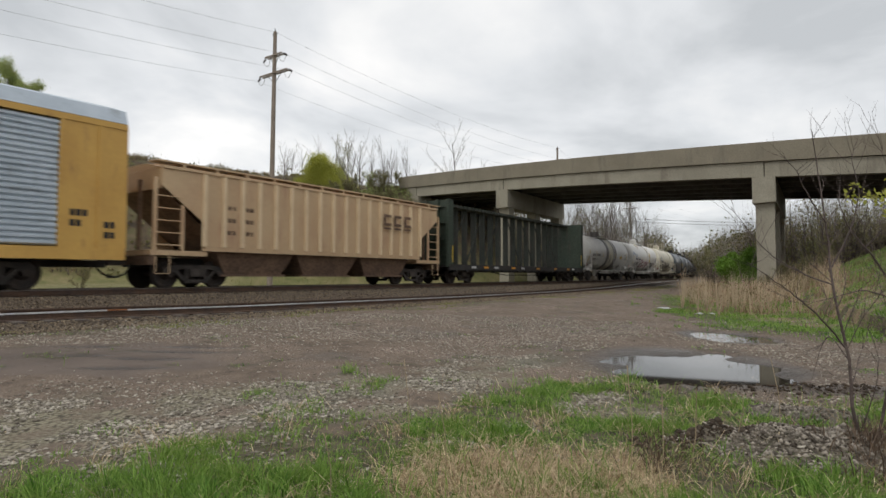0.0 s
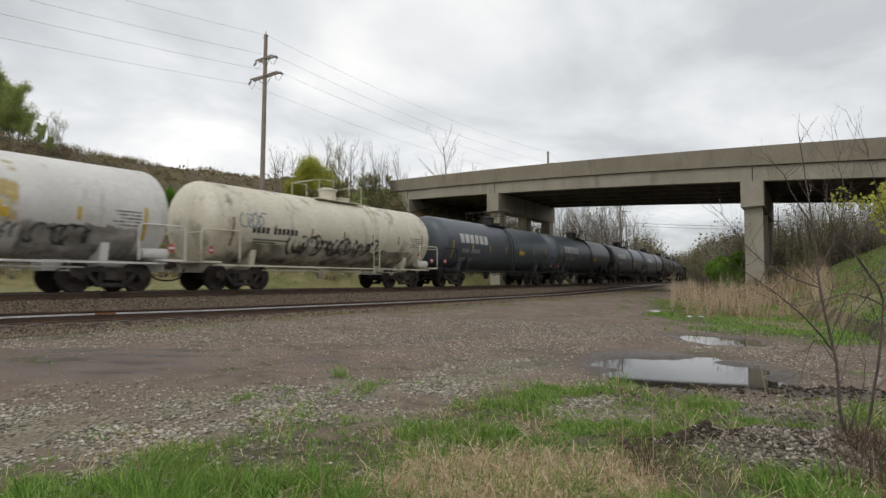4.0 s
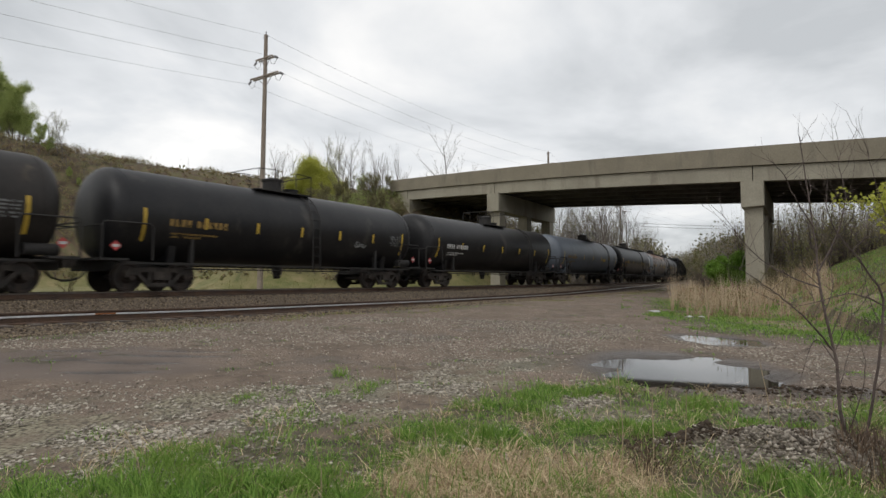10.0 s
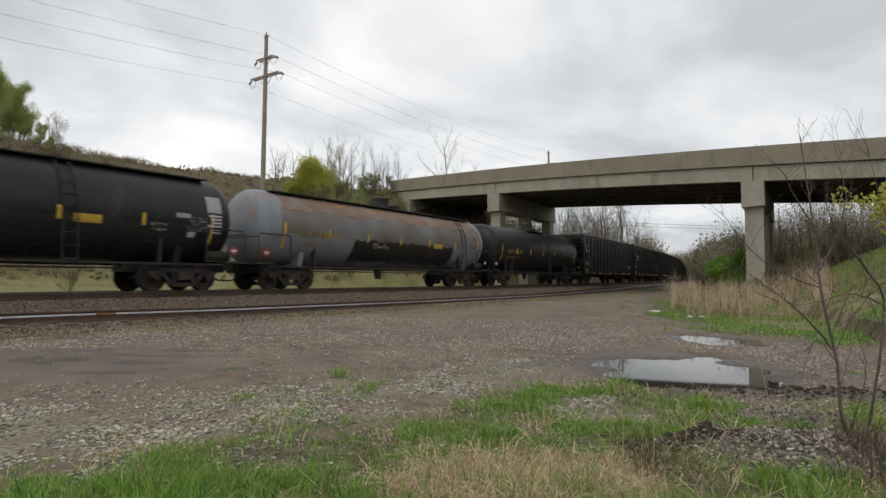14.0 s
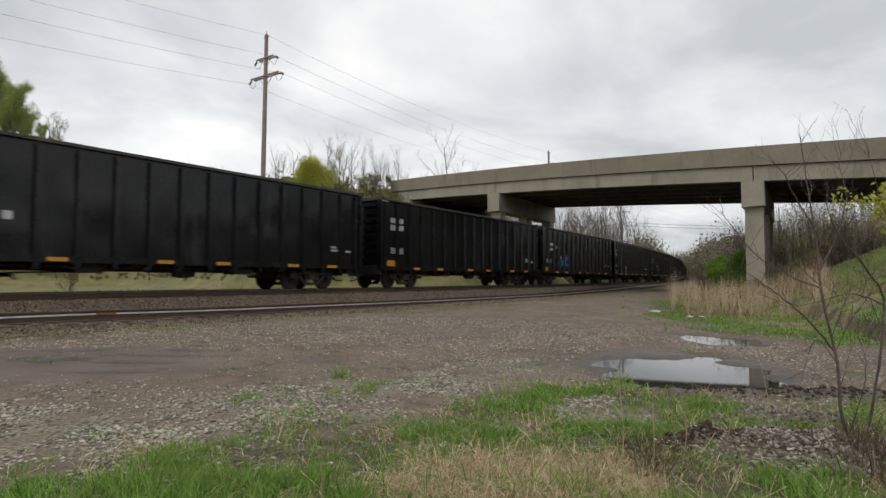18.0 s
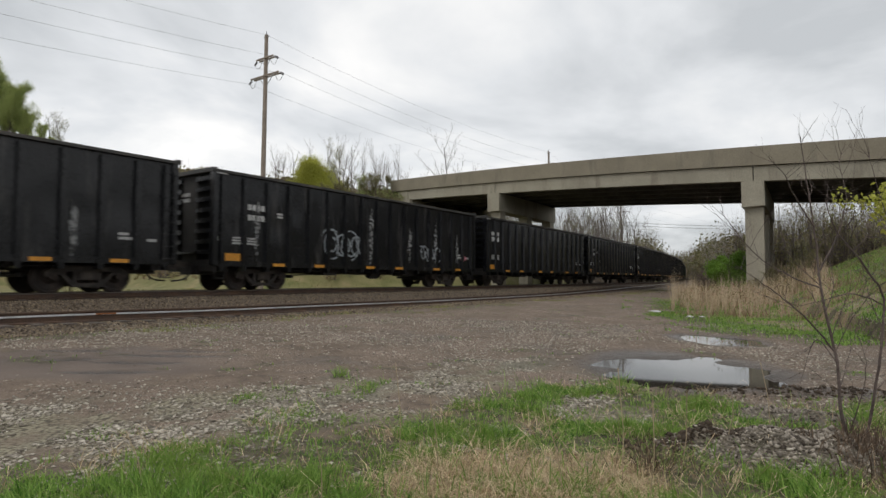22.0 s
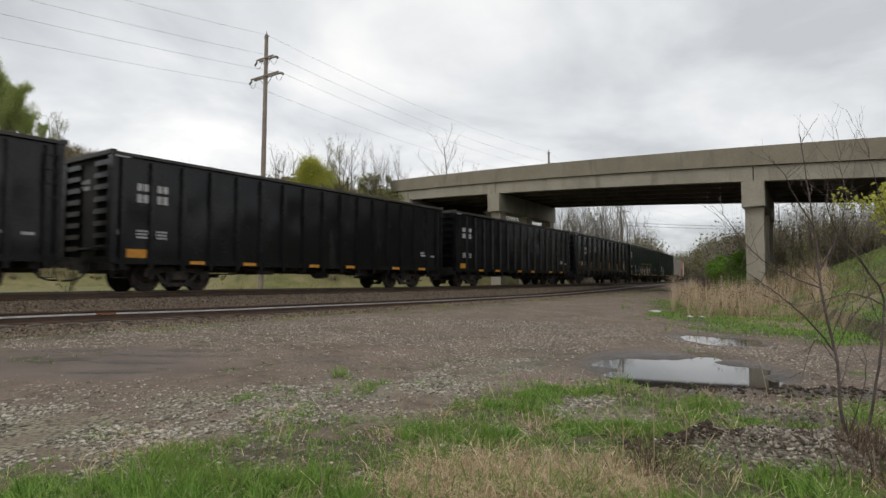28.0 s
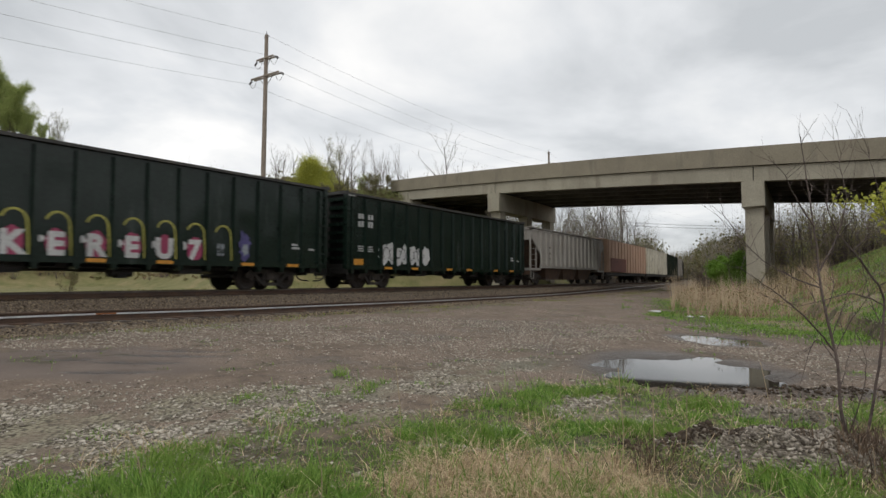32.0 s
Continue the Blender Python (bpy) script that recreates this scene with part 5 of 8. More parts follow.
# ------------------------------------------------------------------ other cars
def covered_hopper(front, length, m, label, slope_m, under_m, ribs=17, word=True, name="covered_hopper_car"):
    root = car(name, label, front, length, "hopper cars")
    half = length / 2 - 0.5
    w, zb, zt = 1.5, 1.34, 3.72
    cut = 1.75
    for k in (1, -1):
        poly = [(-half + cut, zb), (half - cut, zb), (half - cut, zb + 0.75), (half - 0.3, zt - 0.55), (half - 0.3, zt), (-half + 0.3, zt), (-half + 0.3, zt - 0.55), (-half + cut, zb + 0.75)]
        side = part("side", Shape().prism(poly, "y", k * w - 0.04, k * w + 0.0), m, root)
        # tan hopper's ribs take the brighter tan that paints them as lit
        rib = Shape().prism([(-0.075, 0), (0.075, 0), (0.05, 0.12), (-0.05, 0.12)], "z", zb, zt - 0.02).mesh("rib", LIT_TAN if word else m)
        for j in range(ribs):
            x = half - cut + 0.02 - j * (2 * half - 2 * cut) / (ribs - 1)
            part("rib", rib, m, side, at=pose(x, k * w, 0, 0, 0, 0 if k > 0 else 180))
        part("side_sill", Shape().box(-half + cut, half - cut, min(k * (w - 0.12), k * (w + 0.03)), max(k * (w - 0.12), k * (w + 0.03)), zb - 0.15, zb - 0.004), m, root)
        part("eave", Shape().box(-half + 0.3, half - 0.3, min(k * (w - 0.1), k * (w + 0.05)), max(k * (w - 0.1), k * (w + 0.05)), zt + 0.003, zt + 0.09), m, root)
        e = k
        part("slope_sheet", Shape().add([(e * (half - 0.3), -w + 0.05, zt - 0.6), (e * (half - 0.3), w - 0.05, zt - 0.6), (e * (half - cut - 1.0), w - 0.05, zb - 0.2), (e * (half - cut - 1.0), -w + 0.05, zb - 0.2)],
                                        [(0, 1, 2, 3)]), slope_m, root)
        part("end_panel", Shape().box(e * (half - 0.3) - 0.03, e * (half - 0.3) + 0.03, -w + 0.05, w - 0.05, zt - 0.62, zt), m, root)
        part("end_platform", Shape().box(min(e * (half - 1.9), e * half), max(e * (half - 1.9), e * half), -w + 0.05, w - 0.05, zb - 0.32, zb - 0.16), m, root)
        for y in (1.42, -1.42, 0.5, -0.5):
            part("end_post", Shape().box(e * (half - 0.12) - 0.05, e * (half - 0.12) + 0.05, y - 0.05, y + 0.05, zb - 0.18, zt - 0.3), slope_m if abs(y) < 1 else m, root)
        for y in (1.46,):
            part("side_post", Shape().box(e * (half - 1.0) - 0.05, e * (half - 1.0) + 0.05, y - 0.04, y + 0.04, zb - 0.18, zt - 1.1), m, root)
            lad = Shape()
            for j in range(5):
                lad.tube((e * (half - 0.12), y + 0.05, zb + j * 0.38), (e * (half - 1.0), y + 0.05, zb + j * 0.38), 0.018, 0.018, 6)
            part("side_ladder", lad, m, root)
        part("end_sill", Shape().box(min(e * (half - 0.2), e * (half + 0.02)), max(e * (half - 0.2), e * (half + 0.02)), -1.4, 1.4, 0.72, 1.0), slope_m, root)
        st = Shape().path([(e * (half - 0.15), 1.45, zb - 0.2), (e * (half - 0.15), 1.45, 0.45), (e * (half - 0.6), 1.45, 0.45), (e * (half - 0.6), 1.45, zb - 0.2)], 0.02, 6)
        part("sill_step", st, m, root)
    part("roof", Shape().prism([(-w + 0.02, zt + 0.02), (-0.5, zt + 0.24), (0.5, zt + 0.24), (w - 0.02, zt + 0.02)], "x", -half + 0.3, half - 0.3), m, root)
    for j in range(12):
        x = -half + 1.0 + j * (2 * half - 2) / 11
        part("roof_support", Shape().box(x - 0.04, x + 0.04, w - 0.55, w + 0.02, zt + 0.09, zt + 0.2), m, root)
    part("roof_walkway", Shape().box(-half + 0.1, half - 0.1, w - 0.5, w + 0.03, zt + 0.20, zt + 0.25), m, root)
    part("hatch_cover", Shape().box(-half + 0.8, half - 0.8, -0.32, 0.32, zt + 0.24, zt + 0.36), m, root)
    n = 3
    for j in range(n):
        c = (j - 1) * 3.5
        ww = 1.74
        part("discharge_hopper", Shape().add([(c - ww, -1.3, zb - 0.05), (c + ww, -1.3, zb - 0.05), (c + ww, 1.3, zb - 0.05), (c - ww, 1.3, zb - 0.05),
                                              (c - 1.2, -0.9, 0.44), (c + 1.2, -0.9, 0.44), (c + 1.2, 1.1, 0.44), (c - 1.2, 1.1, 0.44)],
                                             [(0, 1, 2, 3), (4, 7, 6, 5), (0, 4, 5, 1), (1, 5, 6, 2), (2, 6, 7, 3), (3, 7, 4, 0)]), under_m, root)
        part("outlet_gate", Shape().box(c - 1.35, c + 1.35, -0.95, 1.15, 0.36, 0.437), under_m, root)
    part("centre_sill", Shape().box(-half, half, -0.25, 0.25, 0.66, 0.98), UNDER, root)
    ends(root, half)
    for x in (half - 1.75, -half + 1.75):
        truck(root, x)
    sh = Shape()
    put = flat_put(w + 0.012)
    for k in range(3):
        bars(sh, half - cut - 0.86, 2.75 - k * 0.42, [2, ], put, 0.17, 0.14, 0.2)
        bars(sh, half - cut - 1.58, 2.75 - k * 0.42, [2, ], put, 0.17, 0.14, 0.2)
    part("lettering", sh, worn("faded_brown_marks", (0.2, 0.125, 0.08), 0.6, 8.0), root, kind="stuff")
    if word:
        for k in range(3):
            x = -3.0 - k * 0.72
            for xa, xb, za, zc in ((x - 0.5, x, 3.04, 3.16), (x - 0.5, x, 2.66, 2.78), (x - 0.14, x, 2.783, 3.037), (x - 0.5, x, 2.5, 2.58)):
                part("company_mark", Shape().box(xa, xb, w + 0.124, w + 0.13, za, zc), DARK_TAN, root, "dark brown block lettering shape")
    return root


def auto_rack(front, length, label):
    root = car("autorack_car", label, front, length)
    half, w, zb, zt = length / 2 - 0.3, 1.5, 1.15, 4.74
    pan = 2.75
    n = int((2 * half - 3.4) / pan)
    x0 = -half + 1.75
    for k in (1, -1):
        part("deck_sill", Shape().box(-half, half, min(k * (w - 0.3), k * (w + 0.04)), max(k * (w - 0.3), k * (w + 0.04)), 0.82, zb), RACKYEL, root)
        part("roof_rail", Shape().box(-half, half, min(k * (w - 0.1), k * (w + 0.05)), max(k * (w - 0.1), k * (w + 0.05)), zt - 0.12, zt + 0.05), RACKYEL, root)
        prof = []
        rows = 22
        h = (zt - 0.12 - zb - 0.06) / rows
        for j in range(rows):
            z = zb + 0.03 + j * h
            prof += [(k * (w - 0.03), z), (k * (w + 0.03), z + h * 0.3), (k * (w + 0.03), z + h * 0.65), (k * (w - 0.03), z + h * 0.95)]
        prof += [(k * (w - 0.06), z + h), (k * (w - 0.06), zb + 0.03)]
        pmesh = Shape().prism(prof, "x", 0.05, pan - 0.09).mesh("side_panel", GALV)
        for j in range(n):
            part("side_panel", pmesh, GALV, root, at=pose(x0 + j * pan, 0, 0))
            part("post", Shape().box(x0 + j * pan - 0.08, x0 + j * pan + 0.04, min(k * (w - 0.06), k * (w + 0.05)), max(k * (w - 0.06), k * (w + 0.05)), zb, zt - 0.12), RACKYEL, root)
        for e in (1, -1):
            xa, xb = sorted((e * half, e * (half - 1.7)))
            part("end_side", Shape().box(xa, xb, min(k * (w - 0.06), k * (w + 0.02)), max(k * (w - 0.06), k * (w + 0.02)), zb, zt - 0.12), RACKYEL, root)
            part("end_rib", Shape().box(e * (half - 0.75) - 0.05, e * (half - 0.75) + 0.05, min(k * w, k * (w + 0.06)), max(k * w, k * (w + 0.06)), zb, zt - 0.12), RACKYEL, root)
    for e in (1, -1):
        part("end_door", Shape().box(e * half - 0.05, e * half + 0.05, -w + 0.02, w - 0.02, zb, zt), RACKYEL, root)
    part("roof", Shape().prism([(-w - 0.04, zt + 0.06), (-w * 0.94, zt + 0.46), (-0.6, zt + 0.72), (0.6, zt + 0.72), (w * 0.94, zt + 0.46), (w + 0.04, zt + 0.06)], "x", -half, half), GALV, root)
    part("centre_sill", Shape().box(-half, half, -0.4, 0.4, 0.62, 0.815), UNDER, root)
    part("deck", Shape().box(-half, half, -w + 0.31, w - 0.31, 1.0, 1.12), UNDER, root)
    sh = Shape()
    put = flat_put(w + 0.07)
    bars(sh, -half + 1.5, 2.2, [3, 2], flat_put(w + 0.022), 0.16, 0.18, 0.2)
    bars(sh, -half + 0.6, 1.9, [2, 2], flat_put(w + 0.022), 0.16, 0.18, 0.2)
    part("lettering", sh, UNDER, root, kind="stuff")
    ends(root, half)
    for x in (half - 3.2, -half + 3.2):
        truck(root, x)
    return root


def centre_beam(front, length, label):
    root = car("centerbeam_flatcar", label, front, length)
    m = BEAMGREEN
    half, w, zd, zt = length / 2 - 0.45, 1.5, 0.98, 4.42
    part("deck", Shape().box(-half, half, -w + 0.1, w - 0.1, zd - 0.1, zd), UNDER, root)
    for k in (1, -1):
        part("side_sill", Shape().box(-half, half, min(k * (w - 0.1), k * w), max(k * (w - 0.1), k * w), zd - 0.26, zd + 0.04), UNDER, root)
        bh = part("bulkhead", Shape().box(min(k * (half - 0.08), k * (half - 0.2)), max(k * (half - 0.08), k * (half - 0.2)), -w, w, zd, zt), m, root)
        for y in (-1.42, -0.75, 0, 0.75, 1.42):
            part("bulkhead_post", Shape().box(min(k * (half - 0.08), k * (half + 0.12)), max(k * (half - 0.08), k * (half + 0.12)), y - 0.08, y + 0.08, zd - 0.1, zt + 0.02), m, root)
        for j in range(4):
            part("bulkhead_rail", Shape().box(min(k * (half - 0.07), k * (half + 0.06)), max(k * (half - 0.07), k * (half + 0.06)), -w + 0.02, w - 0.02, zd + 0.5 + j * 0.85, zd + 0.62 + j * 0.85), m, root)
        part("bulkhead_side", Shape().box(min(k * (half - 0.2), k * (half - 0.35)), max(k * (half - 0.2), k * (half - 0.35)), w - 0.07, w, zd, zt), m, root)
        part("bulkhead_side", Shape().box(min(k * (half - 0.2), k * (half - 0.35)), max(k * (half - 0.2), k * (half - 0.35)), -w, -w + 0.07, zd, zt), m, root)
        part("reflector", Shape().box(k * (half - 0.28) - 0.05, k * (half - 0.28) + 0.05, w + 0.004, w + 0.016, 1.15, 2.0), YELLOW, root)
    m = BEAMDARK
    part("top_chord", Shape().box(-half + 0.2, half - 0.2, -0.36, 0.36, zt - 0.14, zt - 0.02), m, root)
    teeth = Shape()
    for j in range(46):
        x = -half + 0.5 + j * (2 * half - 1.0) / 45
        teeth.box(x - 0.09, x + 0.09, 0.36, 0.42, zt - 0.16, zt)
    part("strap_guide", teeth, m, root, kind="stuff")
    for j in range(16):
        x = 7.73 - j * 1.03
        part("upright", Shape().box(x - 0.06, x + 0.06, -0.17, 0.17, zd, zt - 0.14), m, root)
    for a_, b_ in ((8.6, 7.8), (5.67, 7.67), (3.61, 5.61), (1.55, 3.55), (0.45, -1.5), (-1.61, -3.56), (-3.67, -5.62), (-5.73, -7.68)):
        part("brace", Shape().tube((a_, 0.06, zt - 0.2), (b_, 0.06, zd + 0.1), 0.045, 0.045, 6), m, root)
    part("centre_sill", Shape().box(-half, half, -0.35, 0.35, 0.62, zd - 0.11), UNDER, root)
    for x, tone in ((7.1, MARKW), (5.7, ORANGE), (4.5, MARKW), (2.3, ORANGE), (1.0, MARKW), (-1.3, ORANGE), (-4.2, ORANGE), (-6.6, ORANGE), (-7.6, MARKW)):
        part("reflector", Shape().box(x - 0.24, x + 0.24, w + 0.002, w + 0.012, zd - 0.16, zd - 0.04), tone, root)
    for j in range(18):
        x = -half + 0.7 + j * (2 * half - 1.4) / 17
        part("strap_winch", Shape().tube((x - 0.08, w - 0.05, zd - 0.31), (x + 0.08, w - 0.05, zd - 0.31), 0.07, 0.07, 8), UNDER, root)
    part("truss_rod", Shape().path([(-5.5, 0.9, 0.75), (-2.2, 0.9, 0.45), (2.2, 0.9, 0.45), (5.5, 0.9, 0.75)], 0.025, 6), UNDER, root)
    ends(root, half)
    for x in (half - 2.1, -half + 2.1):
        truck(root, x)
    return root


def box_car(front, length, m, label, name="box_car", top=4.1, patch=None):
    root = car(name, label, front, length)
    half, w = length / 2 - 0.5, 1.5
    part("body", Shape().box(-half, half, -w, w, 1.05, top), m, root)
    part("roof", Shape().prism([(-w - 0.05, top + 0.004), (0, top + 0.22), (w + 0.05, top + 0.004)], "x", -half - 0.03, half + 0.03), m, root)
    part("sill", Shape().box(-half, half, -w + 0.1, w - 0.1, 0.75, 1.046), UNDER, root)
    for j in range(14):
        x = -half + 0.3 + j * (2 * half - 0.6) / 13
        part("rib", Shape().box(x - 0.06, x + 0.06, w + 0.002, w + 0.06, 1.05, top - 0.05), m, root)
    if patch:
        part("lower_panel", Shape().box(half - 7.0, half - 1.0, w + 0.062, w + 0.08, 1.1, 2.4), patch, root)
    ends(root, half)
    for x in (half - 2.0, -half + 2.0):
        truck(root, x)
    return root


# ------------------------------------------------------------------ make up the train, front to rear
auto_rack(-19.55, 28.5, "yellow autorack with corrugated galvanised side panels")
covered_hopper(8.95, 16.0, TAN, "faded tan ribbed covered hopper on the main track", DARK_TAN, DARK_TAN)
centre_beam(24.8, 20.0, "empty dark green centerbeam flatcar with two bulkheads")
w1 = tank(44.8, 14.25, WHITETANK, "white tank car with a pair of brown-grey bands", bands=[(-2.1, -1.15, BANDGREY), (-1.149, 0.249, CREAMTANK), (0.25, 0.95, BANDGREY)], marks=BANDGREY, reflect=YELLOW, white_gear=True,
     rail_m=WHITETANK, dome=-0.2, ladder=-1.13, dome_m=BANDGREY, sign_at=2.7, cage=False)
w2 = tank(59.05, 14.4, WHITETANK, "white tank car covered with faded red graffiti", marks=UNDER, reflect=YELLOW, white_gear=True, rail_m=WHITETANK, dome=-0.3, ladder=-0.9)
w3 = tank(73.45, 14.05, CREAMTANK, "dirty cream tank car with dark graffiti along its flank", marks=UNDER, reflect=YELLET, white_gear=True, rail_m=CREAMTANK, dome=-0.4, ladder=-2.0, yellow_sign=False)
tank(87.33, 15.5, GREYTANK, "slate grey tank car with white company lettering", big_word=True, marks=GREYLET, dome=-0.3, ladder=-0.7)
tank(102.83, 15.35, GREYTANK, "slate grey tank car with white company lettering", big_word=True, marks=GREYLET, dome=-0.2, ladder=-0.9)
tank(118.18, 15.15, GREYTANK, "slate grey tank car with white company lettering and a green sticker", big_word=True, marks=GREYLET, dome=-0.2, ladder=-0.9)
tank(133.33, 15.2, GREYTANK, "slate grey tank car with white company lettering", big_word=True, marks=GREYLET, dome=-0.2, ladder=-0.9)
e1 = tank(148.53, 15.2, BROWNTANK, "brown-black tank car with pale graffiti tags", dome=0.3, ladder=-0.7, yellow_sign=False)
f1 = tank(163.73, 15.6, BLACKTANK, "sooty black tank car with faded yellow marks", dome=0.3, ladder=-0.7, yellow_sign=False)
tank(179.33, 17.3, BLACKTANK, "black tank car with white marks and yellow reflectors", marks=WHITE, dome=-0.4, ladder=-4.0, yellow_sign=False, reflect=YELLOW)
tank(196.8, 17.5, LIGHTGREY, "blue-grey tank car with faded yellow marks", dome=-1.5, ladder=-4.6, yellow_sign=True)
i1 = tank(214.3, 17.1, BLACKTANK, "black tank car with a full-length roof walkway", dome=0.6, ladder=-2.6, full_walk=True, cage=False)
j1 = tank(231.4, 17.2, RUSTTANK, "grey tank car streaked with rust and tar", dome=-0.2, ladder=-5.5, full_walk=True, cage=False)
tank(248.6, 15.7, BLACKTANK, "dark grey tank car coupled to black gondolas", dome=-0.4, ladder=-1.0, yellow_sign=False)
GON0 = 264.3
KINDS = [(BLACK, 4, 0, "black ribbed gondola with orange reflectors along its sill"), (BLACK, 3, 0, "black ribbed gondola with a white square mark"),
         (BLACK, 4, 0, "black ribbed gondola with orange reflectors along its sill"), (BLACK, 3, 0, "black ribbed gondola with blue graffiti"),
         (BLACK_WORN, 4, 0, "worn black gondola streaked with chalky white"), (BLACK_WORN, 3, 0, "scuffed black gondola with white graffiti tags"),
         (BLACK, 4, 0, "black ribbed gondola with orange reflectors along its sill"), (BLACK, 3, 0, "black ribbed gondola with a white square mark"),
         (BLACK, 4, 0, "black ribbed gondola with orange reflectors along its sill"), (BLACK, 4, 0, "black ribbed gondola with orange reflectors along its sill"),
         (BLACK, 4, 0, "black ribbed gondola with orange reflectors along its sill"), (BLACK, 4, 0, "black ribbed gondola with orange reflectors along its sill"),
         (BLACK_WORN, 3, 1, "worn black gondola with tall orange reflectors"), (GREEN_GON, 4, 0, "dark green gondola with red and white graffiti letters"),
         (GREEN_GON, 4, 0, "dark green gondola with a white graffiti block")]
SLACK = [-0.1, -0.26, -0.2, -0.47, -0.46, -0.35, -0.25, -0.25, -0.2, -0.2, -0.12, 0.0, 0.12, 0.0, -0.05]   # play in the couplers
GONS = [gondola(GON0 + 17.97 * k + SLACK[k], m_, lab, 40 + k, mk, st_) for k, (m_, mk, st_, lab) in enumerate(KINDS)]
for k in (1, 3, 7):
    part("paper_notice", Shape().box(4.62, 4.85, GW + 0.016, GW + 0.022, 1.9, 2.12), WHITE, GONS[k][0])
g4, g6, g13, g14, g15 = (GONS[k][0] for k in (3, 5, 12, 13, 14))
for j in range(7):
    blotch(g4, 4.75 + 0.38 * math.cos(j * 2.4), 1.6 + 0.26 * math.sin(j * 2.4), 0.17, 0.17, BLUE, 3 + j, jag=0.55, n=16, y=GW + 0.016 + 0.001 * j, label="blue spray-painted scrawl")
    blotch(g4, 3.4 + 0.34 * math.cos(j * 2.6), 1.75 + 0.3 * math.sin(j * 2.6), 0.16, 0.18, BLUE, 30 + j, jag=0.55, n=16, y=GW + 0.016 + 0.001 * j, label="blue spray-painted scrawl")
g5 = GONS[4][0]
scrawl(g5, 3.75, 3.35, 1.05, 1.75, LIME, 51, strokes=4, thick=0.03, label="yellow-green spray-painted tag")
scrawl(g5, 5.0, 4.7, 1.0, 1.5, SPRAYGREY, 52, strokes=4, thick=0.03, label="grey spray-painted tag")
for j, (x, z0, z1) in enumerate(((5.3, 1.1, 3.4), (5.0, 1.2, 2.2), (2.8, 1.3, 2.6), (1.9, 1.1, 3.0), (-0.2, 1.4, 2.8), (-1.3, 1.1, 2.2), (-3.2, 1.2, 3.1), (-5.4, 1.1, 2.5))):
    blotch(g5, x, (z0 + z1) / 2, 0.09, (z1 - z0) / 2, STENCIL, 140 + j, jag=0.5, name="worn_streak", label="chalky white streak")
for j, (x, z0, z1) in enumerate(((6.6, 1.3, 3.0), (0.4, 1.2, 3.3), (-2.4, 1.3, 2.8), (-4.6, 1.6, 3.2), (-6.6, 1.2, 2.7))):
    blotch(g6, x, (z0 + z1) / 2, 0.12, (z1 - z0) / 2, STENCIL, 160 + j, jag=0.5, name="worn_streak", label="chalky white streak")
scrawl(g6, 3.2, 1.0, 1.15, 2.5, SPRAYGREY, 8, label="white spray-painted tag")
scrawl(g6, -3.2, -5.0, 1.2, 2.1, SPRAYGREY, 9, strokes=8)
blotch(g6, -7.3, 1.55, 0.28, 0.14, PINK, 12)
for k, ch in enumerate("KEREU7"):
    x = 2.55 - k * 1.02
    blotch(g14, x - 0.02, 1.36, 0.27, 0.40, MAROON, 60 + k, jag=0.10, name="graffiti_patch", label="maroon spray-painted patch")
    letter(g14, ch, x, 1.06, 0.84, WHITE, bold=0.04)
    blotch(g14, x + 0.36, 1.46, 0.10, 0.11, WHITE, 70 + k, jag=0.5, n=14, y=GW + 0.034, name="graffiti_star")
for k in range(7):
    x = 2.55 - k * 1.02
    pts = [(x - 0.04 + 0.30 * math.cos(t), 1.86 + 0.34 * math.sin(t)) for t in [0.35 + (math.pi - 0.35) * j / 10 for j in range(11)]]
    pts += [(x - 0.37, 1.5), (x - 0.39, 1.02)]
    part("graffiti_arch", ribbon(pts, 0.03, lambda u, v: (u, GW + 0.026, v)), LIME, g14)
letter(g14, "!!", 2.6 - 6 * 1.02, 1.2, 0.55, SPRAYGREY)
for x in (3.58, -4.5):
    blotch(g14, x, 1.5, 0.24, 0.5, PURPLE, 80, jag=0.35, name="graffiti_figure", label="purple spray-painted shape")
    blotch(g14, x - 0.02, 1.42, 0.12, 0.2, SPRAYGREY, 81, y=GW + 0.026, jag=0.3, name="graffiti_figure")
scrawl(g14, 5.85, 5.2, 1.05, 1.95, SPRAYGREY, 84, strokes=7)
blotch(g14, 4.15, 1.35, 0.09, 0.13, WHITE, 85, jag=0.2, n=14, name="graffiti_star")
for k in range(7):
    blotch(g15, 5.9 - k * 0.55, 1.55 + 0.06 * math.sin(k * 2.1), 0.34, 0.46, WHITE, 91 + k, jag=0.2, n=18, y=GW + 0.016 + 0.001 * k, label="white spray-painted block")
scrawl(g15, 5.9, 2.6, 1.2, 1.95, UNDER, 92, y=GW + 0.03, strokes=9, thick=0.022)
part("paint_smear", Shape().box(2.55, 2.78, GW + 0.016, GW + 0.022, 2.75, 3.3), GREYLET, g13)
blotch(g13, -6.9, 1.7, 0.12, 0.5, SPRAYGREY, 95, jag=0.4)


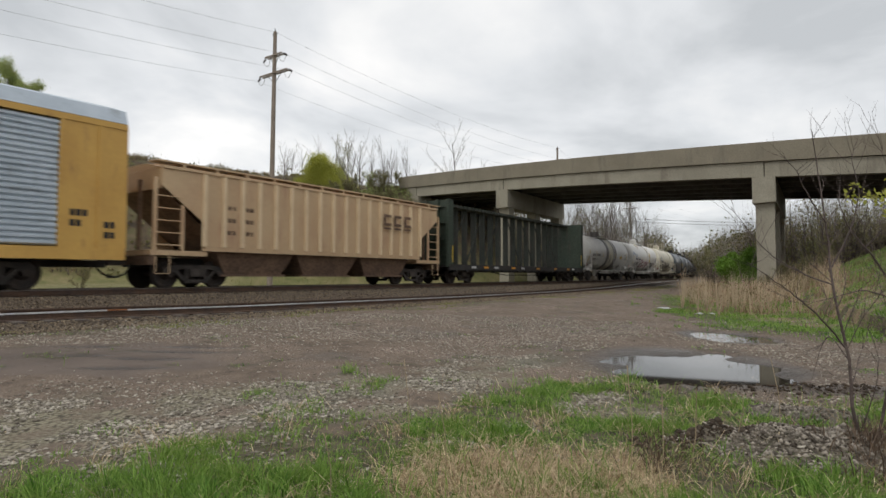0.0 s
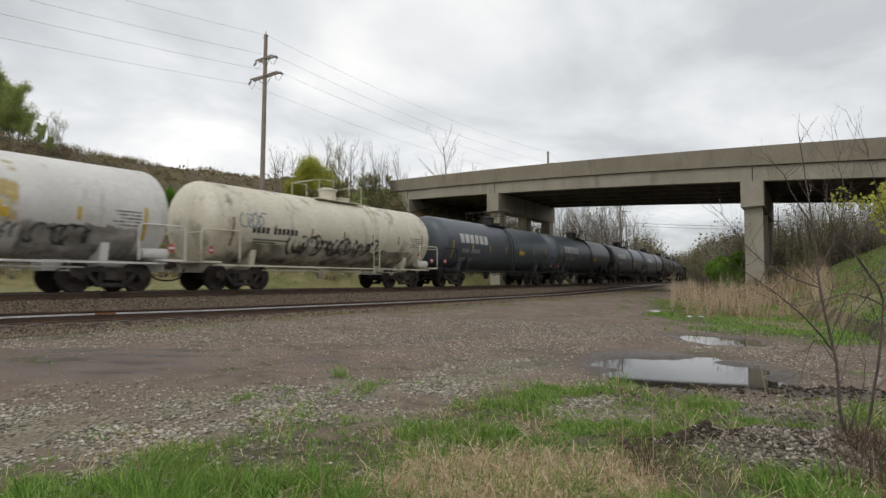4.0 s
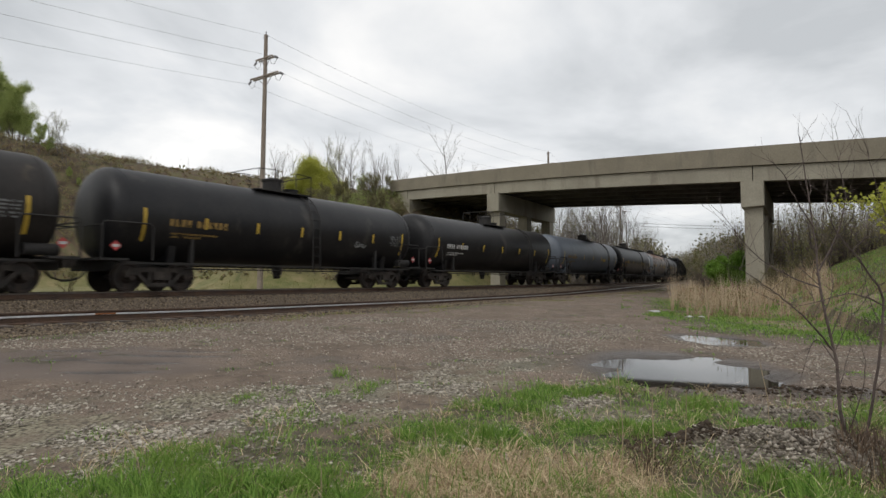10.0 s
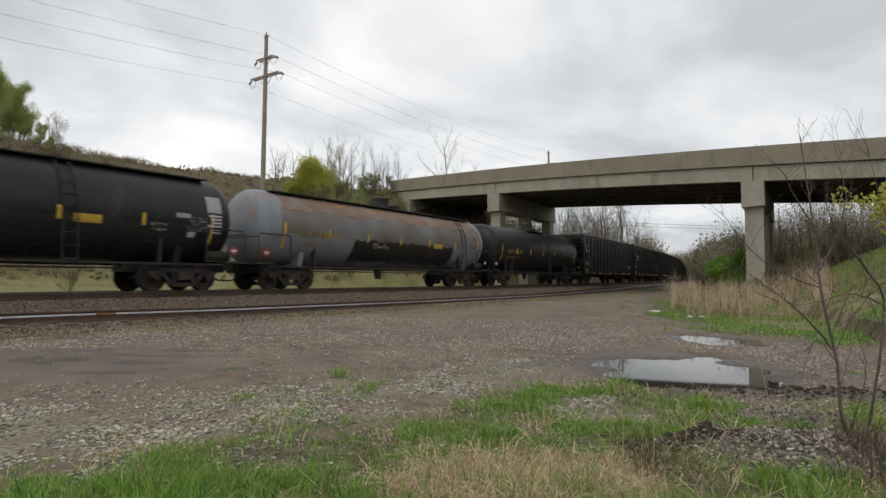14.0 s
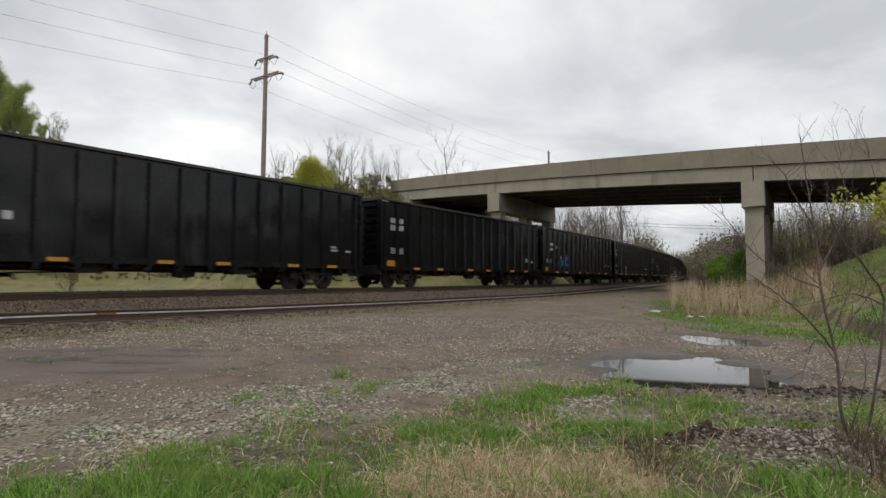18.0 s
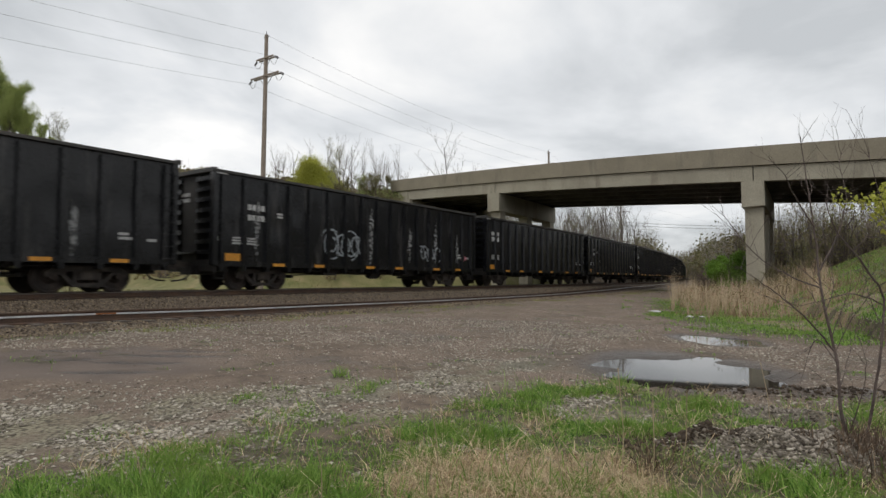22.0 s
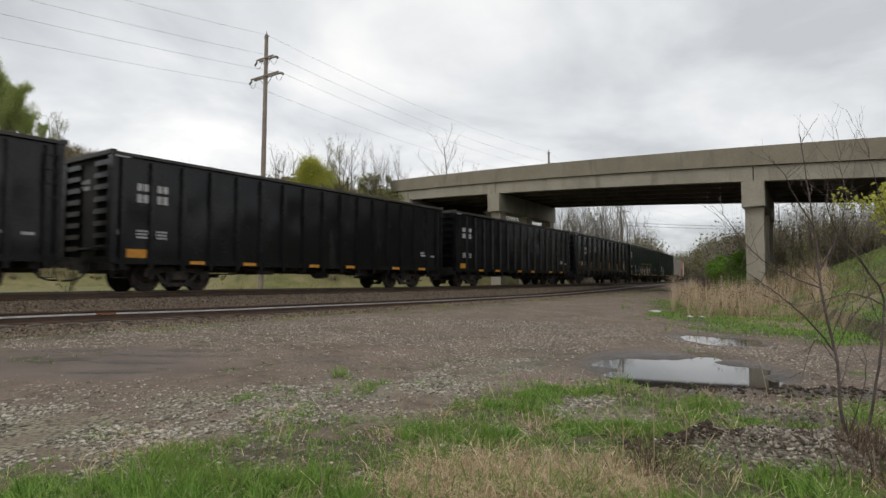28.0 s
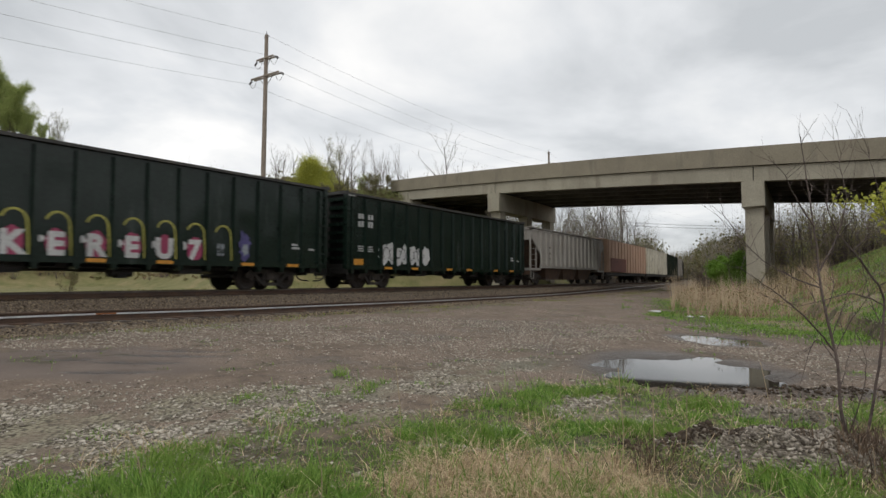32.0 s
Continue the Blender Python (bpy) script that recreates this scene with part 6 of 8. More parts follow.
def tank_tag(root, x, z, rx, rz, m, seed, strokes=10, thick=0.03):
    """Graffiti strokes laid on the curved flank of a tank."""
    rng = random.Random(seed)
    for k in range(strokes):
        cx = x + rx - 2 * rx * (k + 0.5) / strokes
        a0, bend, r = rng.uniform(0, 6.3), rng.uniform(2.5, 5.5), rz * rng.uniform(0.4, 0.95)
        pts = [(cx + 0.8 * r * math.cos(a0 + bend * t / 8), z + r * math.sin(a0 + bend * t / 8)) for t in range(9)]
        lift = TR + 0.014 + 0.0006 * k
        part("graffiti", ribbon(pts, thick, lambda u, v: (u, math.sqrt(max(0.02, lift ** 2 - (v - TC) ** 2)), v)), m, root)


def tank_spill(root, x0, x1, z0, z1, m, seed, name="spill", label=""):
    """A ragged-edged stain on the flank."""
    rng = random.Random(seed)
    n, rows, vs = 40, 5, []
    for k in range(n + 1):
        lo, hi = z0 + rng.uniform(-0.08, 0.08), z1 + rng.uniform(-0.05, 0.05) * (1 + 2 * (k % 7 == 0))
        for j in range(rows + 1):
            z = lo + (hi - lo) * j / rows
            vs.append((x0 + (x1 - x0) * k / n, math.sqrt(max(0.01, (TR + 0.009) ** 2 - (z - TC) ** 2)), z))
    fs = [(k * (rows + 1) + j, (k + 1) * (rows + 1) + j, (k + 1) * (rows + 1) + j + 1, k * (rows + 1) + j + 1) for k in range(n) for j in range(rows)]
    part(name, Shape().add(vs, fs), m, root, label)


tank_tag(w2, 1.4, 1.7, 1.0, 0.45, PINKW, 5, 9, 0.07)
tank_tag(w2, -0.8, 1.6, 0.9, 0.45, PINKW, 6, 8, 0.07)
tank_tag(w2, 3.1, 2.0, 0.7, 0.2, DARKW, 7, 9, 0.035)
tank_tag(w2, 5.6, 2.6, 0.5, 0.35, BLUEW, 8, 6, 0.03)
tank_tag(w2, 4.6, 2.5, 0.4, 0.25, BLUEW, 18, 5, 0.03)
tank_tag(w2, -3.0, 1.6, 1.2, 0.35, DARKW, 9, 10, 0.04)
tank_spill(w2, 5.2, 1.6, 1.0, 1.75, GRIME, 31, label="brown oily grime")
tank_spill(w2, -1.0, -1.35, 1.1, 3.6, SOOT, 32, label="grey run-off streak")
tank_spill(w2, -1.7, -2.3, 1.9, 3.5, GOLDW, 33, label="faded yellow paint")
tank_spill(w2, 2.6, 1.9, 3.3, 3.7, GOLDW, 34)
tank_spill(w2, -2.4, -5.5, 1.0, 1.9, GRIME, 35)
tank_spill(w1, 5.6, -5.4, 0.98, 1.35, SOOT, 36)
tank_spill(w3, 5.0, -5.0, 1.0, 1.7, GRIME, 37, label="brown oily grime")
tank_tag(w3, 0.2, 1.75, 2.6, 0.42, DARKW, 11, 22, 0.06)
tank_tag(w3, 4.6, 2.5, 0.5, 0.35, SPRAYGREY, 12, 6)
tank_tag(e1, 1.2, 1.95, 0.55, 0.25, GREYLET, 14, 8)
tank_tag(e1, -2.2, 1.75, 0.5, 0.22, SPRAYGREY, 15, 8)
tank_tag(e1, -3.9, 1.75, 0.6, 0.22, SPRAYGREY, 16, 8)
tank_tag(f1, -3.4, 1.9, 0.3, 0.12, GREYLET, 17, 5)
tank_spill(i1, 5.0, -6.5, 1.1, 2.15, SPILL, 21, label="wet tar stain")
for xa, xb, za, zc, tone in ((-7.35, -6.8, 2.6, 3.15, GREYLET), (-6.2, -5.7, 2.35, 2.5, GREYLET), (-5.4, -4.9, 2.05, 2.13, STENCIL), (-5.4, -4.95, 1.88, 1.96, STENCIL), (-6.4, -6.15, 1.75, 1.92, MARKW)):
    q = Shape()
    shell_patch(q, xa, xb, za, zc)
    part("stencil_panel", q, tone, i1, "pale stencilled panel")
q = Shape()
for j in range(6):
    shell_patch(q, -7.35, -6.85 - 0.08 * (j % 3), 2.46 - j * 0.11, 2.52 - j * 0.11)
part("stencil_lines", q, MARKW, i1, "white stencilled lines", kind="stuff")
tank_spill(j1, 3.2, -4.6, 1.15, 2.1, SPILL, 22, label="black tar spilled down the flank")
tank_spill(j1, 7.0, -7.2, 3.05, 3.8, RUSTW, 24, "rust_wash", "orange-brown rust along the crown")
tank_spill(j1, 7.2, -7.3, 2.1, 3.1, TANW, 25, "rust_wash", "thin brown wash")
tank_tag(j1, 1.4, 1.9, 0.5, 0.12, GREYLET, 23, 6, 0.025)
end_ = GON0 + 17.97 * 15
covered_hopper(end_, 17.6, GREYCAR, "weathered grey hopper with rusty ribs", RUST, RUST, ribs=15, word=False)
box_car(end_ + 17.6, 18.2, TAN_PINK, "tan ribbed car with a rusty red lower panel", patch=REDCAR)
box_car(end_ + 35.8, 17.8, CREAMTANK, "cream freight car far back in the train", name="hopper_car")
box_car(end_ + 53.6, 17.8, GREEN_GON, "dark green boxcar far back in the train")
box_car(end_ + 71.4, 17.8, GREYCAR, "pale grey boxcar far back in the train")
box_car(end_ + 89.2, 17.8, BLACK, "black boxcar far back in the train")


# ------------------------------------------------------------------ utility line
def ground_z(x, y):
    return float(surface(np.array([float(x)]), np.array([float(y)]))[0])


WIRE_HOOKS = []


def utility_pole(x, y, top, lean=0.0, arms=True):
    root = thing("utility_pole", "tall weathered wooden power pole with two crossarms", "utility pole", "power line poles")
    g = ground_z(x, y)
    sh = Shape().tube((x, y, g - 0.5), (x + lean, y, top), 0.21, 0.13, 14)
    part("pole", sh, POLEWOOD, root, smooth=True)
    hooks = [(x + lean, y, top)]
    ux, uy = math.cos(0.62), -math.sin(0.62)
    part("top_pin", Shape().tube((x + lean, y, top), (x + lean, y, top + 0.25), 0.03, 0.03, 8).tube((x + lean - 0.3 * ux, y - 0.3 * uy, top - 0.15), (x + lean + 0.3 * ux, y + 0.3 * uy, top - 0.15), 0.03, 0.03, 6), INSUL, root)
    for dz, half in ((1.75, 0.95), (3.05, 1.55)):
        z = top - dz
        for s_ in (-0.14, 0.14):
            px, py = x + lean + s_ * uy, y - s_ * ux
            part("crossarm", Shape().tube((px - half * ux, py - half * uy, z), (px + half * ux, py + half * uy, z), 0.065, 0.065, 4), POLEWOOD, root)
        for k in (-1, 1):
            part("brace", Shape().tube((x + lean + k * half * 0.55 * ux, y + k * half * 0.55 * uy, z), (x + lean, y, z - 0.75), 0.022, 0.022, 6), INSUL, root)
            hx, hy = x + lean + k * half * ux, y + k * half * uy
            ins = Shape()
            for j in range(4):
                q = 0.12 + j * 0.1
                ins.tube((hx + k * q * ux * 0.8, hy + k * q * uy * 0.8, z - q * 0.5), (hx + k * (q + 0.05) * ux * 0.8, hy + k * (q + 0.05) * uy * 0.8, z - (q + 0.05) * 0.5), 0.085, 0.05, 8)
            part("insulator", ins, INSUL, root)
            part("jumper", Shape().path([(hx - 0.5 * k * ux, hy - 0.5 * k * uy, z - 0.05), (hx - 0.3 * k * ux, hy - 0.3 * k * uy, z - 0.5), (hx, hy, z - 0.62), (hx + 0.35 * k * ux, hy + 0.35 * k * uy, z - 0.25)], 0.014, 5), INSUL, root)
            if not (dz < 2 and k < 0):
                hooks.append((hx + k * 0.4 * ux, hy + k * 0.4 * uy, z - 0.2))
    WIRE_HOOKS.append(hooks)


utility_pole(-46.5, 8.0, 18.6)
utility_pole(-13.0, 42.0, 18.9, 0.18)
utility_pole(15.1, 84.0, 19.4)
utility_pole(38.0, 126.0, 18.5)
utility_pole(95.0, 190.0, 18.0)
for i in range(len(WIRE_HOOKS[0])):
    sh = Shape()
    for P, Q in zip(WIRE_HOOKS, WIRE_HOOKS[1:]):
        p, q = Vector(P[i]), Vector(Q[i])
        pts = [tuple(p.lerp(q, k / 14) - Vector((0, 0, 4 * 0.9 * (k / 14) * (1 - k / 14)))) for k in range(15)]
        sh.path(pts, 0.0085, 5)
    tagged(new("power_cable", sh.mesh("power_cable", WIRE)), "thin bare aluminium power cable between wooden poles", "power cable", "overhead cables")


# ------------------------------------------------------------------ trees
for k in range(2):
    p, q = Vector((34.0, 112.0, 11.9 - 0.55 * k)), Vector((84.0, 118.0, 12.3 - 0.6 * k))
    pts = [tuple(p.lerp(q, j / 12) - Vector((0, 0, 4 * 0.7 * (j / 12) * (1 - j / 12)))) for j in range(13)]
    tagged(new("power_cable", Shape().path(pts, 0.03, 5).mesh("power_cable", INSUL)), "dark cable crossing the line beyond the bridge", "power cable", "overhead cables")


def limbs(rng, height_, r0, levels=3, kids=5, spread=0.75, crook=0.14, start=0.35, sides=6, droop=0.0):
    """Trunk and branches as tapering bars; returns the bars and the tips."""
    bars_, tips = [], []

    def grow(p, d, length, r, lev):
        n = 4 if lev == 0 else 3
        pts, q = [p], p
        for k in range(n):
            d = (d + Vector((rng.uniform(-1, 1), rng.uniform(-1, 1), rng.uniform(-0.4, 0.9) - droop)) * crook).normalized()
            q = q + d * (length / n)
            pts.append(q)
        for k in range(n):
            bars_.append((pts[k], pts[k + 1], r * (1 - 0.75 * k / n), r * (1 - 0.75 * (k + 1) / n), max(3, sides - lev)))
        if lev >= levels:
            tips.extend(pts[1:])
            return
        m = kids + (2 if lev == 0 else 0)
        for j in range(m):
            t = start + (1 - start) * (j + rng.random()) / m if lev == 0 else 0.25 + 0.75 * (j + rng.random()) / m
            k = min(n - 1, int(t * n))
            b = pts[k].lerp(pts[k + 1], t * n - k)
            a_ = rng.uniform(0, 2 * math.pi)
            side = Vector((math.cos(a_), math.sin(a_), 0))
            nd = (d * rng.uniform(0.5, 1.0) + side * spread * rng.uniform(0.6, 1.2) + Vector((0, 0, 0.25))).normalized()
            grow(b, nd, length * rng.uniform(0.32, 0.58) * (1.15 - 0.5 * t if lev == 0 else 0.85), max(r * 0.45 * (1 - 0.5 * t), 0.008), lev + 1)
    grow(Vector((0, 0, -0.3)), Vector((0, 0, 1)), height_, r0, 0)
    return bars_, tips


def wood_mesh(name, bars_, material):
    v, f, n = [], [], 0
    out_v, out_f = [], []
    for p, q, r0, r1, sides in bars_:
        w = (q - p)
        if w.length < 1e-5:
            continue
        w.normalize()
        u = w.orthogonal().normalized()
        t = w.cross(u)
        for base, r in ((p, r0), (q, r1)):
            for i in range(sides):
                a_ = 2 * math.pi * i / sides
                out_v.append(tuple(base + r * (math.cos(a_) * u + math.sin(a_) * t)))
        out_f += [(n + i, n + (i + 1) % sides, n + sides + (i + 1) % sides, n + sides + i) for i in range(sides)]
        n += 2 * sides
    me = bpy.data.meshes.new(name)
    me.from_pydata(out_v, [], out_f)
    me.materials.append(material)
    return me


def leaf_arrays(rng, centres, per, spread, size):
    """Small leaf quads strewn round the given points."""
    c = np.repeat(np.array(centres, float).reshape(-1, 3), per, axis=0)
    n = len(c)
    c = c + rng.normal(0, spread, (n, 3))
    a_ = rng.normal(0, 1, (n, 3)); a_ /= np.linalg.norm(a_, axis=1, keepdims=True)
    b_ = np.cross(a_, rng.normal(0, 1, (n, 3))); b_ /= np.linalg.norm(b_, axis=1, keepdims=True)
    s_ = size * rng.uniform(0.6, 1.4, (n, 1))
    v = np.stack([c - a_ * s_, c + b_ * s_ * 0.55, c + a_ * s_, c - b_ * s_ * 0.55], 1).reshape(-1, 3)
    return v, np.arange(4 * n).reshape(n, 4)


def make_tree(name, label, seed, height_, r0, leaf=None, per=6, lspread=0.3, lsize=0.09, levels=3, kids=5, spread=0.75, start=0.35, category="tree", wood=None, crook=0.14, every=1):
    rng = random.Random(seed)
    bars_, tips = limbs(rng, height_, r0, levels, kids, spread, crook, start)
    root = thing(name, label, category, "trees by the railway")
    trunk = [b for b in bars_ if b[2] > r0 * 0.24]
    twig = [b for b in bars_ if b[2] <= r0 * 0.24]
    part("trunk", wood_mesh("trunk", trunk, wood or BARK), BARK, root)
    part("crown_wood", wood_mesh("crown_wood", twig, wood or BARK), BARK, root, kind="stuff")
    if leaf:
        v, f = leaf_arrays(np.random.default_rng(seed), [tuple(t) for t in tips[::every]], per, lspread, lsize)
        part("crown", arrays("crown", v, f, leaf), leaf, root)
    return root


def plant(proto, x, y, size, turn, sink=0.0, first=[]):
    """Put a copy of a tree on the ground; the model itself takes the first place."""
    m = pose(x, y, ground_z(x, y) - sink, 0, 0, turn)
    if proto not in first:
        first.append(proto)
        proto.matrix_basis = m
        proto.scale = (size,) * 3
        return proto
    c = copy_thing(proto, m)
    c.scale = (size,) * 3
    return c


BARE = [make_tree("bare_tree", "leafless grey tree with fine upright twigs", 11 + k, 10.0, 0.13, levels=3, kids=5, spread=0.55 + 0.1 * (k % 2), start=0.3) for k in range(4)]
UPRIGHT = [make_tree("bare_tree", "slender leafless tree with steep fine twigs", 71 + k, 9.0, 0.09, levels=3, kids=6, spread=0.30 + 0.05 * k, start=0.12) for k in range(3)]
BUDDING = [make_tree("budding_tree", "slender tree with sparse pale spring buds", 31 + k, 9.0, 0.12, LEAFPALE if k else LEAFDULL, 2, 0.22, 0.05, start=0.25) for k in range(2)]
LEAFY = make_tree("leafy_tree", "tree in fresh green spring leaf on the hillside", 41, 9.5, 0.16, LEAFGREEN, 17, 0.36, 0.085, kids=7, spread=0.62, start=0.06)
ROUND = make_tree("willow_tree", "round yellow-green willow in full spring leaf", 45, 5.2, 0.2, LEAFYEL, 20, 0.42, 0.06, kids=9, spread=1.3, start=0.12)
BLOSSOM = make_tree("blossoming_tree", "small tree with whitish blossom and thin twigs", 47, 6.0, 0.1, LEAFPALE, 5, 0.2, 0.05, spread=0.5, start=0.2)
SHRUBS = [make_tree("thicket_shrub", "tangled brown shrub with a few olive leaves", 51 + k, 3.2, 0.06, LEAFDULL if k < 2 else LEAFGREEN, 3, 0.16, 0.05, kids=6, spread=0.9, start=0.03, category="shrub", wood=TWIG) for k in range(3)]
GREENBUSH = make_tree("green_bush", "low bush in bright green leaf", 58, 2.2, 0.05, LEAFBRIGHT, 14, 0.14, 0.05, kids=7, spread=1.0, start=0.03, category="shrub", wood=TWIG)


def ray_xy(px, depth):
    return (px - 784.0) / 1045.0 * depth, depth


rt = random.Random(5)
plant(LEAFY, -58.6, 79, 0.66, 10); plant(LEAFY, -62.0, 80, 0.92, 130); plant(LEAFY, -56.6, 79, 0.36, 60); plant(LEAFY, -60.3, 83, 0.74, 200); plant(BUDDING[0], -53.5, 80, 0.5, 300)
for k in range(7):
    plant(LEAFY, -69.0 + 1.8 * k, 80 + rt.uniform(-1, 4), 0.85 - 0.075 * k, 50 * k)
for px, d, sz in ((62, 78, 0.3), (80, 78, 0.22), (118, 77, 0.14), (136, 77, 0.12)):
    plant(LEAFY, *ray_xy(px, d), sz, px)
plant(BLOSSOM, *ray_xy(106, 78), 0.85, 40); plant(BARE[2], *ray_xy(166, 77), 0.5, 40)
plant(BUDDING[0], -50, 78, 0.42, 20); plant(BUDDING[1], -47.5, 77.5, 0.35, 80); plant(BARE[0], -44.5, 77, 0.42, 0); plant(BARE[1], -52, 79, 0.5, 70)
plant(GREENBUSH, -39.0, 84, 0.95, 0)
plant(ROUND, *ray_xy(556, 84), 1.2, 30)
plant(ROUND, *ray_xy(536, 86), 1.05, 150)
plant(ROUND, *ray_xy(576, 87), 1.0, 250)
plant(ROUND, *ray_xy(592, 88), 0.8, 80)
plant(BLOSSOM, *ray_xy(602, 74), 1.0, 0)
plant(BUDDING[1], *ray_xy(612, 75), 0.6, 200)
plant(BARE[2], *ray_xy(488, 80), 0.75, 10); plant(BARE[3], *ray_xy(500, 82), 0.7, 100); plant(BARE[1], *ray_xy(478, 84), 0.7, 200)
for k, (b_, sz) in enumerate([(-33, 0.55), (-36, 0.62), (-39, 0.7), (-41.5, 1.12), (-43, 0.8), (-46, 0.65), (-49, 0.72), (-52, 1.0), (-55, 0.95), (-57, 0.75), (-60, 0.85), (-62.5, 0.8), (-66, 1.05), (-69, 0.8),
                              (-73, 0.7), (-80, 0.7), (-86, 0.65), (-90, 0.6)]):
    x, y, _ = bridge_point(b_, BRIDGE_W + 3.5 + 2.5 * rt.random(), 0)
    plant(BARE[k % 4], x, y, sz, rt.uniform(0, 360))
for k in range(30):
    x, y, _ = bridge_point(rt.uniform(-72, -36), BRIDGE_W + 4 + 14 * rt.random(), 0)
    plant(UPRIGHT[k % 3], x, y, rt.uniform(0.6, 0.98), rt.uniform(0, 360))
# beyond the bridge, on the far side of the line
for k in range(85):
    x, y = ray_xy(rt.uniform(985, 1155), rt.uniform(88, 135))
    if rail_coords(np.array(x), np.array(y))[1] > 6.5:
        plant((BARE + BUDDING)[k % 6], x, y, rt.uniform(0.95, 1.4), rt.uniform(0, 360))
for k in range(14):
    x, y = ray_xy(rt.uniform(990, 1140), rt.uniform(85, 110))
    if rail_coords(np.array(x), np.array(y))[1] > 6.0:
        plant(SHRUBS[k % 2], x, y, rt.uniform(1.0, 1.6), rt.uniform(0, 360))
# near side of the line beyond the bridge
for k in range(30):
    x, y = ray_xy(rt.uniform(1225, 1330), rt.uniform(72, 125))
    if rail_coords(np.array(x), np.array(y))[1] < -7:
        plant((SHRUBS + BUDDING + BARE[:1])[k % 6], x, y, rt.uniform(0.4, 0.7) * (1.2 if k % 6 < 3 else 0.8), rt.uniform(0, 360))
for k in range(34):
    x, y = ray_xy(rt.uniform(1345, 1660), rt.uniform(52, 80))
    plant((BUDDING + SHRUBS + BARE[1:3] + BUDDING)[k % 9], x, y, rt.uniform(0.6, 0.95) * (1.9 if 2 <= k % 9 < 5 else 1.0), rt.uniform(0, 360))
for px, d, sz in ((1283, 40, 1.0), (1300, 42, 1.15), (1268, 43, 0.8)):
    plant(GREENBUSH, *ray_xy(px, d), sz, rt.uniform(0, 360))
for px, d, sz in ((1262, 38, 0.3), (1335, 35, 0.36), (1362, 34, 0.42), (1400, 30, 0.4), (1440, 31, 0.42)):
    plant(SHRUBS[int(px) % 2], *ray_xy(px, d), sz, rt.uniform(0, 360))
for k in range(12):
    x, y, _ = bridge_point(-SPAN * 1.36 - 1 - k * 1.6, -1.5 - 4 * rt.random(), 0)
    plant(SHRUBS[k % 2], x, y, rt.uniform(0.6, 1.0), rt.uniform(0, 360))
plant(SHRUBS[1], *ray_xy(122, 33), 0.42, 0)
for k, (px, d, sz) in enumerate(((668, 60, 1.3), (690, 57, 1.4), (706, 59, 1.2), (722, 57, 1.1), (738, 56, 1.2), (752, 57, 1.1), (650, 63, 1.3), (632, 66, 1.3), (770, 56, 0.9), (680, 63, 1.2), (715, 55, 0.9))):
    plant((SHRUBS[1], SHRUBS[2], SHRUBS[0])[k % 3], *ray_xy(px, d), sz * 0.55, 40 * k)


# brush that covers the hillside and the far woods
def strew(name, label, category, xs, ys, zs, hi, material, twigs, seed, per=26, size=0.14, stems=5, slim=False, stout=1.0):
    """One spread of brush: stems and leaf clumps at the given places."""
    rng = np.random.default_rng(seed)
    n = len(xs)
    c = np.stack([xs, ys, zs], 1)
    k = per
    cc = np.repeat(c, k, axis=0)
    hh = np.repeat(hi, k)
    off = np.clip(rng.normal(0, 1, (n * k, 3)), -1.5, 1.5) * np.stack([hh * 0.33, hh * 0.33, hh * 0.22], 1) * ((0.5, 0.5, 1.1) if slim else (1, 1, 1))
    cc = cc + off + np.stack([0 * hh, 0 * hh, hh * 0.5], 1)
    v, f = leaf_arrays(rng, cc, 1, 0.02, size)
    root = new(name, arrays(name, v, f, material))
    tagged(root, label, category, kind="stuff")
    m = stems
    b = np.repeat(c, m, axis=0)
    hh = np.repeat(hi, m)
    tip = b + np.stack([rng.normal(0, 0.12 if slim else 0.35, n * m) * hh, rng.normal(0, 0.12 if slim else 0.35, n * m) * hh, hh * rng.uniform(0.6, 1.25, n * m)], 1)
    w = stout * (0.018 + 0.012 * rng.random(n * m))
    d = rng.normal(0, 1, (n * m, 3)); d[:, 2] = 0; d /= np.linalg.norm(d, axis=1, keepdims=True)
    e = np.cross(d, [0, 0, 1.0])
    vv = np.stack([b + d * w[:, None], b - d * w[:, None] * 0.5 + e * w[:, None], b - d * w[:, None] * 0.5 - e * w[:, None], tip], 1).reshape(-1, 3)
    i = np.arange(n * m)[:, None] * 4
    ff = np.concatenate([i + np.array([[0, 1, 3]]), i + np.array([[1, 2, 3]]), i + np.array([[2, 0, 3]])])
    part("stem_growth", arrays("stem_growth", vv, ff, twigs), twigs, root, kind="stuff")
    return root


rg = np.random.default_rng(77)


def pick(n, x0, x1, y0, y1, keep):
    x, y = rg.uniform(x0, x1, n), rg.uniform(y0, y1, n)
    k = keep(x, y)
    return x[k], y[k], surface(x[k], y[k])


LINE_FAR = np.array([line(a_) for a_ in range(120, 660, 5)])


def off_line(x, y):
    return np.min(np.hypot(x[:, None] - LINE_FAR[None, :, 0], y[:, None] - LINE_FAR[None, :, 1]), axis=1) > 7.5


def on_hill(x, y):
    s, o = rail_coords(x, y)
    h = height(x, y)
    return (o > 14) & (h > 1.0) & (rg.random(len(x)) < 0.8)


